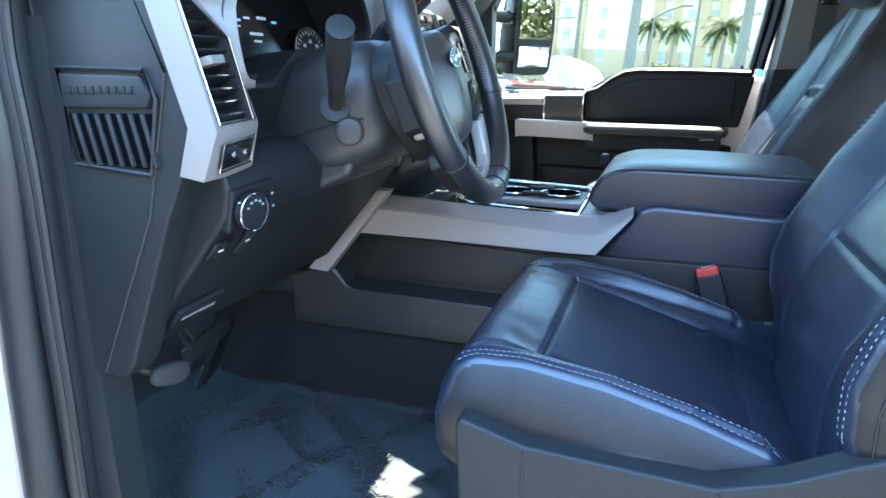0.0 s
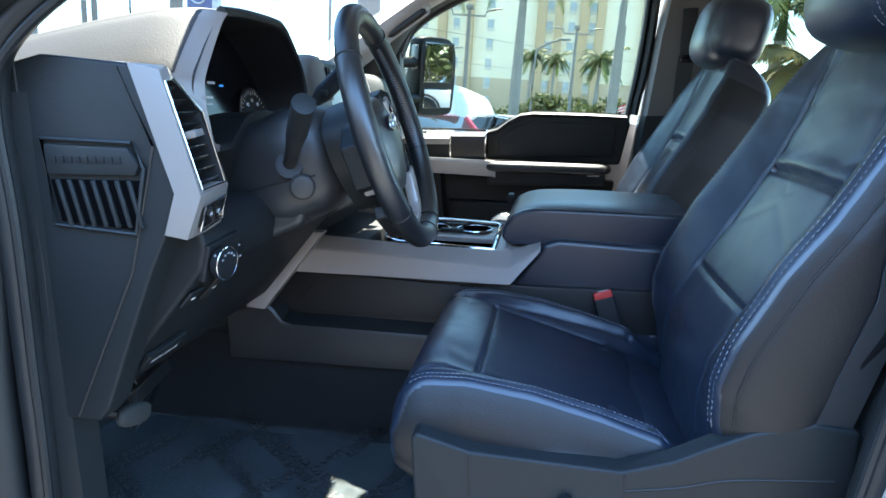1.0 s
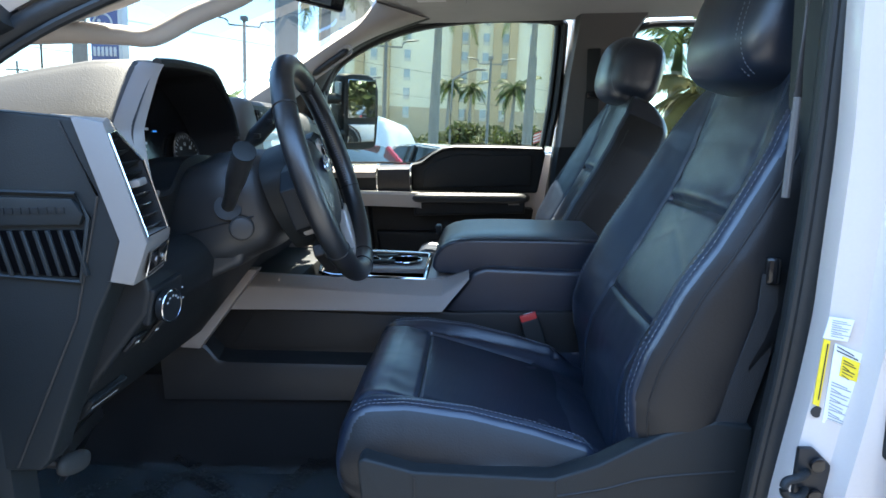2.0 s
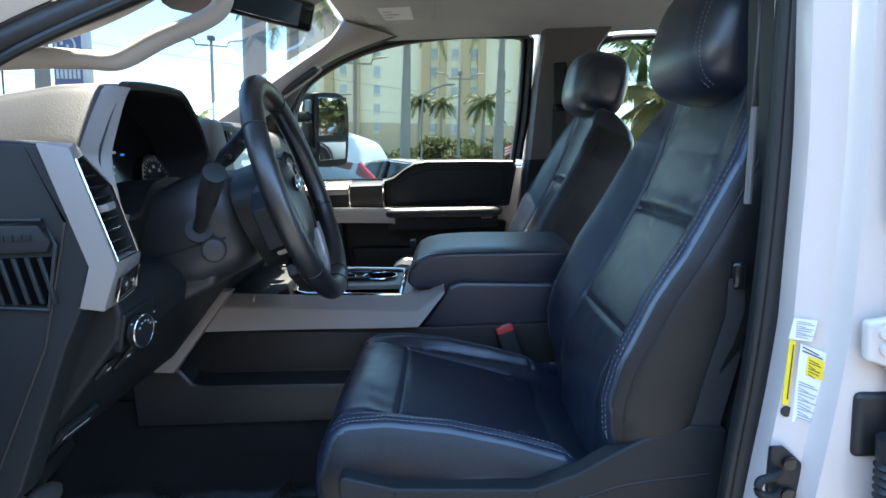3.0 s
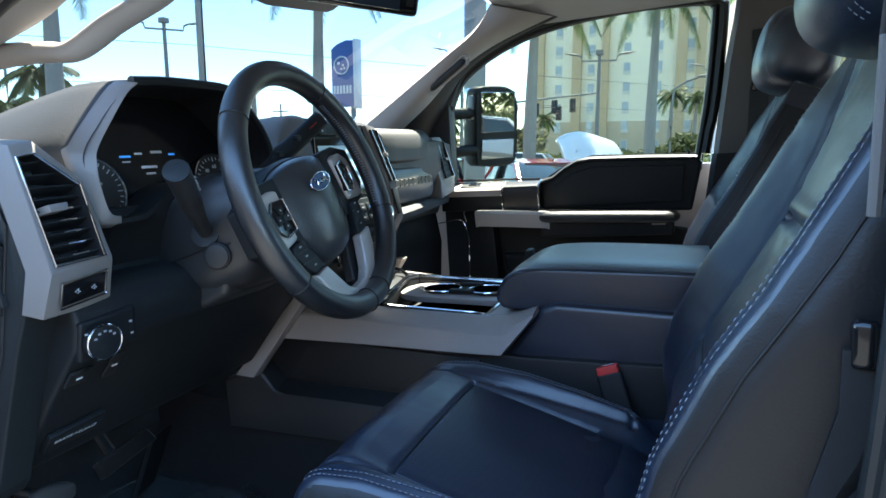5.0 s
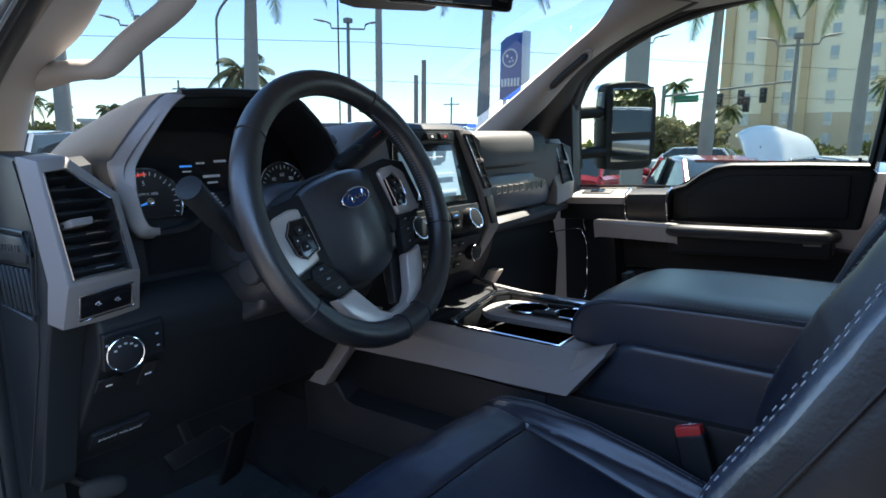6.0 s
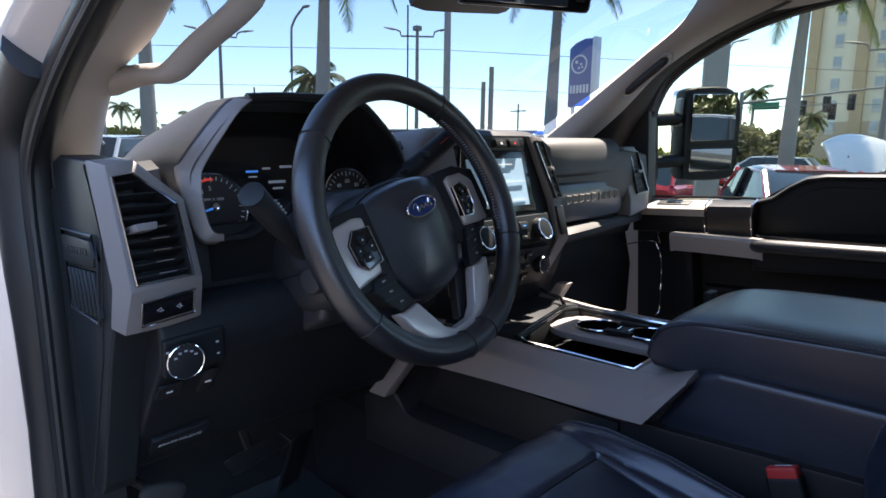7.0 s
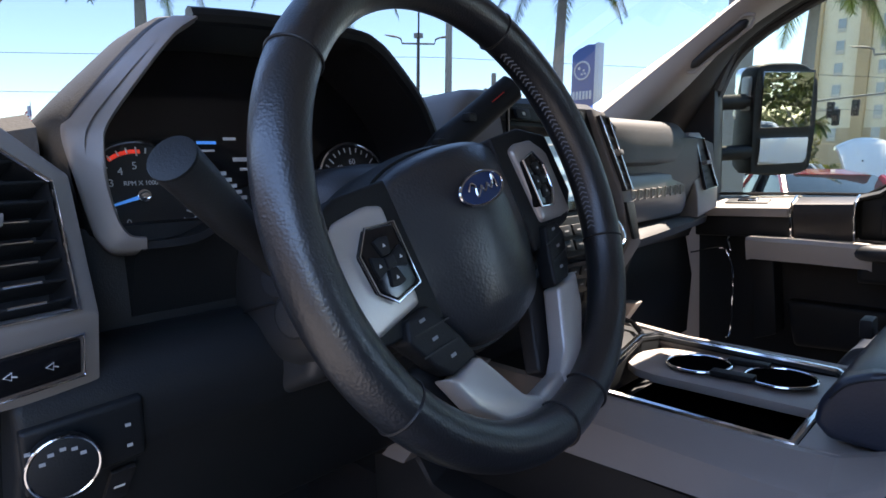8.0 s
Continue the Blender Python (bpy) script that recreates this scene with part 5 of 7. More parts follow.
wt = part("wood_trim", loft([[(x, 2.075, 1.447), (x, 2.064, 1.50), (x, 2.072, 1.528), (x, 2.110, 1.541), (x, 2.15, 1.541), (x, 2.15, 1.447)] for x in (-0.362, -0.30, -0.246)]), WOODTRIM, pdoor, "dark wood-grain trim with chrome edges")
for x in (-0.366, -0.242):
    part("chrome_edge", tube([(x, 2.071, 1.449), (x, 2.060, 1.50), (x, 2.069, 1.532), (x, 2.112, 1.546)], 0.0026, 6), CHROME, wt, "chrome trim edge")
part("door_pull", tube([(-0.505, 2.085, 1.455), (-0.507, 2.070, 1.442), (-0.500, 2.068, 1.415)], 0.003, 6), CHROME, pdoor, "small chrome hook")
part("lock_knob", tube([(0.214, 2.140, 1.588), (0.214, 2.140, 1.612)], [0.0035, 0.0042], 8), BLACK_PLASTIC, pdoor, "black lock knob")
WINDOW = [(-0.565, 1.555), (-0.558, 1.80), (-0.50, 1.900), (-0.356, 1.982), (-0.178, 2.030), (0.047, 2.048), (0.250, 2.040), (0.283, 2.028), (0.288, 2.000), (0.269, 1.786), (0.238, 1.585)]
glass = part("window_pane", xz([(-0.60, 1.50), (-0.60, 1.80), (-0.52, 1.91), (-0.37, 1.995), (-0.18, 2.045), (0.05, 2.06), (0.30, 2.045), (0.25, 1.55)], 2.150, 2.154, 0), TINTED, pdoor, "clear side window")
glass.visible_shadow = False
fr_ = spline([(x, 2.140, z) for x, z in WINDOW[1:]], 5)
part("window_seal", tube(fr_, 0.011, 8, False, 1.6, (0, 1, 0)), RUBBER, pdoor, "black window seal")
part("window_frame", tube([(x + 0.022 * (x > 0.2), y - 0.012, z + 0.016 * (x < 0.25)) for x, y, z in fr_], 0.014, 8, False, 1.8, (0, 1, 0)), DARK_TRIM, pdoor, "dark window frame")
part("belt_strip", tube([(x, 2.152, z) for x, z in ((-0.57, 1.552), (-0.36, 1.549), (-0.235, 1.545), (-0.165, 1.585), (-0.08, 1.612), (0.245, 1.600))], 0.004, 6), RUBBER, pdoor)
part("outer_skin", xz([(-0.70, 1.535), (-0.24, 1.530), (-0.12, 1.575), (0.30, 1.57), (0.27, 0.95), (-0.70, 0.95)], 2.19, 2.205, 0.004), TRUCK_WHITE, pdoor, "white painted door skin")
part("sail_panel", xz([(-0.86, 1.50), (-0.555, 1.50), (-0.552, 1.825), (-0.62, 1.80), (-0.86, 1.70)], 2.105, 2.165, 0.008), DARK_TRIM, pdoor, "black sail panel")

# tow mirror outside the passenger window
mirror = thing("tow_mirror", (-0.48, 2.36, 1.60), "black and chrome tow mirror on two arms", "door mirror")
MN = Vector((0.854, -0.52, -0.085)).normalized()
MM = facing((-0.470, 2.385, 1.742), MN)


def rbox(w, h, d, m, bev, seg=4):
    bm = box((-w / 2, -h / 2, -d), (w / 2, h / 2, 0), bev, seg)
    bm.transform(m)
    return bm


def mirror_outline(grow=0.0, z=0.0):
    pts = spline([(-0.102, -0.128, 0), (-0.106, 0.0, 0), (-0.104, 0.110, 0), (-0.092, 0.143, 0), (-0.02, 0.150, 0), (0.050, 0.146, 0), (0.088, 0.122, 0), (0.104, 0.082, 0), (0.106, -0.02, 0), (0.100, -0.115, 0), (0.082, -0.146, 0), (0.0, -0.152, 0), (-0.088, -0.146, 0)], 5, True)
    return [MM @ Vector((p.x * (1 + grow), p.y * (1 + grow), z)) for p in pts]


shell = part("shell", loft([mirror_outline(-0.35, -0.105), mirror_outline(-0.12, -0.085), mirror_outline(0.0, -0.045), mirror_outline(0.0, -0.004), mirror_outline(-0.03, 0.002)]), BLACK_PLASTIC, mirror, "black mirror shell", smooth=50)
part("chrome_cap", rbox(0.195, 0.15, 0.05, MM @ Matrix.Translation((0.0, 0.068, -0.045)), 0.022, 4), CHROME, mirror, "chrome mirror cap")
for w, h, v, nm in ((0.165, 0.148, 0.052, "main_mirror"), (0.160, 0.072, -0.085, "lower_mirror")):
    part("mirror_rim", rbox(w + 0.014, h + 0.012, 0.006, MM @ Matrix.Translation((0, v, 0.003)), 0.012 if v > 0 else 0.006, 3), DARK_TRIM, shell)
    part(nm, rbox(w, h, 0.003, MM @ Matrix.Translation((0, v, 0.0062)) @ Matrix.Rotation(radians(0.0 if v > 0 else 1.5), 4, "X"), 0.0014, 1), MIRROR, shell, "silvered mirror glass")
part("signal_lamp", rbox(0.022, 0.09, 0.03, MM @ Matrix.Translation((-0.105, 0.07, -0.01)), 0.006, 2), mat("clear_lamp", (0.5, 0.52, 0.53), 0.2), mirror, "clear side lamp")
for z in (1.790, 1.655):
    part("mirror_arm", tube([(-0.60, 2.20, z), (-0.54, 2.31, z + 0.004)], 0.019, 10, False, 1.1), BLACK_PLASTIC, mirror, "black telescoping arm")
part("mirror_mount", box((-0.66, 2.165, 1.60), (-0.575, 2.225, 1.83), 0.012, 3), BLACK_PLASTIC, mirror)

# ---- pillars, roof and glass ----
def strip(A, B, bulge, name, material, label, cat="pillar", thick=(0, 0.03, 0.02)):
    """A curved trim between two edge lines, bowed by bulge."""
    A, B = spline(A, 6), spline(B, 6)
    rows = []
    for a, b in zip(A, B):
        rows.append([a + (b - a) * u + Vector(bulge) * math.sin(u * math.pi) for u in np.linspace(0, 1, 11)] + [b + Vector(thick), a + Vector(thick)])
    return solo(name, loft(rows), material, label, cat, smooth=45)


PA = [Vector(p) for p in ((-0.86, 1.96, 1.728), (-0.658, 1.94, 1.843), (-0.488, 1.93, 1.944), (-0.386, 1.925, 2.006), (-0.325, 1.92, 2.075))]
PB = [Vector(p) for p in ((-0.66, 2.11, 1.66), (-0.575, 2.13, 1.79), (-0.505, 2.125, 1.905), (-0.36, 2.115, 1.990), (-0.16, 2.09, 2.050))]
PM = [a.lerp(b, u) + Vector((0.006, -0.02, -0.008)) for (a, b), u in zip(zip(PA, PB), (0.45, 0.55, 0.68, 0.8, 0.9))]
# Dark strip paints the shade where the pillar turns to the door.
strip(PM, PB, (0.008, -0.004, -0.004), "trim_pillar_shade", DARK_TRIM, "dark strip painting the shaded door side of the windscreen pillar", "pillar trim")
strip(PA, PM, (0.02, -0.022, -0.010), "pillar_front_passenger", PILLAR_TRIM, "grey windscreen pillar trim with a grab handle")
strip([(-0.86, 0.655, 1.690), (-0.70, 0.625, 1.760), (-0.57, 0.605, 1.808), (-0.44, 0.603, 1.834), (-0.33, 0.603, 1.888), (-0.20, 0.62, 1.985)],
      [(-0.74, 0.530, 1.665), (-0.62, 0.530, 1.735), (-0.50, 0.530, 1.786), (-0.41, 0.530, 1.816), (-0.318, 0.530, 1.850), (-0.14, 0.530, 1.935)],
      (0.010, 0.012, -0.004), "pillar_front_driver", PILLAR_TRIM, "grey windscreen pillar trim beside the wheel", thick=(0, -0.01, 0.03))
gh = thing("grab_handle", (-0.40, 0.60, 1.80), "grey moulded grab handle on the windscreen pillar", "grab handle", "pillar grab handles")
hp = spline([(-0.600, 0.600, 1.800), (-0.500, 0.600, 1.794), (-0.448, 0.602, 1.790), (-0.410, 0.607, 1.788), (-0.362, 0.622, 1.814), (-0.310, 0.638, 1.838), (-0.290, 0.645, 1.856), (-0.286, 0.648, 1.885), (-0.305, 0.648, 1.925)], 6)
part("loop", tube(hp, [lerp([(0, 0.020), (0.12, 0.013), (0.3, 0.0112), (0.85, 0.0112), (1, 0.018)], i / (len(hp) - 1)) for i in range(len(hp))], 16, False, 1.5, (0, 1, 0)), PILLAR_TRIM, gh)
part("loop_seam", tube([p + Vector((0, 0.0112, 0)) for p in hp], 0.0012, 5), GREY_PLASTIC, gh)
gh2 = thing("grab_handle", (-0.45, 1.90, 1.88), "grey moulded grab handle on the windscreen pillar", "grab handle", "pillar grab handles")
slot = [Vector(p) for p in ((-0.556, 1.966, 1.856), (-0.510, 1.958, 1.884), (-0.465, 1.954, 1.911), (-0.428, 1.952, 1.934))]
# The slot is not cut in: a dark bar paints its shade.
part("recess", tube(spline(slot, 6), [0.0135 * min(1, 0.35 + 6 * min(i, 18 - i) / 18) for i in range(19)], 14, False, 0.8), DARK_TRIM, gh2, "dark bar painting the shade of the hand slot")
up_ = Vector((-0.50, -0.10, 0.86))
rim_ = [p + up_ * 0.0145 for p in spline(slot, 6)] + [slot[3] + Vector((0.014, 0, 0.008))] + [p - up_ * 0.0145 for p in reversed(spline(slot, 6))] + [slot[0] - Vector((0.014, 0, 0.008))]
part("loop", tube(spline(rim_, 2, True), 0.0042, 8, True), PILLAR_TRIM, gh2, "moulded rim of the hand recess")


def roof_row(x, front):
    yz = [(0.56, 1.99), (0.60, 2.035), (0.70, 2.075), (0.95, 2.105), (1.308, 2.118), (1.67, 2.105), (1.92, 2.08), (2.04, 2.05), (2.10, 2.035)]
    lo = [(x - (0.035 * math.cos((y - 1.308) / 0.8 * 1.5) if front else 0), y, z) for y, z in yz]
    return lo + [(p[0], p[1], p[2] + 0.05) for p in lo[::-1]]


solo("ceiling", loft([roof_row(-0.310, True), roof_row(-0.28, True), roof_row(0.2, False), roof_row(0.9, False), roof_row(2.0, False)]), HEADLINER, "grey cloth headliner of the cab roof", "ceiling")
ws = loft([[(-1.34, y, 1.62), (-0.85 - 0.05 * math.cos((y - 1.308) / 0.7 * 1.5), y, 1.86), (-0.345 - 0.035 * math.cos((y - 1.308) / 0.8 * 1.5), y, 2.10)] for y in np.linspace(0.60, 2.15, 13)], False)
wsp = solo("window_1", ws, GLASS, "clear raked windscreen", "windscreen", smooth=80)
wsp.visible_shadow = False
# Added out of view: blocks sun from the rail, its gap lights the floor.
sun_mask = loft([[(-0.352 - 0.035 * math.cos((y - 1.308) / 0.8 * 1.5) - 0.505 * u, y, 2.096 - 0.24 * u - 0.003) for u in (-0.20, lerp([(1.30, 0.26), (1.36, 0.10), (1.375, -0.09), (1.448, -0.09), (1.460, 0.15), (1.60, 0.15), (1.66, 0.02)], y))] for y in np.linspace(0.75, 1.75, 81)], False)
solo("trim_sun_mask", sun_mask, DARK_TRIM, "unseen dark band under the windscreen top, cut to shape the sun", "windscreen band")
solo("wall_cowl", box((-1.40, 0.45, 1.30), (-1.32, 2.16, 1.63), 0.005), DARK_TRIM, "black cowl below the windscreen", "cowl")
# rear of the cab
solo("wall_rear", xz([(1.95, 0.9), (1.98, 2.1), (2.03, 2.1), (2.03, 0.9)], 0.55, 2.1, 0.004), GREY_PLASTIC, "charcoal rear wall of the cab", "wall")
pb = loft([[(x0, 2.075, z), (x0 + 0.012, 2.052, z), (x1 - 0.012, 2.055, z), (x1, 2.085, z), (x1, 2.17, z), (x0, 2.17, z)] for x0, x1, z in ((0.225, 0.47, 0.95), (0.255, 0.49, 1.40), (0.282, 0.51, 1.60), (0.312, 0.525, 1.85), (0.335, 0.545, 1.98), (0.345, 0.60, 2.055))])
lowp = loft([[(x0, 2.071, z), (x0 + 0.012, 2.046, z), (x1 - 0.012, 2.049, z), (x1, 2.081, z), (x1, 2.15, z), (x0, 2.15, z)] for x0, x1, z in ((0.221, 0.474, 0.95), (0.251, 0.494, 1.40), (0.278, 0.514, 1.60))])
solo("trim_pillar_foot", lowp, GREY_PLASTIC, "charcoal lower trim of the middle pillar", "pillar trim")
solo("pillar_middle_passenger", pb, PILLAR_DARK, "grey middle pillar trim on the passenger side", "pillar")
solo("door_2", xz([(0.50, 1.575), (1.5, 1.575), (1.5, 0.95), (0.47, 0.95)], 2.12, 2.18, 0.006), BLACK_PLASTIC, "closed black rear passenger door below its window", "car door")
rear_frame = spline([(0.515, 2.125, 1.59), (0.530, 2.125, 1.86), (0.545, 2.125, 1.97), (0.585, 2.125, 2.012), (0.75, 2.12, 2.018), (1.40, 2.12, 2.0)], 6)
solo("trim_rear_window", tube(rear_frame, 0.013, 8, False, 1.4, (0, 1, 0)), RUBBER, "black seal round the rear side window", "window seal")
rp = solo("window_2", xz([(0.50, 1.57), (0.52, 2.03), (1.45, 2.02), (1.45, 1.57)], 2.150, 2.154, 0), TINTED, "clear rear side window", "window")
rp.visible_shadow = False
pbelt = thing("passenger_belt", (0.40, 2.04, 1.4), "black passenger seat belt hanging on the pillar", "seat belt")
part("guide", rbox(0.045, 0.15, 0.02, facing((0.398, 2.030, 1.855), (-0.3, -1, 0)), 0.006, 3), BLACK_PLASTIC, pbelt, "black belt height adjuster")
part("loop", box((0.375, 2.020, 1.765), (0.425, 2.045, 1.79), 0.006), GLOSS_BLACK, pbelt)
part("webbing", prism([(0.372, 2.028, 1.78), (0.420, 2.028, 1.78), (0.395, 2.040, 1.20), (0.347, 2.040, 1.20)], (0, 0.002, 0), 0), WEBBING, pbelt, "black woven webbing")
# mirror and visors
rv = thing("rear_view_mirror", (-0.39, 1.26, 1.99), "black rear view mirror under its sensor housing", "rear view mirror")
RN = Vector((0.80, -0.52, -0.30)).normalized()
RM = facing((-0.382, 1.262, 1.984), RN, (0.0, 0.06, 1))
part("body", rbox(0.262, 0.070, 0.032, RM, 0.014, 4), GLOSS_BLACK, rv, "black mirror body")
part("glass", rbox(0.205, 0.052, 0.002, RM @ Matrix.Translation((-0.022, 0, 0.0018)), 0.0008, 1), MIRROR, rv, "silvered mirror glass")
part("side_button", rbox(0.018, 0.030, 0.002, RM @ Matrix.Translation((0.105, 0, 0.0018)), 0.0008, 1), GREY_PLASTIC, rv)
part("stem", tube([(-0.40, 1.262, 1.98), (-0.43, 1.275, 2.03), (-0.45, 1.28, 2.06)], 0.011, 10), BLACK_PLASTIC, rv)
part("sensor_housing", loft([[(-0.58, y, 1.955 + d), (-0.43, y, 2.03 + d), (-0.425, y, 2.07), (-0.44, y, 2.085), (-0.60, y, 2.03)] for y, d in ((1.15, 0.022), (1.19, 0.019), (1.30, 0.031), (1.42, 0.046), (1.45, 0.056))]), DARK_TRIM, rv, "black sensor housing")
vz = thing("sun_visor", (-0.12, 1.68, 2.06), "grey sun visor folded up with a white label", "sun visor")
vb_ = part("board", prism([(-0.262, 1.50, 2.078), (-0.235, 1.86, 2.066), (-0.055, 1.86, 2.062), (-0.030, 1.83, 2.062), (-0.030, 1.50, 2.078)], (0, 0, -0.018), 0.007, 3), HEADLINER, vz, "grey cloth visor board")
lab = part("label", prism([(-0.188, 1.640, 2.0525), (-0.178, 1.795, 2.048), (-0.092, 1.795, 2.048), (-0.095, 1.640, 2.0525)], (0, 0, -0.0012), 0), WHITE_INK, vb_, "white warning label")
for k in range(3):
    y = 1.675 + k * 0.035
    part("print_bar", box((-0.175, y, 2.0465 - 0.001 * k), (-0.150 + 0.02 * (k == 1), y + 0.004, 2.0475 - 0.001 * k), 0), GREY_INK, lab)

# ---- driver's door opening ----
def section(xy, dz, zs, name, material, label, cat):
    rows = [[(x + lerp(dz, z), y, z) for x, y in xy] for z in zs]
    return solo(name, loft(rows), material, label, cat, smooth=30)


LEAN = [(0.90, -0.062), (1.10, -0.046), (1.25, -0.028), (1.35, -0.012), (1.45, 0.0), (1.65, 0.006), (1.85, 0.0), (2.05, -0.02)]
ZS = list(np.linspace(0.90, 2.05, 28))
section([(0.372, 0.571), (0.374, 0.535), (0.366, 0.508), (0.366, 0.484), (0.384, 0.476), (0.398, 0.472), (0.404, 0.462), (0.408, 0.450), (0.440, 0.446), (0.540, 0.446), (0.540, 0.590)], LEAN, ZS, "pillar_middle_driver", TRUCK_WHITE, "white painted door pillar with data stickers", "pillar")
section([(0.385, 0.66), (0.380, 0.590), (0.384, 0.572), (0.54, 0.572), (0.54, 0.66)], LEAN, ZS, "trim_pillar_driver", GREY_PLASTIC, "charcoal inner pillar trim", "pillar trim")
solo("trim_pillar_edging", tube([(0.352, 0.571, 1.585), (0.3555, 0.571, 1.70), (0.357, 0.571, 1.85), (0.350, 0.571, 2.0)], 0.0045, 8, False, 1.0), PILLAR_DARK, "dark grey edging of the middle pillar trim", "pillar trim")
SEAL = [(-0.655, 0.512, 0.98), (-0.652, 0.512, 1.25), (-0.640, 0.512, 1.50), (-0.640, 0.512, 1.64), (-0.615, 0.513, 1.715), (-0.50, 0.516, 1.790), (-0.30, 0.520, 1.862), (-0.05, 0.530, 1.955), (0.15, 0.532, 2.0), (0.30, 0.532, 2.0), (0.368, 0.540, 1.93), (0.374, 0.540, 1.70), (0.362, 0.540, 1.45), (0.337, 0.540, 1.25), (0.305, 0.540, 1.02), (0.22, 0.53, 0.945), (-0.56, 0.515, 0.93)]
solo("trim_door_seal", tube(spline(SEAL, 7, True), 0.0150, 12, True, 1.3, (0, 1, 0)), RUBBER, "black rubber door seal round the opening", "door seal")
solo("trim_door_seal_lip", tube(spline([(x + (0.014 if x < -0.3 else -0.012 if x > 0.25 else 0), y - 0.012, z - (0.012 if z > 1.7 else 0)) for x, y, z in SEAL], 7, True), 0.0055, 8, True, 1.0, (0, 1, 0)), RUBBER, "thin rubber lip of the door seal", "door seal")
solo("trim_door_seal_outer", tube(spline([(-0.722, 0.500, 0.90), (-0.702, 0.502, 1.25), (-0.676, 0.503, 1.50), (-0.676, 0.503, 1.66), (-0.650, 0.502, 1.748), (-0.52, 0.502, 1.815)], 8), [lerp([(0, 0.030), (0.25, 0.026), (0.45, 0.034), (1, 0.036)], i / 40) for i in range(41)], 12, False, 1.0, (0, 1, 0)), RUBBER, "wide black rubber cover of the hinge pillar", "door seal")
section([(-0.600, 0.570), (-0.602, 0.528), (-0.632, 0.522), (-0.640, 0.545), (-0.64, 0.60)], [(0.9, -0.02), (1.25, -0.015), (1.7, 0.0)], list(np.linspace(0.90, 1.66, 8)), "trim_kick_panel", GREY_PLASTIC, "charcoal kick panel below the dash end", "trim panel")
part_y = [(-0.700, 0.530), (-0.704, 0.502), (-0.716, 0.486), (-0.78, 0.478), (-0.95, 0.470), (-0.95, 0.53)]
section(part_y, [(0.85, -0.055), (1.1, -0.03), (1.3, -0.012), (1.66, 0.0), (1.74, 0.01)], list(np.linspace(0.85, 1.74, 8)), "pillar_hinge", TRUCK_WHITE, "white painted hinge pillar of the door opening", "pillar")
strip([(-0.72, 0.512, 1.70), (-0.615, 0.505, 1.738), (-0.50, 0.505, 1.808), (-0.30, 0.510, 1.880), (-0.05, 0.520, 1.972), (0.15, 0.522, 2.018), (0.60, 0.522, 2.018)],
      [(-0.86, 0.470, 1.74), (-0.66, 0.462, 1.800), (-0.52, 0.470, 1.850), (-0.32, 0.490, 1.925), (-0.05, 0.510, 2.02), (0.15, 0.515, 2.06), (0.60, 0.515, 2.06)],
      (0.0, -0.012, 0.006), "pillar_outer_driver", TRUCK_WHITE, "white painted windscreen pillar and roof side", "pillar", (0, 0.05, 0.02))
solo("sill", box((-0.70, 0.46, 0.82), (0.36, 0.56, 0.925), 0.012, 3), BLACK_PLASTIC, "black door sill plate", "sill")
solo("trim_roof_skin", loft([[(x, y, 2.16 + 0.02 * math.cos((y - 1.3) / 0.8 * 1.4)) for y in np.linspace(0.52, 2.1, 9)] + [(x, y, 2.18 + 0.02 * math.cos((y - 1.3) / 0.8 * 1.4)) for y in np.linspace(2.1, 0.52, 9)] for x in (-0.345, 0.6, 2.05)]), TRUCK_WHITE, "white painted cab roof", "roof")
solo("trim_bonnet", loft([[(x, y, z + 0.02 * math.cos((y - 1.308) / 0.9 * 1.4)) for y in np.linspace(0.45, 2.16, 9)] + [(x, y, 0.9) for y in (2.16, 0.45)] for x, z in ((-1.42, 1.44), (-2.0, 1.40), (-2.6, 1.33), (-2.68, 1.2))]), TRUCK_WHITE, "white painted truck bonnet", "bonnet")
# driver's door, swung wide open on the hinge pillar
ddoor = thing("driver_door", (-0.80, 0.44, 0.95), "wide open white driver's door with a black inner panel", "car door")
DM = Matrix.Translation((-0.80, 0.44, 0.0)) @ Matrix.Rotation(radians(-72), 4, "Z")


def dbox(lo, hi, bev):
    b = box(lo, hi, bev)
    b.transform(DM)
    return b


part("skin", dbox((0.02, -0.16, 0.92), (1.10, -0.13, 1.60), 0.012), TRUCK_WHITE, ddoor, "white painted outer skin")
part("panel", dbox((0.04, -0.13, 0.94), (1.08, -0.03, 1.60), 0.02), BLACK_PLASTIC, ddoor, "black inner door panel")
part("armrest", dbox((0.30, -0.03, 1.36), (0.95, 0.035, 1.43), 0.02), BLACK_PLASTIC, ddoor, "padded armrest")
part("grip", dbox((0.12, -0.03, 1.38), (0.30, 0.02, 1.44), 0.012), SILVER, ddoor, "satin silver pull grip")
dfr = [DM @ Vector(p) for p in ((0.06, -0.09, 1.58), (0.30, -0.07, 1.80), (0.62, -0.05, 1.98), (1.02, -0.05, 2.0), (1.08, -0.07, 1.90), (1.07, -0.09, 1.58))]
part("window_frame", tube(spline(dfr, 4), 0.022, 8), RUBBER, ddoor, "black window frame")
# rear door, swung open
rdoor = thing("rear_door", (0.60, 0.40, 0.95), "opened white rear door seen on its leading edge", "car door")
part("edge", loft([[(0.452 + d, 0.425, z), (0.470 + d, 0.405, z), (0.66 + d, 0.30, z), (0.70 + d, 0.36, z), (0.56 + d, 0.45, z)] for z, d in ((0.95, -0.02), (1.25, -0.01), (1.45, 0.0), (1.62, 0.004), (1.64, 0.004))]), TRUCK_WHITE, rdoor, "white door edge")
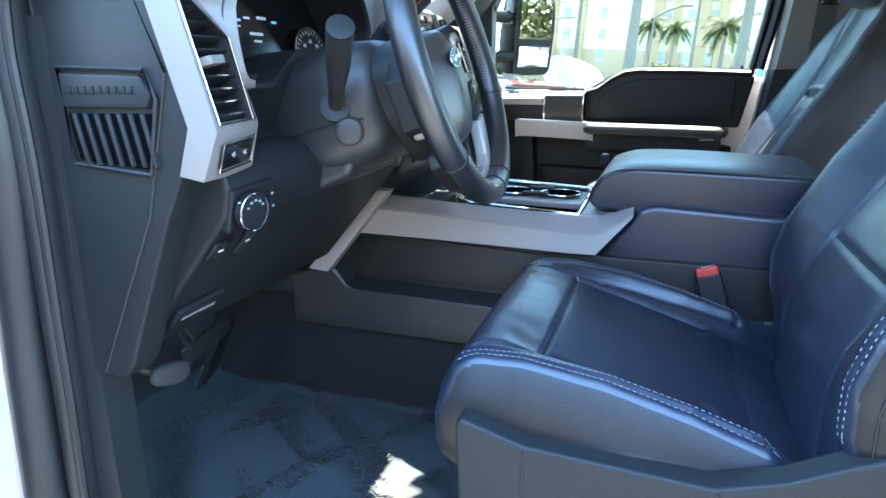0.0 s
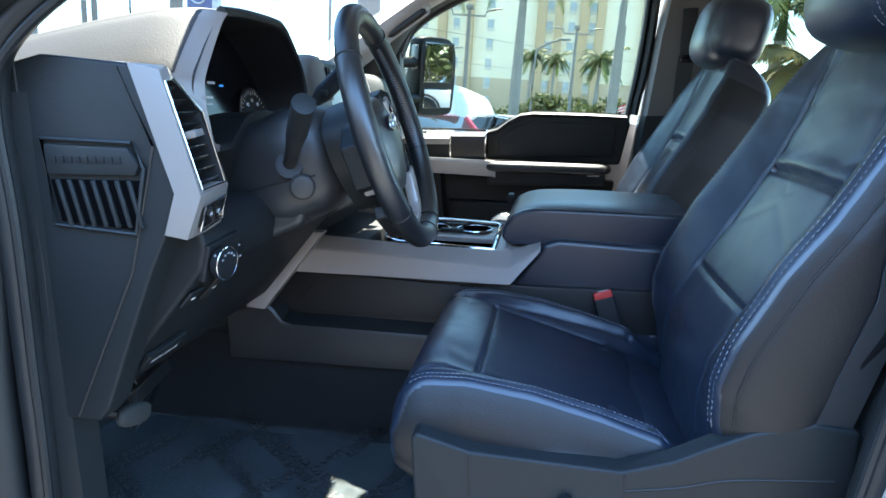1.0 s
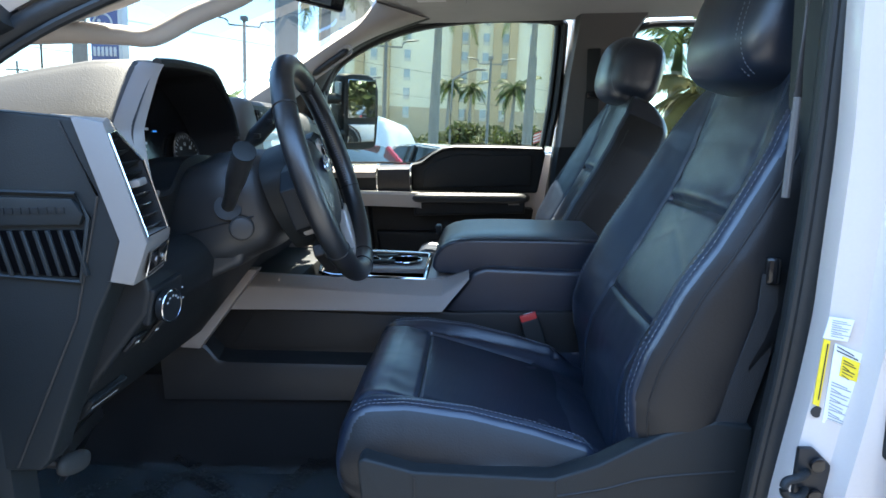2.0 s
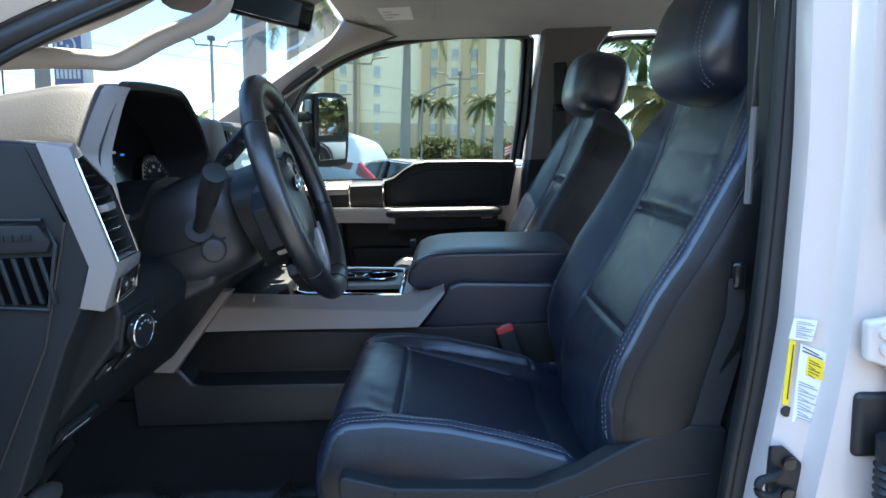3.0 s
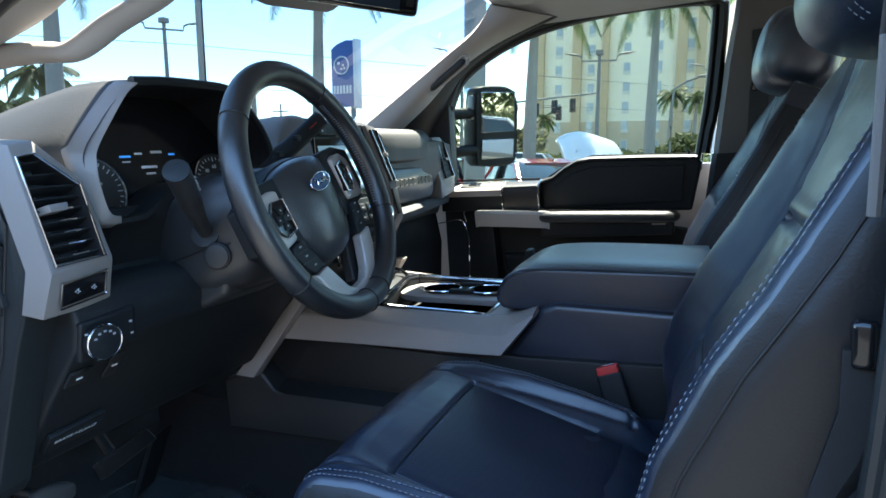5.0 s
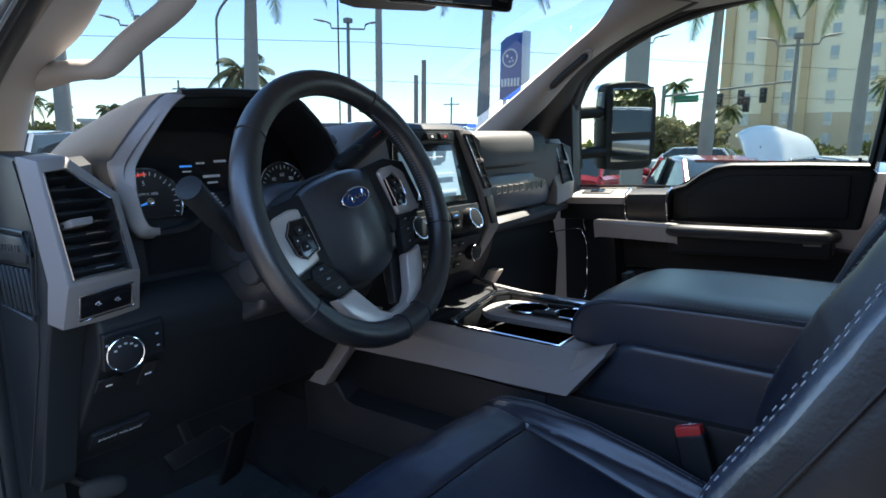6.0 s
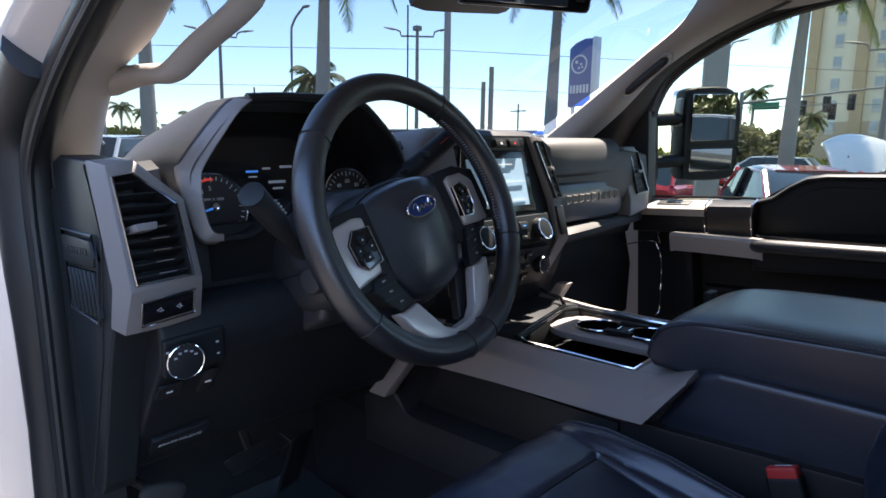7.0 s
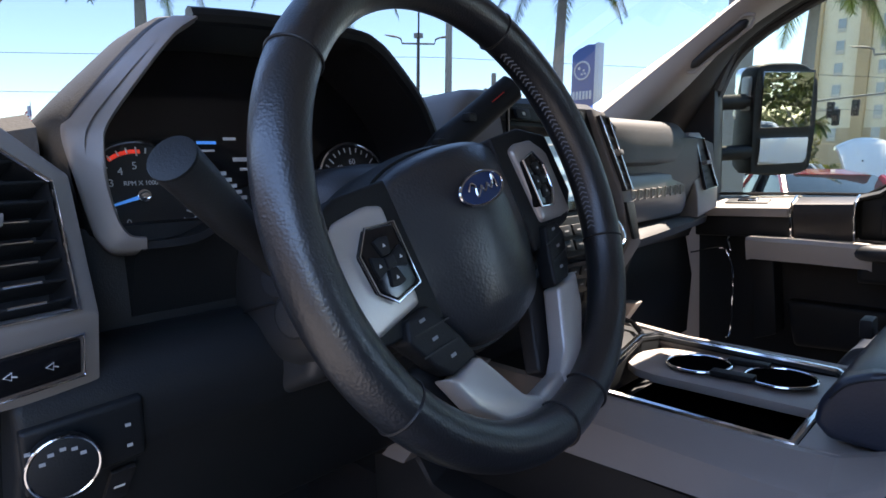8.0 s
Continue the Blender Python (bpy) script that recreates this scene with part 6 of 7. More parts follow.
part("window_frame", loft([[(0.432 + d, 0.436, z), (0.56 + d, 0.40, z), (0.60 + d, 0.44, z), (0.47 + d, 0.50, z)] for z, d in ((1.575, 0.0), (1.80, -0.01), (2.05, -0.02))]), RUBBER, rdoor, "dark window frame edge")
hin = part("hinge", prism([(0.412, 0.443, 1.475), (0.470, 0.436, 1.484), (0.476, 0.434, 1.436), (0.470, 0.435, 1.412), (0.446, 0.438, 1.400), (0.436, 0.440, 1.425), (0.414, 0.443, 1.432)], (0, -0.012, 0), 0.005, 3), TRUCK_WHITE, rdoor, "white painted hinge leaf")
for x, z in ((0.430, 1.463), (0.432, 1.446), (0.455, 1.446), (0.458, 1.470)):
    part("hinge_bolt", disc((x, 0.431, z), (0, -1, 0), 0.0075, 0.006, 12), TRUCK_WHITE, hin, "painted hinge bolt")
bt = part("wiring_boot", rbox(0.045, 0.075, 0.02, facing((0.437, 0.440, 1.355), (0, -1, 0)), 0.018, 4), RUBBER, rdoor, "black rubber wiring boot")
rows = []
for i in range(22):
    z = 1.352 - i * 0.0045
    rad = 0.0175 if i % 2 else 0.0135
    rad = 0.016 if i < 6 else rad
    rows.append([(0.440 + 0.004 * i / 22 + rad * math.cos(a), 0.418 + rad * math.sin(a), z) for a in np.linspace(0, math.tau, 17)[:-1]])
part("bellows", loft(rows), RUBBER, bt, "ribbed rubber bellows", smooth=30)
# striker
sk = thing("door_striker", (0.36, 0.478, 1.26), "black steel door striker on the white pillar", "door striker")
part("plate", prism([(0.342, 0.478, 1.318), (0.358, 0.478, 1.318), (0.378, 0.478, 1.298), (0.380, 0.478, 1.255), (0.365, 0.478, 1.238), (0.340, 0.478, 1.262)], (0, -0.008, 0), 0.003), DARK_TRIM, sk, "black striker plate")
part("wire", tube(spline([(0.352, 0.470, 1.290), (0.335, 0.452, 1.294), (0.318, 0.446, 1.292), (0.318, 0.445, 1.278), (0.335, 0.450, 1.272), (0.352, 0.470, 1.268)], 5), 0.0048, 10), BLACK_PLASTIC, sk, "black striker loop")
part("bolt", disc((0.362, 0.470, 1.300), (0, -1, 0), 0.0085, 0.006, 12), GLOSS_BLACK, sk)
part("bolt", disc((0.362, 0.470, 1.262), (0, -1, 0), 0.0085, 0.006, 12), GLOSS_BLACK, sk)
# stickers on the pillar
def on_jamb(x, z):
    return Vector((x, 0.4735 - (x - 0.384) * 0.30, z))


def sticker(name, x0, x1, z0, z1, material, label, slant=0.008):
    ob = thing(name, on_jamb((x0 + x1) / 2, z0), label, "sticker")
    part("sheet", prism([on_jamb(x0 + 0.0, z1), on_jamb(x1, z1 - slant), on_jamb(x1 - 0.004, z0 - slant), on_jamb(x0 - 0.004, z0)], (0, -0.0012, 0), 0), material, ob)
    return ob


def bars(ob, x0, x1, z0, z1, rows, ink, slant=0.008, lift=0.0018):
    for k in range(rows):
        u = (k + 0.3) / rows
        v = u + 0.30 / rows
        za, zb = z1 + (z0 - z1) * u, z1 + (z0 - z1) * v
        w = (x1 - x0) * (0.75 + 0.25 * math.sin(k * 2.3))
        part("print_bar", prism([on_jamb(x0, za) + Vector((0, -lift, 0)), on_jamb(x0 + w, za - slant) + Vector((0, -lift, 0)), on_jamb(x0 + w, zb - slant) + Vector((0, -lift, 0)), on_jamb(x0, zb) + Vector((0, -lift, 0))], (0, -0.0004, 0), 0), ink, ob)


s1 = sticker("small_sticker", 0.364, 0.386, 1.443, 1.467, WHITE_INK, "white pillar sticker with small print", 0.002)
bars(s1, 0.366, 0.384, 1.445, 1.465, 8, GREY_INK, 0.002)
s2 = sticker("yellow_sticker", 0.361, 0.367, 1.366, 1.442, YELLOW_INK, "narrow yellow pillar sticker with upright print", 0.002)
part("print_bar", prism([on_jamb(0.3640, 1.437) + Vector((0, -0.0018, 0)), on_jamb(0.3650, 1.437) + Vector((0, -0.0018, 0)), on_jamb(0.3618, 1.372) + Vector((0, -0.0018, 0)), on_jamb(0.3608, 1.372) + Vector((0, -0.0018, 0))], (0, -0.0004, 0), 0), BLACK_INK, s2)
s3 = sticker("tyre_sticker", 0.3715, 0.396, 1.346, 1.438, WHITE_INK, "white tyre data sticker with a yellow field", 0.009)
bars(s3, 0.373, 0.394, 1.428, 1.437, 2, BLACK_INK, 0.009)
ysl = part("yellow_field", prism([on_jamb(0.3785, 1.425) + Vector((0, -0.0018, 0)), on_jamb(0.3945, 1.419) + Vector((0, -0.0018, 0)), on_jamb(0.3935, 1.397) + Vector((0, -0.0018, 0)), on_jamb(0.3775, 1.402) + Vector((0, -0.0018, 0))], (0, -0.0004, 0), 0), YELLOW_INK, s3, "yellow field")
bars(s3, 0.3795, 0.392, 1.402, 1.422, 6, BLACK_INK, 0.005, 0.0024)
bars(s3, 0.3715, 0.391, 1.350, 1.396, 13, GREY_INK, 0.006)
s4 = thing("round_sticker", on_jamb(0.362, 1.357), "round dark pillar sticker", "sticker")
part("sheet", disc(on_jamb(0.362, 1.357) + Vector((0, 0.0005, 0)), (0, -1, 0), 0.0065, 0.0016, 20, 0), BLACK_INK, s4)
# driver's belt
dbelt = thing("driver_belt", (0.34, 0.585, 1.2), "black driver's seat belt running down from its guide", "seat belt")
part("guide", rbox(0.018, 0.036, 0.012, facing((0.352, 0.582, 1.492), (-0.25, -1, 0)), 0.007, 3), GLOSS_BLACK, dbelt, "black belt guide")
wb = [(0.352, 0.588, 1.488, 0.012), (0.355, 0.590, 1.44, 0.016), (0.342, 0.594, 1.37, 0.021), (0.322, 0.600, 1.28, 0.022), (0.300, 0.606, 1.18, 0.022), (0.285, 0.612, 1.05, 0.022)]
part("webbing", loft([[(x - w, y - 0.004, z), (x + w, y + 0.004, z), (x + w, y + 0.006, z), (x - w, y - 0.002, z)] for x, y, z, w in wb]), WEBBING, dbelt, "black woven webbing", smooth=60)

# ---- footwell ----
solo("floor", loft([[(x, y, z + 0.02 * max(0, abs(y - 0.87) - 0.25)) for y in np.linspace(0.52, 2.10, 20)] + [(x, y, 0.80) for y in (2.10, 0.52)] for x, z in ((-1.25, 1.16), (-1.05, 0.98), (-0.92, 0.895), (-0.5, 0.88), (0.3, 0.885), (2.0, 0.95))]), CARPET, "black carpeted cab floor", "floor")
solo("wall_firewall", prism([(-1.05, 0.52, 0.95), (-1.30, 0.52, 1.60), (-1.36, 0.52, 1.60), (-1.15, 0.52, 0.9)], (0, 1.58, 0), 0), CARPET, "dark carpeted firewall of the footwell", "wall")
mat_film = thing("floor_film", (-0.55, 0.80, 0.90), "clear printed protective film crumpled over a black floor mat", "floor film")
part("mat", loft([[(x, y, 0.905 + (0.02 if x < -0.85 else 0) + 0.15 * max(0, -0.9 - x)) for y in np.linspace(0.545, 1.085, 12)] + [(x, y, 0.893) for y in (1.085, 0.545)] for x in (-0.98, -0.9, -0.7, -0.4, -0.16)]), BLACK_PLASTIC, mat_film, "black rubber floor mat")
FILM = mat("clear_film", (0.20, 0.235, 0.245), 0.06, bump=0.6, scale=60, var=0.06, big=9)
fp = FILM.node_tree.nodes["Principled BSDF"]
fp.inputs["Transmission Weight"].default_value = 0.0
fp.inputs["Alpha"].default_value = 0.24


def film_z(x, y):
    base = 0.926 + 0.02 * max(0.0, -0.6 - x) + 0.17 * max(0, -0.9 - x)
    w = 0.008 * (1 - abs(noise.noise(Vector((x * 5 + y * 3, y * 4 - x * 2, 1.3))))) ** 9 + 0.005 * (1 - abs(noise.noise(Vector((x * 17 - y * 9, y * 15 + x * 8, 6.3))))) ** 8
    return base + w + 0.0012 * noise.noise(Vector((x * 31, y * 27, 4.0)))


part("film", loft([[(x, y, film_z(x, y)) for y in np.linspace(0.55, 1.08, 130)] for x in np.linspace(-0.97, -0.18, 170)], False), FILM, mat_film, "clear crumpled plastic film", smooth=70)
for k, (x, y, ang) in enumerate(((-0.42, 0.64, -20), (-0.54, 0.80, -20), (-0.66, 0.66, 55), (-0.70, 0.94, -20), (-0.44, 0.90, 55), (-0.76, 0.78, 55), (-0.58, 1.0, 55), (-0.84, 0.90, -20), (-0.34, 0.76, 55), (-0.40, 1.02, -20), (-0.52, 0.68, 55), (-0.60, 0.90, 55), (-0.84, 0.68, -20), (-0.30, 0.62, -20), (-0.28, 0.92, -20))):
    for line, du, dv in (("MUST REMOVE", 0, 0.013), ("REMOVE COVER", 0.06, -0.013)):
        m = Matrix.Translation((x, y, 0)) @ Matrix.Rotation(radians(ang + 90), 4, "Z") @ Matrix.Translation((du, dv, 0))
        letters = text_bm(line, 0.027, m, 0.0002)
        for v in letters.verts:
            v.co.z = film_z(v.co.x, v.co.y) + (0.0062 if v.co.z > 0 else 0.0050)
        part("lettering", letters, BLACK_INK, mat_film, "black film lettering")
pedals = thing("pedal_set", (-0.70, 0.80, 1.0), "black brake and accelerator pedals in the footwell", "pedals")
part("brake_pedal", prism([(-0.705, 0.765, 1.163), (-0.722, 0.885, 1.172), (-0.742, 0.925, 1.129), (-0.725, 0.791, 1.117)], (-0.022, 0, -0.012), 0.008, 3), SOFT_GREY, pedals, "black rubber brake pedal")
part("brake_arm", tube([(-0.77, 0.85, 1.11), (-0.86, 0.86, 1.20), (-0.88, 0.86, 1.35)], 0.010, 8), DARK_TRIM, pedals)
part("accelerator", prism([(-0.79, 0.955, 1.110), (-0.80, 1.015, 1.115), (-0.88, 1.015, 0.965), (-0.87, 0.955, 0.960)], (-0.02, 0, -0.01), 0.006), RUBBER, pedals, "black accelerator pedal")
pk = thing("parking_brake", (-0.60, 0.60, 1.18), "oval grey parking brake pedal at the side", "pedal")
part("pad", ball((-0.592, 0.612, 1.208), (0.010, 0.034, 0.016), 14, 2.6, Matrix.Rotation(radians(-16), 4, "X")), mat("worn_rubber", (0.022, 0.022, 0.021), 0.8, bump=0.4, scale=200), pk, "worn grey pedal pad")
part("arm", tube([(-0.60, 0.60, 1.212), (-0.66, 0.57, 1.235), (-0.75, 0.56, 1.33)], 0.007, 8), DARK_TRIM, pk)


# ---- outside ----
FLAT = Matrix.Identity(4)
ASPHALT = mat("aged_asphalt", (0.10, 0.094, 0.087), 0.92, bump=0.7, scale=45, var=0.25, big=0.4)
CONCRETE = mat("weathered_concrete", (0.36, 0.35, 0.32), 0.9, bump=0.5, scale=25, var=0.18, big=1.5)
TRUNK = mat("grey_palm_bark", (0.30, 0.285, 0.255), 0.9, bump=0.8, scale=18, var=0.22, big=1.2)
FROND = leaf_mat("palm_leaf", (0.075, 0.11, 0.028), var=0.4, scale=8, big=1.5)
DRY_FROND = leaf_mat("dry_palm_leaf", (0.20, 0.165, 0.05), var=0.3, scale=8, big=1.5)
LEAF = leaf_mat("shrub_leaf", (0.085, 0.105, 0.030), var=0.45, scale=5, big=1.0)
LEAF_Y = leaf_mat("yellow_green_leaf", (0.16, 0.17, 0.03), var=0.4, scale=5, big=1.0)
LEAF_O = leaf_mat("dusty_olive_leaf", (0.20, 0.19, 0.095), var=0.5, scale=5, big=1.0)
STUCCO = mat("cream_stucco", (0.88, 0.80, 0.62), 0.9, bump=0.3, scale=6, var=0.07, big=0.15)
STUCCO_B = mat("brown_stucco", (0.58, 0.43, 0.26), 0.9, bump=0.3, scale=6, var=0.08, big=0.15)
STUCCO_T = mat("tan_stucco", (0.58, 0.45, 0.30), 0.9, bump=0.3, scale=6, var=0.08, big=0.15)
FAR_GLASS = mat("blue_window_glass", (0.34, 0.40, 0.43), 0.15, spec=0.8)
CAR_GLASS = mat("dark_car_glass", (0.02, 0.03, 0.035), 0.06, spec=0.8)
POLE = mat("grey_pole_steel", (0.22, 0.22, 0.21), 0.6, bump=0.2, scale=20)
TYRE = mat("tyre_rubber", (0.02, 0.02, 0.02), 0.85, bump=0.4, scale=80)
WHITE_WALL = mat("white_wall", (0.62, 0.60, 0.56), 0.8, var=0.08, bump=0.2, scale=10)
BLUE_SIGN = mat("blue_sign_face", (0.02, 0.09, 0.33), 0.35, var=0.06)

solo("ground", box((-900, -900, -0.3), (900, 900, 0), 0), ASPHALT, "aged grey asphalt car lot reaching the horizon", "ground", place=FLAT)


# Unseen added wall: cuts low light and reflections from the open door side.
solo("wall_light_block", box((-10, -5.6, -0.1), (10, -5.2, 4.0), 0.02), mat("dark_block_wall", (0.060, 0.048, 0.042), 0.8, bump=0.4, scale=12, var=0.2, big=0.8), "unseen plain dark wall added on the driver's side to block low light", "wall", place=FLAT)


def at(az, d):
    """A place on the ground at an azimuth left of straight across, d metres off."""
    return 0.2 - d * math.sin(radians(az)), 0.1 + d * math.cos(radians(az))


def frond_mesh(bms, base, az, rise, length, droop, n=60, w=0.5):
    """One feather leaf: a bowed rib with two rows of narrow leaflets."""
    d = Vector((math.cos(az), math.sin(az), 0))
    pts = [base + d * (length * u * (1 - 0.15 * u * droop)) + Vector((0, 0, length * (rise * u - droop * u * u))) for u in np.linspace(0, 1, 12)]
    bms.append(tube(pts, [0.03 * (1 - 0.8 * u) for u in np.linspace(0, 1, 12)], 4))
    bm = bmesh.new()
    for k in range(n):
        u = 0.12 + 0.88 * k / n
        i = min(int(u * 11), 10)
        p = pts[i].lerp(pts[i + 1], u * 11 - i)
        t = (pts[i + 1] - pts[i]).normalized()
        side = t.cross(Vector((0, 0, 1))).normalized()
        ll = w * (math.sin(math.pi * min(1, u * 0.85 + 0.12)) ** 0.7) * random.uniform(0.85, 1.1)
        for s in (-1, 1):
            tip = p + (side * s * 0.75 + t * 0.55 + Vector((0, 0, -0.45 - 0.4 * random.random()))) * ll
            wd = t * 0.024
            v = [bm.verts.new(q) for q in (p - wd, p + wd, p.lerp(tip, 0.6) + wd * 0.9, tip)]
            bm.faces.new(v)
    bms.append(bm)


def palm(x, y, h, r, size, label, n=18, lean=(0, 0), leaf=None, seed=1):
    """A feather palm: ringed trunk, green shaft and a crown of drooping leaves."""
    random.seed(seed)
    ob = thing("palm_tree", (x, y, 0), label, "palm tree", "palms round the lot", FLAT)
    hs = np.linspace(-0.05, 1, 14)
    part("trunk", tube([(x + lean[0] * u * u, y + lean[1] * u * u, u * h) for u in hs], [r * (1.12 - 0.3 * u + 0.12 * math.sin(u * 5)) for u in hs], 14), TRUNK, ob, "ringed grey trunk")
    top = Vector((x + lean[0], y + lean[1], h))
    bms = [tube([top - Vector((0, 0, 0.1)), top + Vector((0, 0, size * 0.35))], [r * 0.8, r * 0.3], 10)]
    for k in range(n):
        az = k * 2.399 + random.uniform(-0.2, 0.2)
        tier = k / n
        frond_mesh(bms, top + Vector((0, 0, size * 0.25)), az, 0.95 - 1.0 * tier + random.uniform(-0.1, 0.1), size * random.uniform(0.85, 1.1), 0.62 + 0.45 * tier)
    part("crown", plus(*bms), leaf or FROND, ob, "crown of drooping feather leaves", smooth=0)
    return ob


def bush(x, y, z0, sx, sy, sz, n, label, leaf, leafsize=0.16, seed=3, name="shrub"):
    random.seed(seed)
    ob = thing(name, (x, y, 0), label, "shrub", "", FLAT)
    bm = bmesh.new()
    lobes = [(random.uniform(-0.8, 0.8), random.uniform(-0.8, 0.8), random.uniform(-0.3, 0.6), random.uniform(0.35, 0.6)) for _ in range(9)]
    for _ in range(n):
        lx, ly, lz, lr = random.choice(lobes)
        d = Vector((random.gauss(0, 1), random.gauss(0, 1), random.gauss(0, 1))).normalized() * lr * random.uniform(0.6, 1.05)
        c = Vector((x + (lx + d.x) * sx, y + (ly + d.y) * sy, max(0.05, z0 + (lz + d.z) * sz)))
        a = Vector((random.gauss(0, 1), random.gauss(0, 1), random.gauss(0, 1))).normalized()
        b = a.orthogonal().normalized()
        s = leafsize * random.uniform(0.6, 1.3)
        bm.faces.new([bm.verts.new(c + p) for p in (a * s, b * s * 0.5, -a * s, -b * s * 0.5)])
    part("foliage", bm, leaf, ob, "", 0)
    bms = [tube([(x + lx * sx * 0.3, y + ly * sy * 0.3, 0), (x + lx * sx, y + ly * sy, max(0.2, z0 + lz * sz))], 0.03, 5) for lx, ly, lz, lr in lobes]
    part("branches", plus(*bms), TRUNK, ob)
    return ob


def lamp_post(az, d, h, label, arms=2, facing_az=0.0, r=0.09):
    x, y = at(az, d)
    ob = thing("lamp_post", (x, y, 0), label, "lamp post", "lot lamp posts", FLAT)
    part("pole", tube([(x, y, -0.05), (x, y, h)], [r * 1.25, r * 0.8], 10), POLE, ob, "grey pole")
    part("base", disc((x, y, 0), (0, 0, 1), 0.3, 0.5, 16, 0.02), CONCRETE, ob)
    for s in ((-1, 1) if arms == 2 else (1,)):
        c, sn = math.cos(radians(az) + facing_az), math.sin(radians(az) + facing_az)
        p = lambda u, z: (x + s * u * c, y + s * u * sn, z)
        part("arm", tube([p(0, h - 0.25), p(0.75, h - 0.25), p(0.8, h - 0.05), p(0.95, h + 0.02)], 0.045, 6), POLE, ob)
        part("head", tube([p(0.9, h + 0.02), p(1.15, h + 0.06), p(1.55, h + 0.12)], [0.06, 0.13, 0.05], 8, False, 0.45), POLE, ob, "flat lamp head")
    part("sensor", box((x - 0.16, y - 0.16, h), (x + 0.16, y + 0.16, h + 0.22), 0.03), POLE, ob)
    return ob


# near concrete column and the lamp posts
cx, cy = -1.95, 6.25
colm = thing("concrete_column", (cx, cy, 0), "square weathered concrete column on the lot", "column", "", FLAT)
bm = box((-0.10, -0.10, -0.05), (0.10, 0.10, 6.5), 0.012)
bm.transform(Matrix.Translation((cx, cy, 0)) @ Matrix.Rotation(radians(28), 4, "Z"))
part("shaft", bm, CONCRETE, colm)
lamp_post(45.9, 30, 7.1, "grey twin-arm lamp post on the lot")
lamp_post(62.8, 32, 7.0, "grey twin-arm lamp post on the lot", 2)
lamp_post(20.7, 34, 7.0, "grey twin-arm lamp post on the lot")
lamp_post(8.6, 30, 6.0, "grey twin-arm lamp post on the lot")
lamp_post(-1.0, 40, 6.6, "grey twin-arm lamp post on the lot")
for az, d, h, r in ((57.0, 40, 9.6, 0.07), (2.4, 38, 5.6, 0.06)):
    x, y = at(az, d)
    ob = thing("street_lamp", (x, y, 0), "slim grey street lamp with a curved arm", "street lamp", "", FLAT)
    part("pole", tube(spline([(x, y, 0), (x, y, h * 0.8), (x + 0.25, y, h * 0.94), (x + 1.3, y, h + 0.15)], 6), r, 8), POLE, ob)
    part("head", ball((x + 1.6, y, h + 0.18), (0.38, 0.12, 0.08), 8), POLE, ob, "lamp head")
for az, d, h, r, nm, lb in ((43.15, 26, 9.0, 0.16, "utility_pole", "pale round concrete utility pole"), (39.8, 24, 4.2, 0.10, "wooden_post", "short wooden utility post"), (39.1, 24, 4.75, 0.11, "wooden_post", "short wooden utility post"), (-4.8, 30, 5.6, 0.14, "wooden_post", "tall weathered wooden post"), (72.0, 60, 6, 0.12, "utility_pole", "far concrete utility pole beside the road"), (60.3, 55, 6.5, 0.10, "utility_pole", "far concrete utility pole beside the road"), (36.9, 60, 6.0, 0.10, "utility_pole", "far concrete utility pole beside the road")):
    x, y = at(az, d)
    ob = thing(nm, (x, y, 0), lb, "pole", "", FLAT)
    part("pole", tube([(x, y, -0.1), (x, y, h)], [r, r * 0.8], 12), CONCRETE if nm == "utility_pole" else TRUNK, ob)
    if d > 50:
        part("crossarm", box((x - 0.9, y - 0.05, h - 0.7), (x + 0.9, y + 0.05, h - 0.6), 0), TRUNK, ob)
# overhead lines
for h, sag, r in ((7.85, 0.5, 0.016), (5.55, 0.4, 0.014)):
    px, py = at(50, 40)
    d = Vector((-math.sin(radians(140)), math.cos(radians(140)), 0))
    pts = [Vector((px, py, h - sag * math.sin((u * 3) % 1 * math.pi))) + d * (u - 0.35) * 240 for u in np.linspace(0, 1, 61)]
    ob = thing("overhead_line", (px, py, h), "thin black overhead power line", "power line", "overhead lines", FLAT)
    part("wire", tube(pts, r, 5), DARK_TRIM, ob)
ant = thing("whip_antenna", (-1.62, 2.0, 1.38), "thin black whip antenna on the bonnet", "antenna")
part("rod", tube([(-1.60, 2.05, 1.42), (-1.50, 2.02, 2.30)], 0.0035, 6), DARK_TRIM, ant)

# palms
for az, d, h, r, size, lean, sd in ((68.3, 18, 6.5, 0.17, 2.2, (0.1, 0), 11), (54.0, 16, 6.4, 0.17, 2.2, (0.1, 0.1), 12), (33.6, 18, 6.6, 0.16, 2.2, (0.15, 0.0), 13), (14.5, 18.2, 5.9, 0.165, 2.0, (0.10, 0.1), 14), (4.1, 26, 7.3, 0.19, 2.6, (0.05, 0), 15), (-4.5, 30, 8.2, 0.18, 2.4, (0.1, 0), 16)):
    x, y = at(az, d)
    palm(x, y, h, r, size, "tall smooth-trunked palm on the lot edge", 17, lean, None, sd)
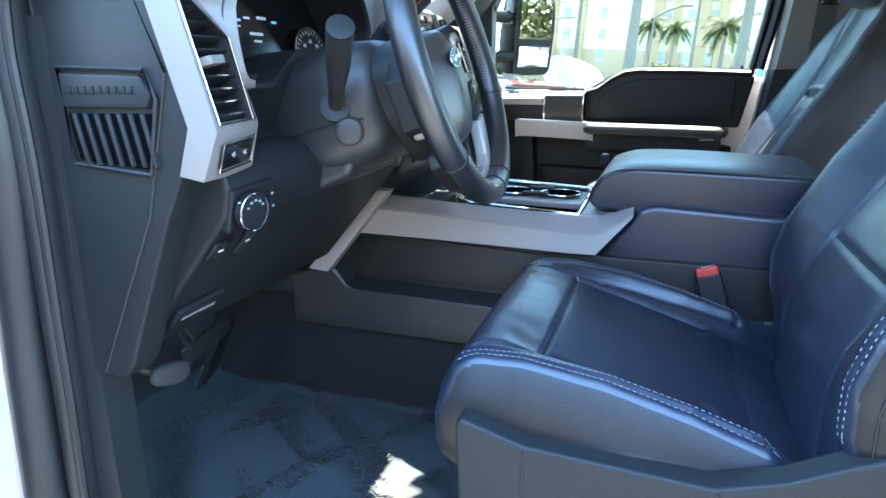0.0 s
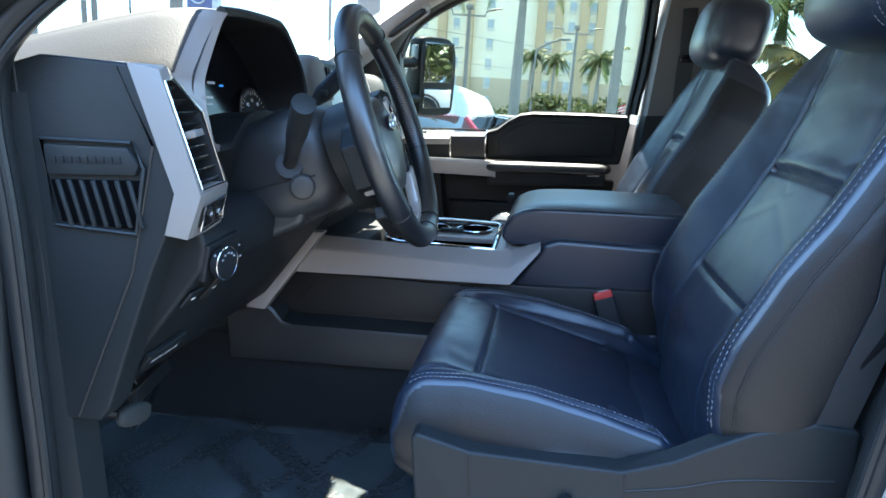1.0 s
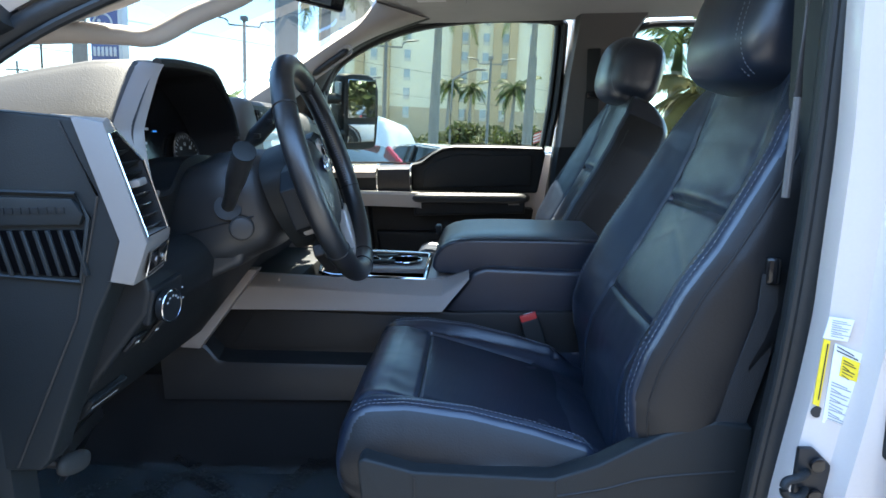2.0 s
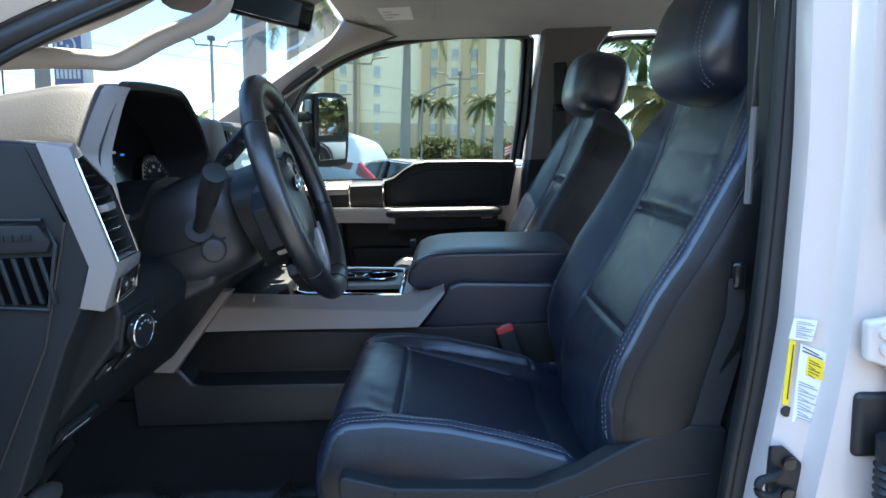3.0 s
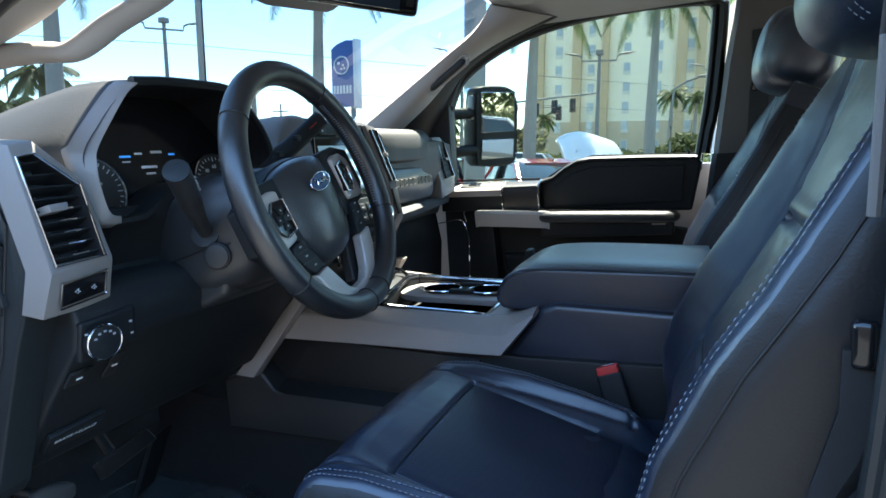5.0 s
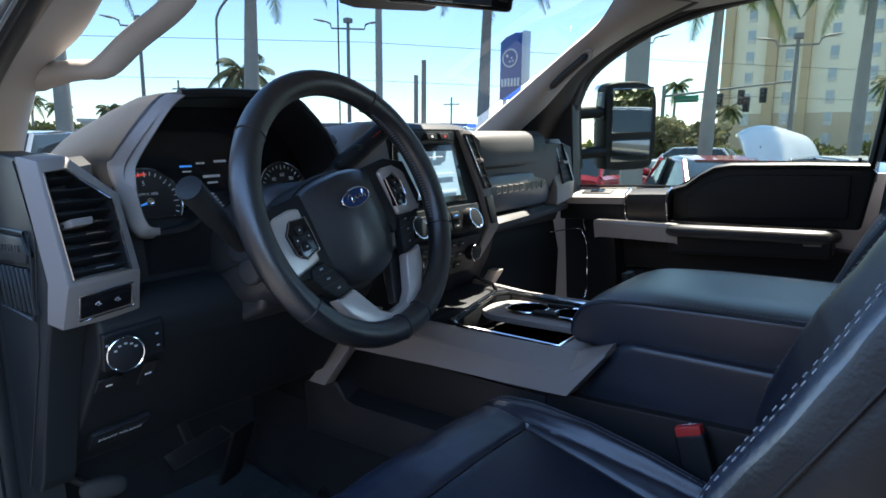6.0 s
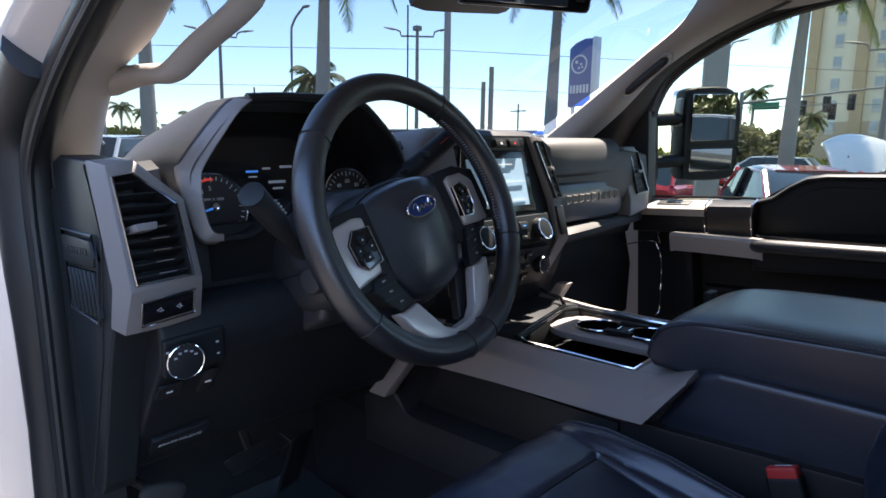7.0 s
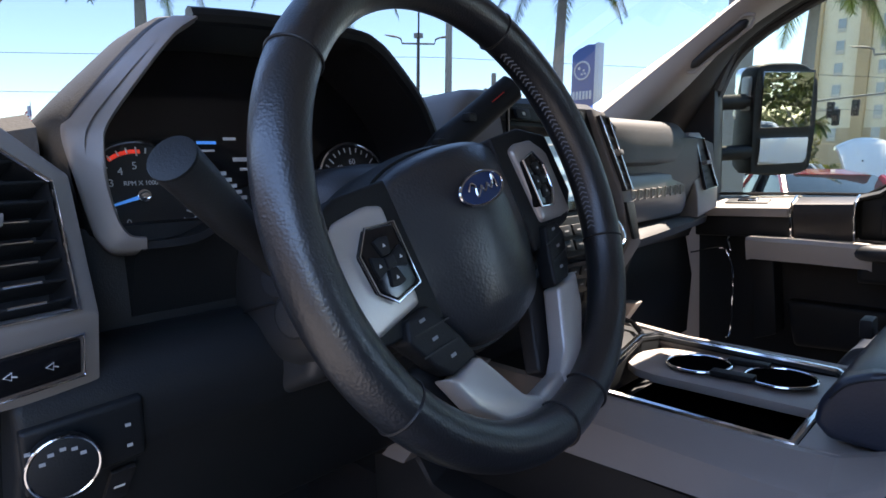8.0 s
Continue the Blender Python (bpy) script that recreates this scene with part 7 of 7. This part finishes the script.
for az, d, h, r, size, sd in ((55.1, 26, 4.0, 0.13, 1.45, 21), (57.3, 30, 3.0, 0.13, 1.5, 22), (0.6, 60, 6.0, 0.16, 1.7, 23), (2.6, 62, 6.4, 0.16, 1.7, 24), (-3.2, 45, 4.9, 0.15, 1.9, 25), (-16.5, 16, 3.6, 0.17, 2.3, 26), (70.9, 85, 5.6, 0.16, 1.9, 28), (69.2, 80, 4.9, 0.16, 1.8, 29), (65.6, 60, 4.0, 0.16, 1.4, 30), (63.8, 62, 3.6, 0.16, 1.5, 31), (43.4, 60, 4.2, 0.15, 1.4, 32), (13.5, 60, 4.4, 0.16, 1.6, 33), (17.6, 62, 6.7, 0.15, 1.5, 34), (22.0, 50, 3.6, 0.15, 1.5, 35)):
    x, y = at(az, d)
    palm(x, y, h, r, size, "small green palm with a full drooping crown", 15, (0.1, 0.1), None, sd)
x, y = at(-19.5, 15)
palm(x, y, 2.3, 0.17, 2.0, "low palm with yellowing dry leaves", 16, (0.1, 0), DRY_FROND, 27)
palm(46.0, 15.5, 2.6, 0.2, 2.4, "green palm on the lot behind the truck", 16, (0.1, 0), None, 36)
for az, d, sx, sz, n, leaf, sd in ((19.5, 42, 2.6, 2.1, 3200, LEAF_O, 41), (16.6, 44, 2.6, 2.0, 3000, LEAF_O, 42), (13.4, 40, 1.6, 1.0, 1500, LEAF_Y, 43), (22.5, 30, 1.6, 1.0, 1200, LEAF_Y, 44), (4.8, 50, 3.0, 1.2, 1500, LEAF, 45), (-3.0, 42, 2.0, 1.6, 1500, LEAF, 46), (8.0, 48, 3.0, 1.2, 1400, LEAF, 47), (0.2, 46, 2.2, 1.8, 1500, LEAF, 48), (38.0, 45, 4.0, 1.3, 1800, LEAF, 49), (33.0, 48, 4.0, 1.2, 1500, LEAF_Y, 50), (64.5, 48, 3.0, 1.6, 1500, LEAF, 51), (48, 60, 8.0, 1.6, 1800, LEAF, 52), (56, 60, 8.0, 1.8, 1800, LEAF, 53), (71, 62, 6.0, 1.9, 1800, LEAF, 54)):
    x, y = at(az, d)
    bush(x, y, sz * 0.75, sx, sx * 0.7, sz, n, "leafy green shrub along the road", leaf, 0.05 + 0.004 * d, sd)

# hotel across the road
hotel = thing("hotel_building", (-1, 118, 0), "cream seven-storey hotel with brown pilasters", "building", "", FLAT)
HX0, HX1, HY = -25.5, 24.0, 105.0
part("wall", box((HX0, HY, 6.5), (HX1, HY + 22, 27.5), 0.05), STUCCO, hotel, "cream stucco wall")
part("plinth", box((HX0 - 0.15, HY - 0.25, -0.1), (HX1 + 0.15, HY + 22.2, 6.5), 0.05), STUCCO_T, hotel, "tan stucco lower storeys")
part("cornice", box((HX0 - 0.4, HY - 0.5, 27.3), (HX1 + 0.4, HY + 22.4, 28.3), 0.08), STUCCO_B, hotel, "brown cornice")
for az, w in ((13.6, 1.4), (10.4, 1.5), (8.0, 1.1), (1.8, 1.5), (0.3, 1.3), (-1.8, 1.5), (-3.2, 1.3), (-7.0, 1.5), (-10.0, 1.5)):
    x = -HY * math.tan(radians(az))
    part("pilaster", box((x - w / 2, HY - 0.9, -0.05), (x + w / 2, HY + 0.1, 27.3), 0.05), STUCCO_B, hotel, "brown stucco pilaster")
for az in (12.0, 9.2, 6.2, 3.6, 1.1, -0.8, -2.5, -4.9, -8.5):
    x = -HY * math.tan(radians(az))
    for k in range(8):
        z = 1.6 + k * 3.05
        wd = part("window", box((x - 0.55, HY - 0.36 if z < 5 else HY - 0.12, z), (x + 0.55, HY + 0.05, z + 1.9), 0.03), WHITE_WALL, hotel, "white framed window")
        part("pane", box((x - 0.46, HY - 0.40 if z < 5 else HY - 0.16, z + 0.55), (x + 0.46, HY - 0.30 if z < 5 else HY - 0.10, z + 1.8), 0), FAR_GLASS, wd)
low = thing("low_building", at(13, 62) + (0,), "low tan wall building beside the hotel", "building", "", FLAT)
lx, ly = at(12.5, 64)
part("wall", box((lx - 8, ly, 0), (lx + 3, ly + 6, 3.2), 0.05), STUCCO_T, low)
for az, d, w, h, m, lb in ((66, 70, 16, 2.9, WHITE_WALL, "long low white building across the road"), (72.5, 75, 12, 2.6, WHITE_WALL, "long low white building across the road"), (38, 80, 14, 4.2, BLUE_SIGN, "low shop with a blue roof band"), (60, 110, 30, 5.0, WHITE_WALL, "far pale flat-roofed building")):
    x, y = at(az, d)
    ob = thing("low_building", (x, y, 0), lb, "building", "", FLAT)
    m4 = Matrix.Translation((x, y, 0)) @ Matrix.Rotation(radians(az), 4, "Z")
    for nm, lo, hi, mt in (("wall", (-w / 2, 0, -0.1), (w / 2, 8, h - 0.5), WHITE_WALL), ("roof", (-w / 2 - 0.4, -0.5, h - 0.5), (w / 2 + 0.4, 8.5, h), m)):
        b = box(lo, hi, 0.03)
        b.transform(m4)
        part(nm, b, mt, ob)
    for k in range(int(w / 3)):
        b = box((-w / 2 + 1 + k * 3, -0.06, 0.8), (-w / 2 + 2.6 + k * 3, 0.05, h - 1.0), 0)
        b.transform(m4)
        part("window", b, FAR_GLASS, ob)

# traffic signals on a mast arm
mx, my = at(18.4, 45)
ax_, ay_ = at(8.8, 46)
mast = thing("traffic_signal", (mx, my, 0), "grey mast arm with three black traffic signals", "traffic signal", "", FLAT)
part("pole", tube([(mx, my, -0.05), (mx, my, 5.6)], [0.16, 0.12], 12), POLE, mast)
part("arm", tube([(mx, my, 4.9), (ax_, ay_, 5.75)], [0.09, 0.05], 8), POLE, mast, "long mast arm")
part("lower_arm", tube([(mx, my, 4.6), ((mx + ax_) / 2 + 1, (my + ay_) / 2, 4.75)], 0.03, 6), POLE, mast)
sx_, sy_ = at(16.6, 45.2)
part("street_sign", box((sx_ - 0.8, sy_ - 0.03, 4.5), (sx_ + 0.8, sy_ + 0.03, 4.95), 0.01), mat("green_sign", (0.02, 0.22, 0.12), 0.5), mast, "green street sign")
for az, z in ((14.0, 4.55), (12.4, 4.75), (12.0, 4.3), (10.8, 4.85)):
    x, y = at(az, 45.4)
    hd = part("signal_head", box((x - 0.2, y - 0.14, z - 0.45), (x + 0.2, y + 0.14, z + 0.5), 0.05), DARK_TRIM, mast, "black signal head")
    for k in range(3):
        part("lens", disc((x, y - 0.14, z + 0.30 - k * 0.3), (0, -1, 0), 0.11, 0.08, 14, 0), GLOSS_BLACK, hd)

# blue dealer sign
sgx, sgy = at(31.2, 28)
sign = thing("pylon_sign", (sgx, sgy, 0), "blue pylon sign with a ring emblem and white bars", "sign", "", FLAT)
SM = Matrix.Translation((sgx, sgy, 0)) @ Matrix.Rotation(radians(31.2 - 40), 4, "Z")
b = prism([(-0.62, -0.15, 3.6), (0.62, -0.15, 3.6), (0.62, -0.15, 6.35), (0.2, -0.15, 6.38), (-0.3, -0.15, 6.25), (-0.62, -0.15, 6.05)], (0, 0.30, 0), 0.02)
b.transform(SM)
part("panel", b, BLUE_SIGN, sign, "blue sign panel")
b = box((0.62, -0.18, 3.5), (0.80, 0.18, 6.4), 0.02)
b.transform(SM)
part("edge", b, WHITE_PAINT, sign, "white sign edge")
for s in (-1, 1):
    b = tube([(-0.05 + 0.40 * math.cos(a), s * 0.16, 5.35 + 0.36 * math.sin(a)) for a in np.linspace(0, math.tau, 33)[:-1]], 0.04, 6, True, up=(0, 1, 0))
    b.transform(SM)
    part("ring", b, WHITE_PAINT, sign, "white ring emblem")
    for u, v, r in ((-0.2, 5.45, 0.07), (0.05, 5.35, 0.05), (0.12, 5.22, 0.05), (-0.05, 5.2, 0.05)):
        b = disc((u, s * 0.15, v), (0, s, 0), r, 0.03, 10, 0)
        b.transform(SM)
        part("emblem_dot", b, WHITE_PAINT, sign)
    for k in range(6):
        b = box((-0.52 + k * 0.18, -0.17 if s < 0 else 0.15, 4.15), (-0.40 + k * 0.18, -0.15 if s < 0 else 0.17, 4.5), 0.01)
        b.transform(SM)
        part("letter_bar", b, WHITE_PAINT, sign)
for s in (-0.45, 0.45):
    b = box((s - 0.08, -0.08, -0.05), (s + 0.08, 0.08, 3.7), 0.01)
    b.transform(SM)
    part("post", b, POLE, sign)
# white rail fence
fx, fy = at(12.6, 34)
fence = thing("rail_fence", (fx, fy, 0), "low white rail fence beside the road", "fence", "", FLAT)
for k in range(12):
    part("post", box((fx - 3.5 + k * 0.62, fy - 0.05, 0), (fx - 3.42 + k * 0.62, fy + 0.05, 1.25), 0.005), WHITE_PAINT, fence)
for z in (1.15, 0.75, 0.35):
    part("rail", box((fx - 3.5, fy - 0.03, z), (fx + 3.6, fy + 0.03, z + 0.09), 0.005), WHITE_PAINT, fence)


# ---- parked cars ----
def car(x, y, heading, paint, label, length=4.6, width=1.82, height=1.46, hood_up=False, shape="sedan"):
    """A parked car, nose towards +x of its own frame, turned by heading."""
    m = Matrix.Translation((x, y, 0)) @ Matrix.Rotation(radians(heading), 4, "Z")
    ob = thing("parked_car", (x, y, 0), label, "car", "parked cars", FLAT)
    L, W, Hh = length / 2, width / 2, height
    belt = 0.64 * Hh
    if shape == "sedan":
        st = [(-L, 0.80, 0.70, 0.45), (-L + 0.12, 0.93, 0.98 * belt, 0.30), (-L + 0.8, 0.99, belt * 1.06, 0.22), (0, 1, belt, 0.20), (L - 1.25, 1.0, belt * 0.98, 0.20), (L - 0.35, 0.95, belt * 0.78, 0.24), (L - 0.05, 0.86, belt * 0.66, 0.35), (L, 0.78, belt * 0.58, 0.42)]
        roof = [(-L + 0.55, belt * 1.03, 0.80), (-L + 1.35, Hh * 0.965, 0.66), (-0.15, Hh, 0.67), (0.45, Hh * 0.97, 0.66), (L - 1.25, belt * 0.98, 0.82)]
    else:
        st = [(-L, 0.86, belt * 0.95, 0.45), (-L + 0.12, 0.96, belt * 1.05, 0.32), (-L + 0.8, 1, belt * 1.05, 0.26), (0, 1, belt, 0.26), (L - 1.2, 1.0, belt * 0.98, 0.26), (L - 0.3, 0.96, belt * 0.86, 0.3), (L, 0.84, belt * 0.68, 0.45)]
        roof = [(-L + 0.10, belt * 1.04, 0.86), (-L + 0.55, Hh * 0.97, 0.74), (-0.6, Hh, 0.73), (0.35, Hh * 0.98, 0.72), (L - 1.3, belt * 0.98, 0.84)]

    def P(bm):
        bm.transform(m)
        return bm
    rows = []
    for sx, w, zt, zb in st:
        rows.append([(sx, W * w * q, zz) for q, zz in ((-0.82, zb), (-0.98, zb + 0.12), (-1, (zb + zt) / 2), (-0.96, zt - 0.07), (-0.84, zt), (0, zt + 0.03), (0.84, zt), (0.96, zt - 0.07), (1, (zb + zt) / 2), (0.98, zb + 0.12), (0.82, zb))])
    body = part("body", P(loft(rows)), paint, ob, "", 35)
    gl, rf = [], []
    for sx, z, w in roof:
        gl.append([(sx, -W * 0.86, belt * 0.93), (sx, -W * max(w, 0.8 if z < belt * 1.1 else w), z - 0.05), (sx, -W * w * 0.85, z), (sx, W * w * 0.85, z), (sx, W * max(w, 0.8 if z < belt * 1.1 else w), z - 0.05), (sx, W * 0.86, belt * 0.93)])
    part("glasshouse", P(loft(gl)), CAR_GLASS, ob, "dark car windows", 35)
    top = roof[1:4]
    part("roof", P(loft([[(sx, -W * w * 0.97, z - 0.035), (sx, -W * w * 0.7, z + 0.012), (sx, W * w * 0.7, z + 0.012), (sx, W * w * 0.97, z - 0.035), (sx, 0, z - 0.06)] for sx, z, w in top])), paint, ob, "", 50)
    for s in (-1, 1):
        for i in range(len(roof) - 1):
            (xa, za, wa), (xb, zb_, wb_) = roof[i], roof[i + 1]
            if i in (0, 3):
                part("pillar", P(tube([(xa, s * W * wa * 0.97, za - 0.02), (xb, s * W * wb_ * 0.97, zb_ - 0.02)], 0.045, 6)), paint, ob)
        part("pillar", P(tube([(-0.2, s * W * 0.88, belt), (-0.25, s * W * 0.69, Hh - 0.04)], 0.04, 6)), DARK_TRIM, ob)
        for wx in (-L + 0.85, L - 0.88):
            wh = part("wheel", P(disc((wx, s * (W - 0.20), 0.33), (0, s, 0), 0.33, 0.21, 26, 0.03)), TYRE, ob, "black tyre")
            part("rim", P(disc((wx, s * (W - 0.02), 0.33), (0, s, 0), 0.22, 0.03, 20, 0.01)), SILVER, wh, "silver wheel rim")
            part("arch", P(tube([(wx + 0.38 * math.cos(a), s * (W - 0.005), 0.33 + 0.38 * math.sin(a)) for a in np.linspace(0, math.pi, 12)], 0.025, 6)), DARK_TRIM, ob)
        part("headlight", P(ball((L - 0.22, s * W * 0.68, belt * 0.70), (0.20, 0.20, 0.08), 8)), mat("lamp_glass", (0.5, 0.52, 0.55), 0.1), ob, "clear headlight")
        part("tail_light", P(ball((-L + 0.08, s * W * 0.70, belt * 0.86), (0.08, 0.22, 0.09), 8)), RED, ob, "red tail light")
        part("door_mirror", P(ball((0.75, s * (W + 0.06), belt + 0.08), (0.09, 0.10, 0.07), 8)), paint, ob)
        part("door_handle", P(box((-0.1, s * W - 0.012, belt * 0.86), (0.12, s * W + 0.012, belt * 0.89), 0.005)), CHROME, ob)
    part("bumper", P(box((-L - 0.03, -W * 0.8, 0.36), (-L + 0.1, W * 0.8, 0.56), 0.03)), paint, ob)
    part("grille", P(box((L - 0.06, -W * 0.45, 0.42), (L + 0.01, W * 0.45, 0.60), 0.02)), DARK_TRIM, ob, "black grille")
    if hood_up:
        part("bonnet", P(loft([[(L - 1.15 + 0.88 * u + 0.10 * (1 - q * q), W * q * (0.94 - 0.16 * u ** 3), belt + 0.02 + 1.16 * math.sin(u * 1.45) - 0.20 * u * u * q * q) for q in np.linspace(-1, 1, 11)] + [(L - 1.10 + 0.88 * u, W * q * (0.92 - 0.16 * u ** 3), belt - 0.02 + 1.14 * math.sin(u * 1.45) - 0.20 * u * u * q * q) for q in np.linspace(1, -1, 11)] for u in np.linspace(0, 1, 9)])), paint, ob, "raised white bonnet", 60)
        part("stay", P(tube([(L - 0.45, W * 0.5, belt * 0.8), (L - 0.70, W * 0.45, belt + 0.72)], 0.012, 6)), DARK_TRIM, ob)
    return ob


RED_PAINT = mat("red_car_paint", (0.42, 0.010, 0.018), 0.22, coat=0.8, var=0.03)
BLUE_PAINT = mat("blue_car_paint", (0.05, 0.10, 0.22), 0.25, coat=0.8, var=0.03)
GREY_PAINT = mat("dark_grey_car_paint", (0.05, 0.055, 0.06), 0.25, coat=0.8, var=0.03)
car(-2.35, 10.4, 122, RED_PAINT, "red sedan parked beside the truck", 4.5, 1.8, 1.52)
x, y = at(23.0, 16)
car(x, y, 95, RED_PAINT, "red hatchback parked on the lot", 4.4, 1.8, 1.50, shape="suv")
car(-0.98, 14.0, 136, WHITE_PAINT, "white sedan with its bonnet propped open", 4.7, 1.84, 1.50, True)
x, y = at(-6.5, 18)
car(x, y, 175, WHITE_PAINT, "white sedan parked facing the road", 4.7, 1.82, 1.46)
x, y = at(-3.2, 24)
car(x, y, 170, BLUE_PAINT, "blue sedan parked facing the road", 4.7, 1.82, 1.48)
x, y = at(9.6, 21)
car(x, y, 90, GREY_PAINT, "dark grey sedan parked on the lot", 4.6, 1.82, 1.45)
x, y = at(16.3, 32)
car(x, y, 180, WHITE_PAINT, "white pickup on the road", 4.8, 1.85, 1.6, shape="suv")
for az, d in ((75, 14), (69, 16), (63, 17)):
    x, y = at(az, d)
    car(x, y, 60 + az, WHITE_PAINT, "white van parked in the front row", 4.8, 1.9, 1.86, shape="suv")
for az, d in ((43, 12.5), (37, 13.5)):
    x, y = at(az, d)
    car(x, y, 60 + az, WHITE_PAINT, "white truck parked ahead of the bonnet", 5.0, 1.95, 2.05, shape="suv")
car(12.5, 4.6, 100, WHITE_PAINT, "white sport utility car parked behind", 4.6, 1.85, 1.68, shape="suv")
car(28.0, 13.5, 96, GREY_PAINT, "dark grey car parked behind", 4.6, 1.85, 1.6, shape="suv")
car(22.0, 3.0, 60, WHITE_PAINT, "white car parked behind", 4.6, 1.85, 1.5)
# small flags on the cars
for az, d, z in ((-6.0, 17.2, 1.70), (75.8, 13.5, 2.1)):
    x, y = at(az, d)
    ob = thing("small_flag", (x, y, z - 0.3), "small striped red and white flag on a stick", "flag", "", FLAT)
    part("stick", tube([(x, y, z - 0.3), (x + 0.1, y, z + 0.42)], 0.006, 6), WHITE_PAINT, ob)
    for k in range(7):
        q = [(x + 0.09 - 0.42 * u, y + 0.03 * math.sin(u * 7), z + 0.36 - k * 0.04 - 0.18 * u) for u in np.linspace(0, 1, 8)]
        part("stripe", loft([[p, (p[0], p[1], p[2] - 0.04)] for p in q], False), RED if k % 2 == 0 else WHITE_PAINT, ob)
    part("canton", box((x - 0.08, y - 0.012, z + 0.18), (x + 0.085, y + 0.012, z + 0.35), 0), BLUE_SIGN, ob)

bush(25, 2.5, 2.6, 2.5, 5.0, 2.8, 3000, "leafy green tree behind the parked cars", LEAF, 0.22, 63, "tree")
bush(24, 10, 2.4, 2.5, 4.5, 2.4, 3000, "leafy green tree behind the parked cars", LEAF, 0.22, 64, "tree")
bush(44, 13, 1.2, 3.0, 6.0, 1.6, 1600, "leafy green shrub behind the parked cars", LEAF, 0.25, 61)
bush(40, 19, 1.2, 3.0, 5.0, 1.8, 1600, "leafy green shrub behind the parked cars", LEAF_Y, 0.25, 62)
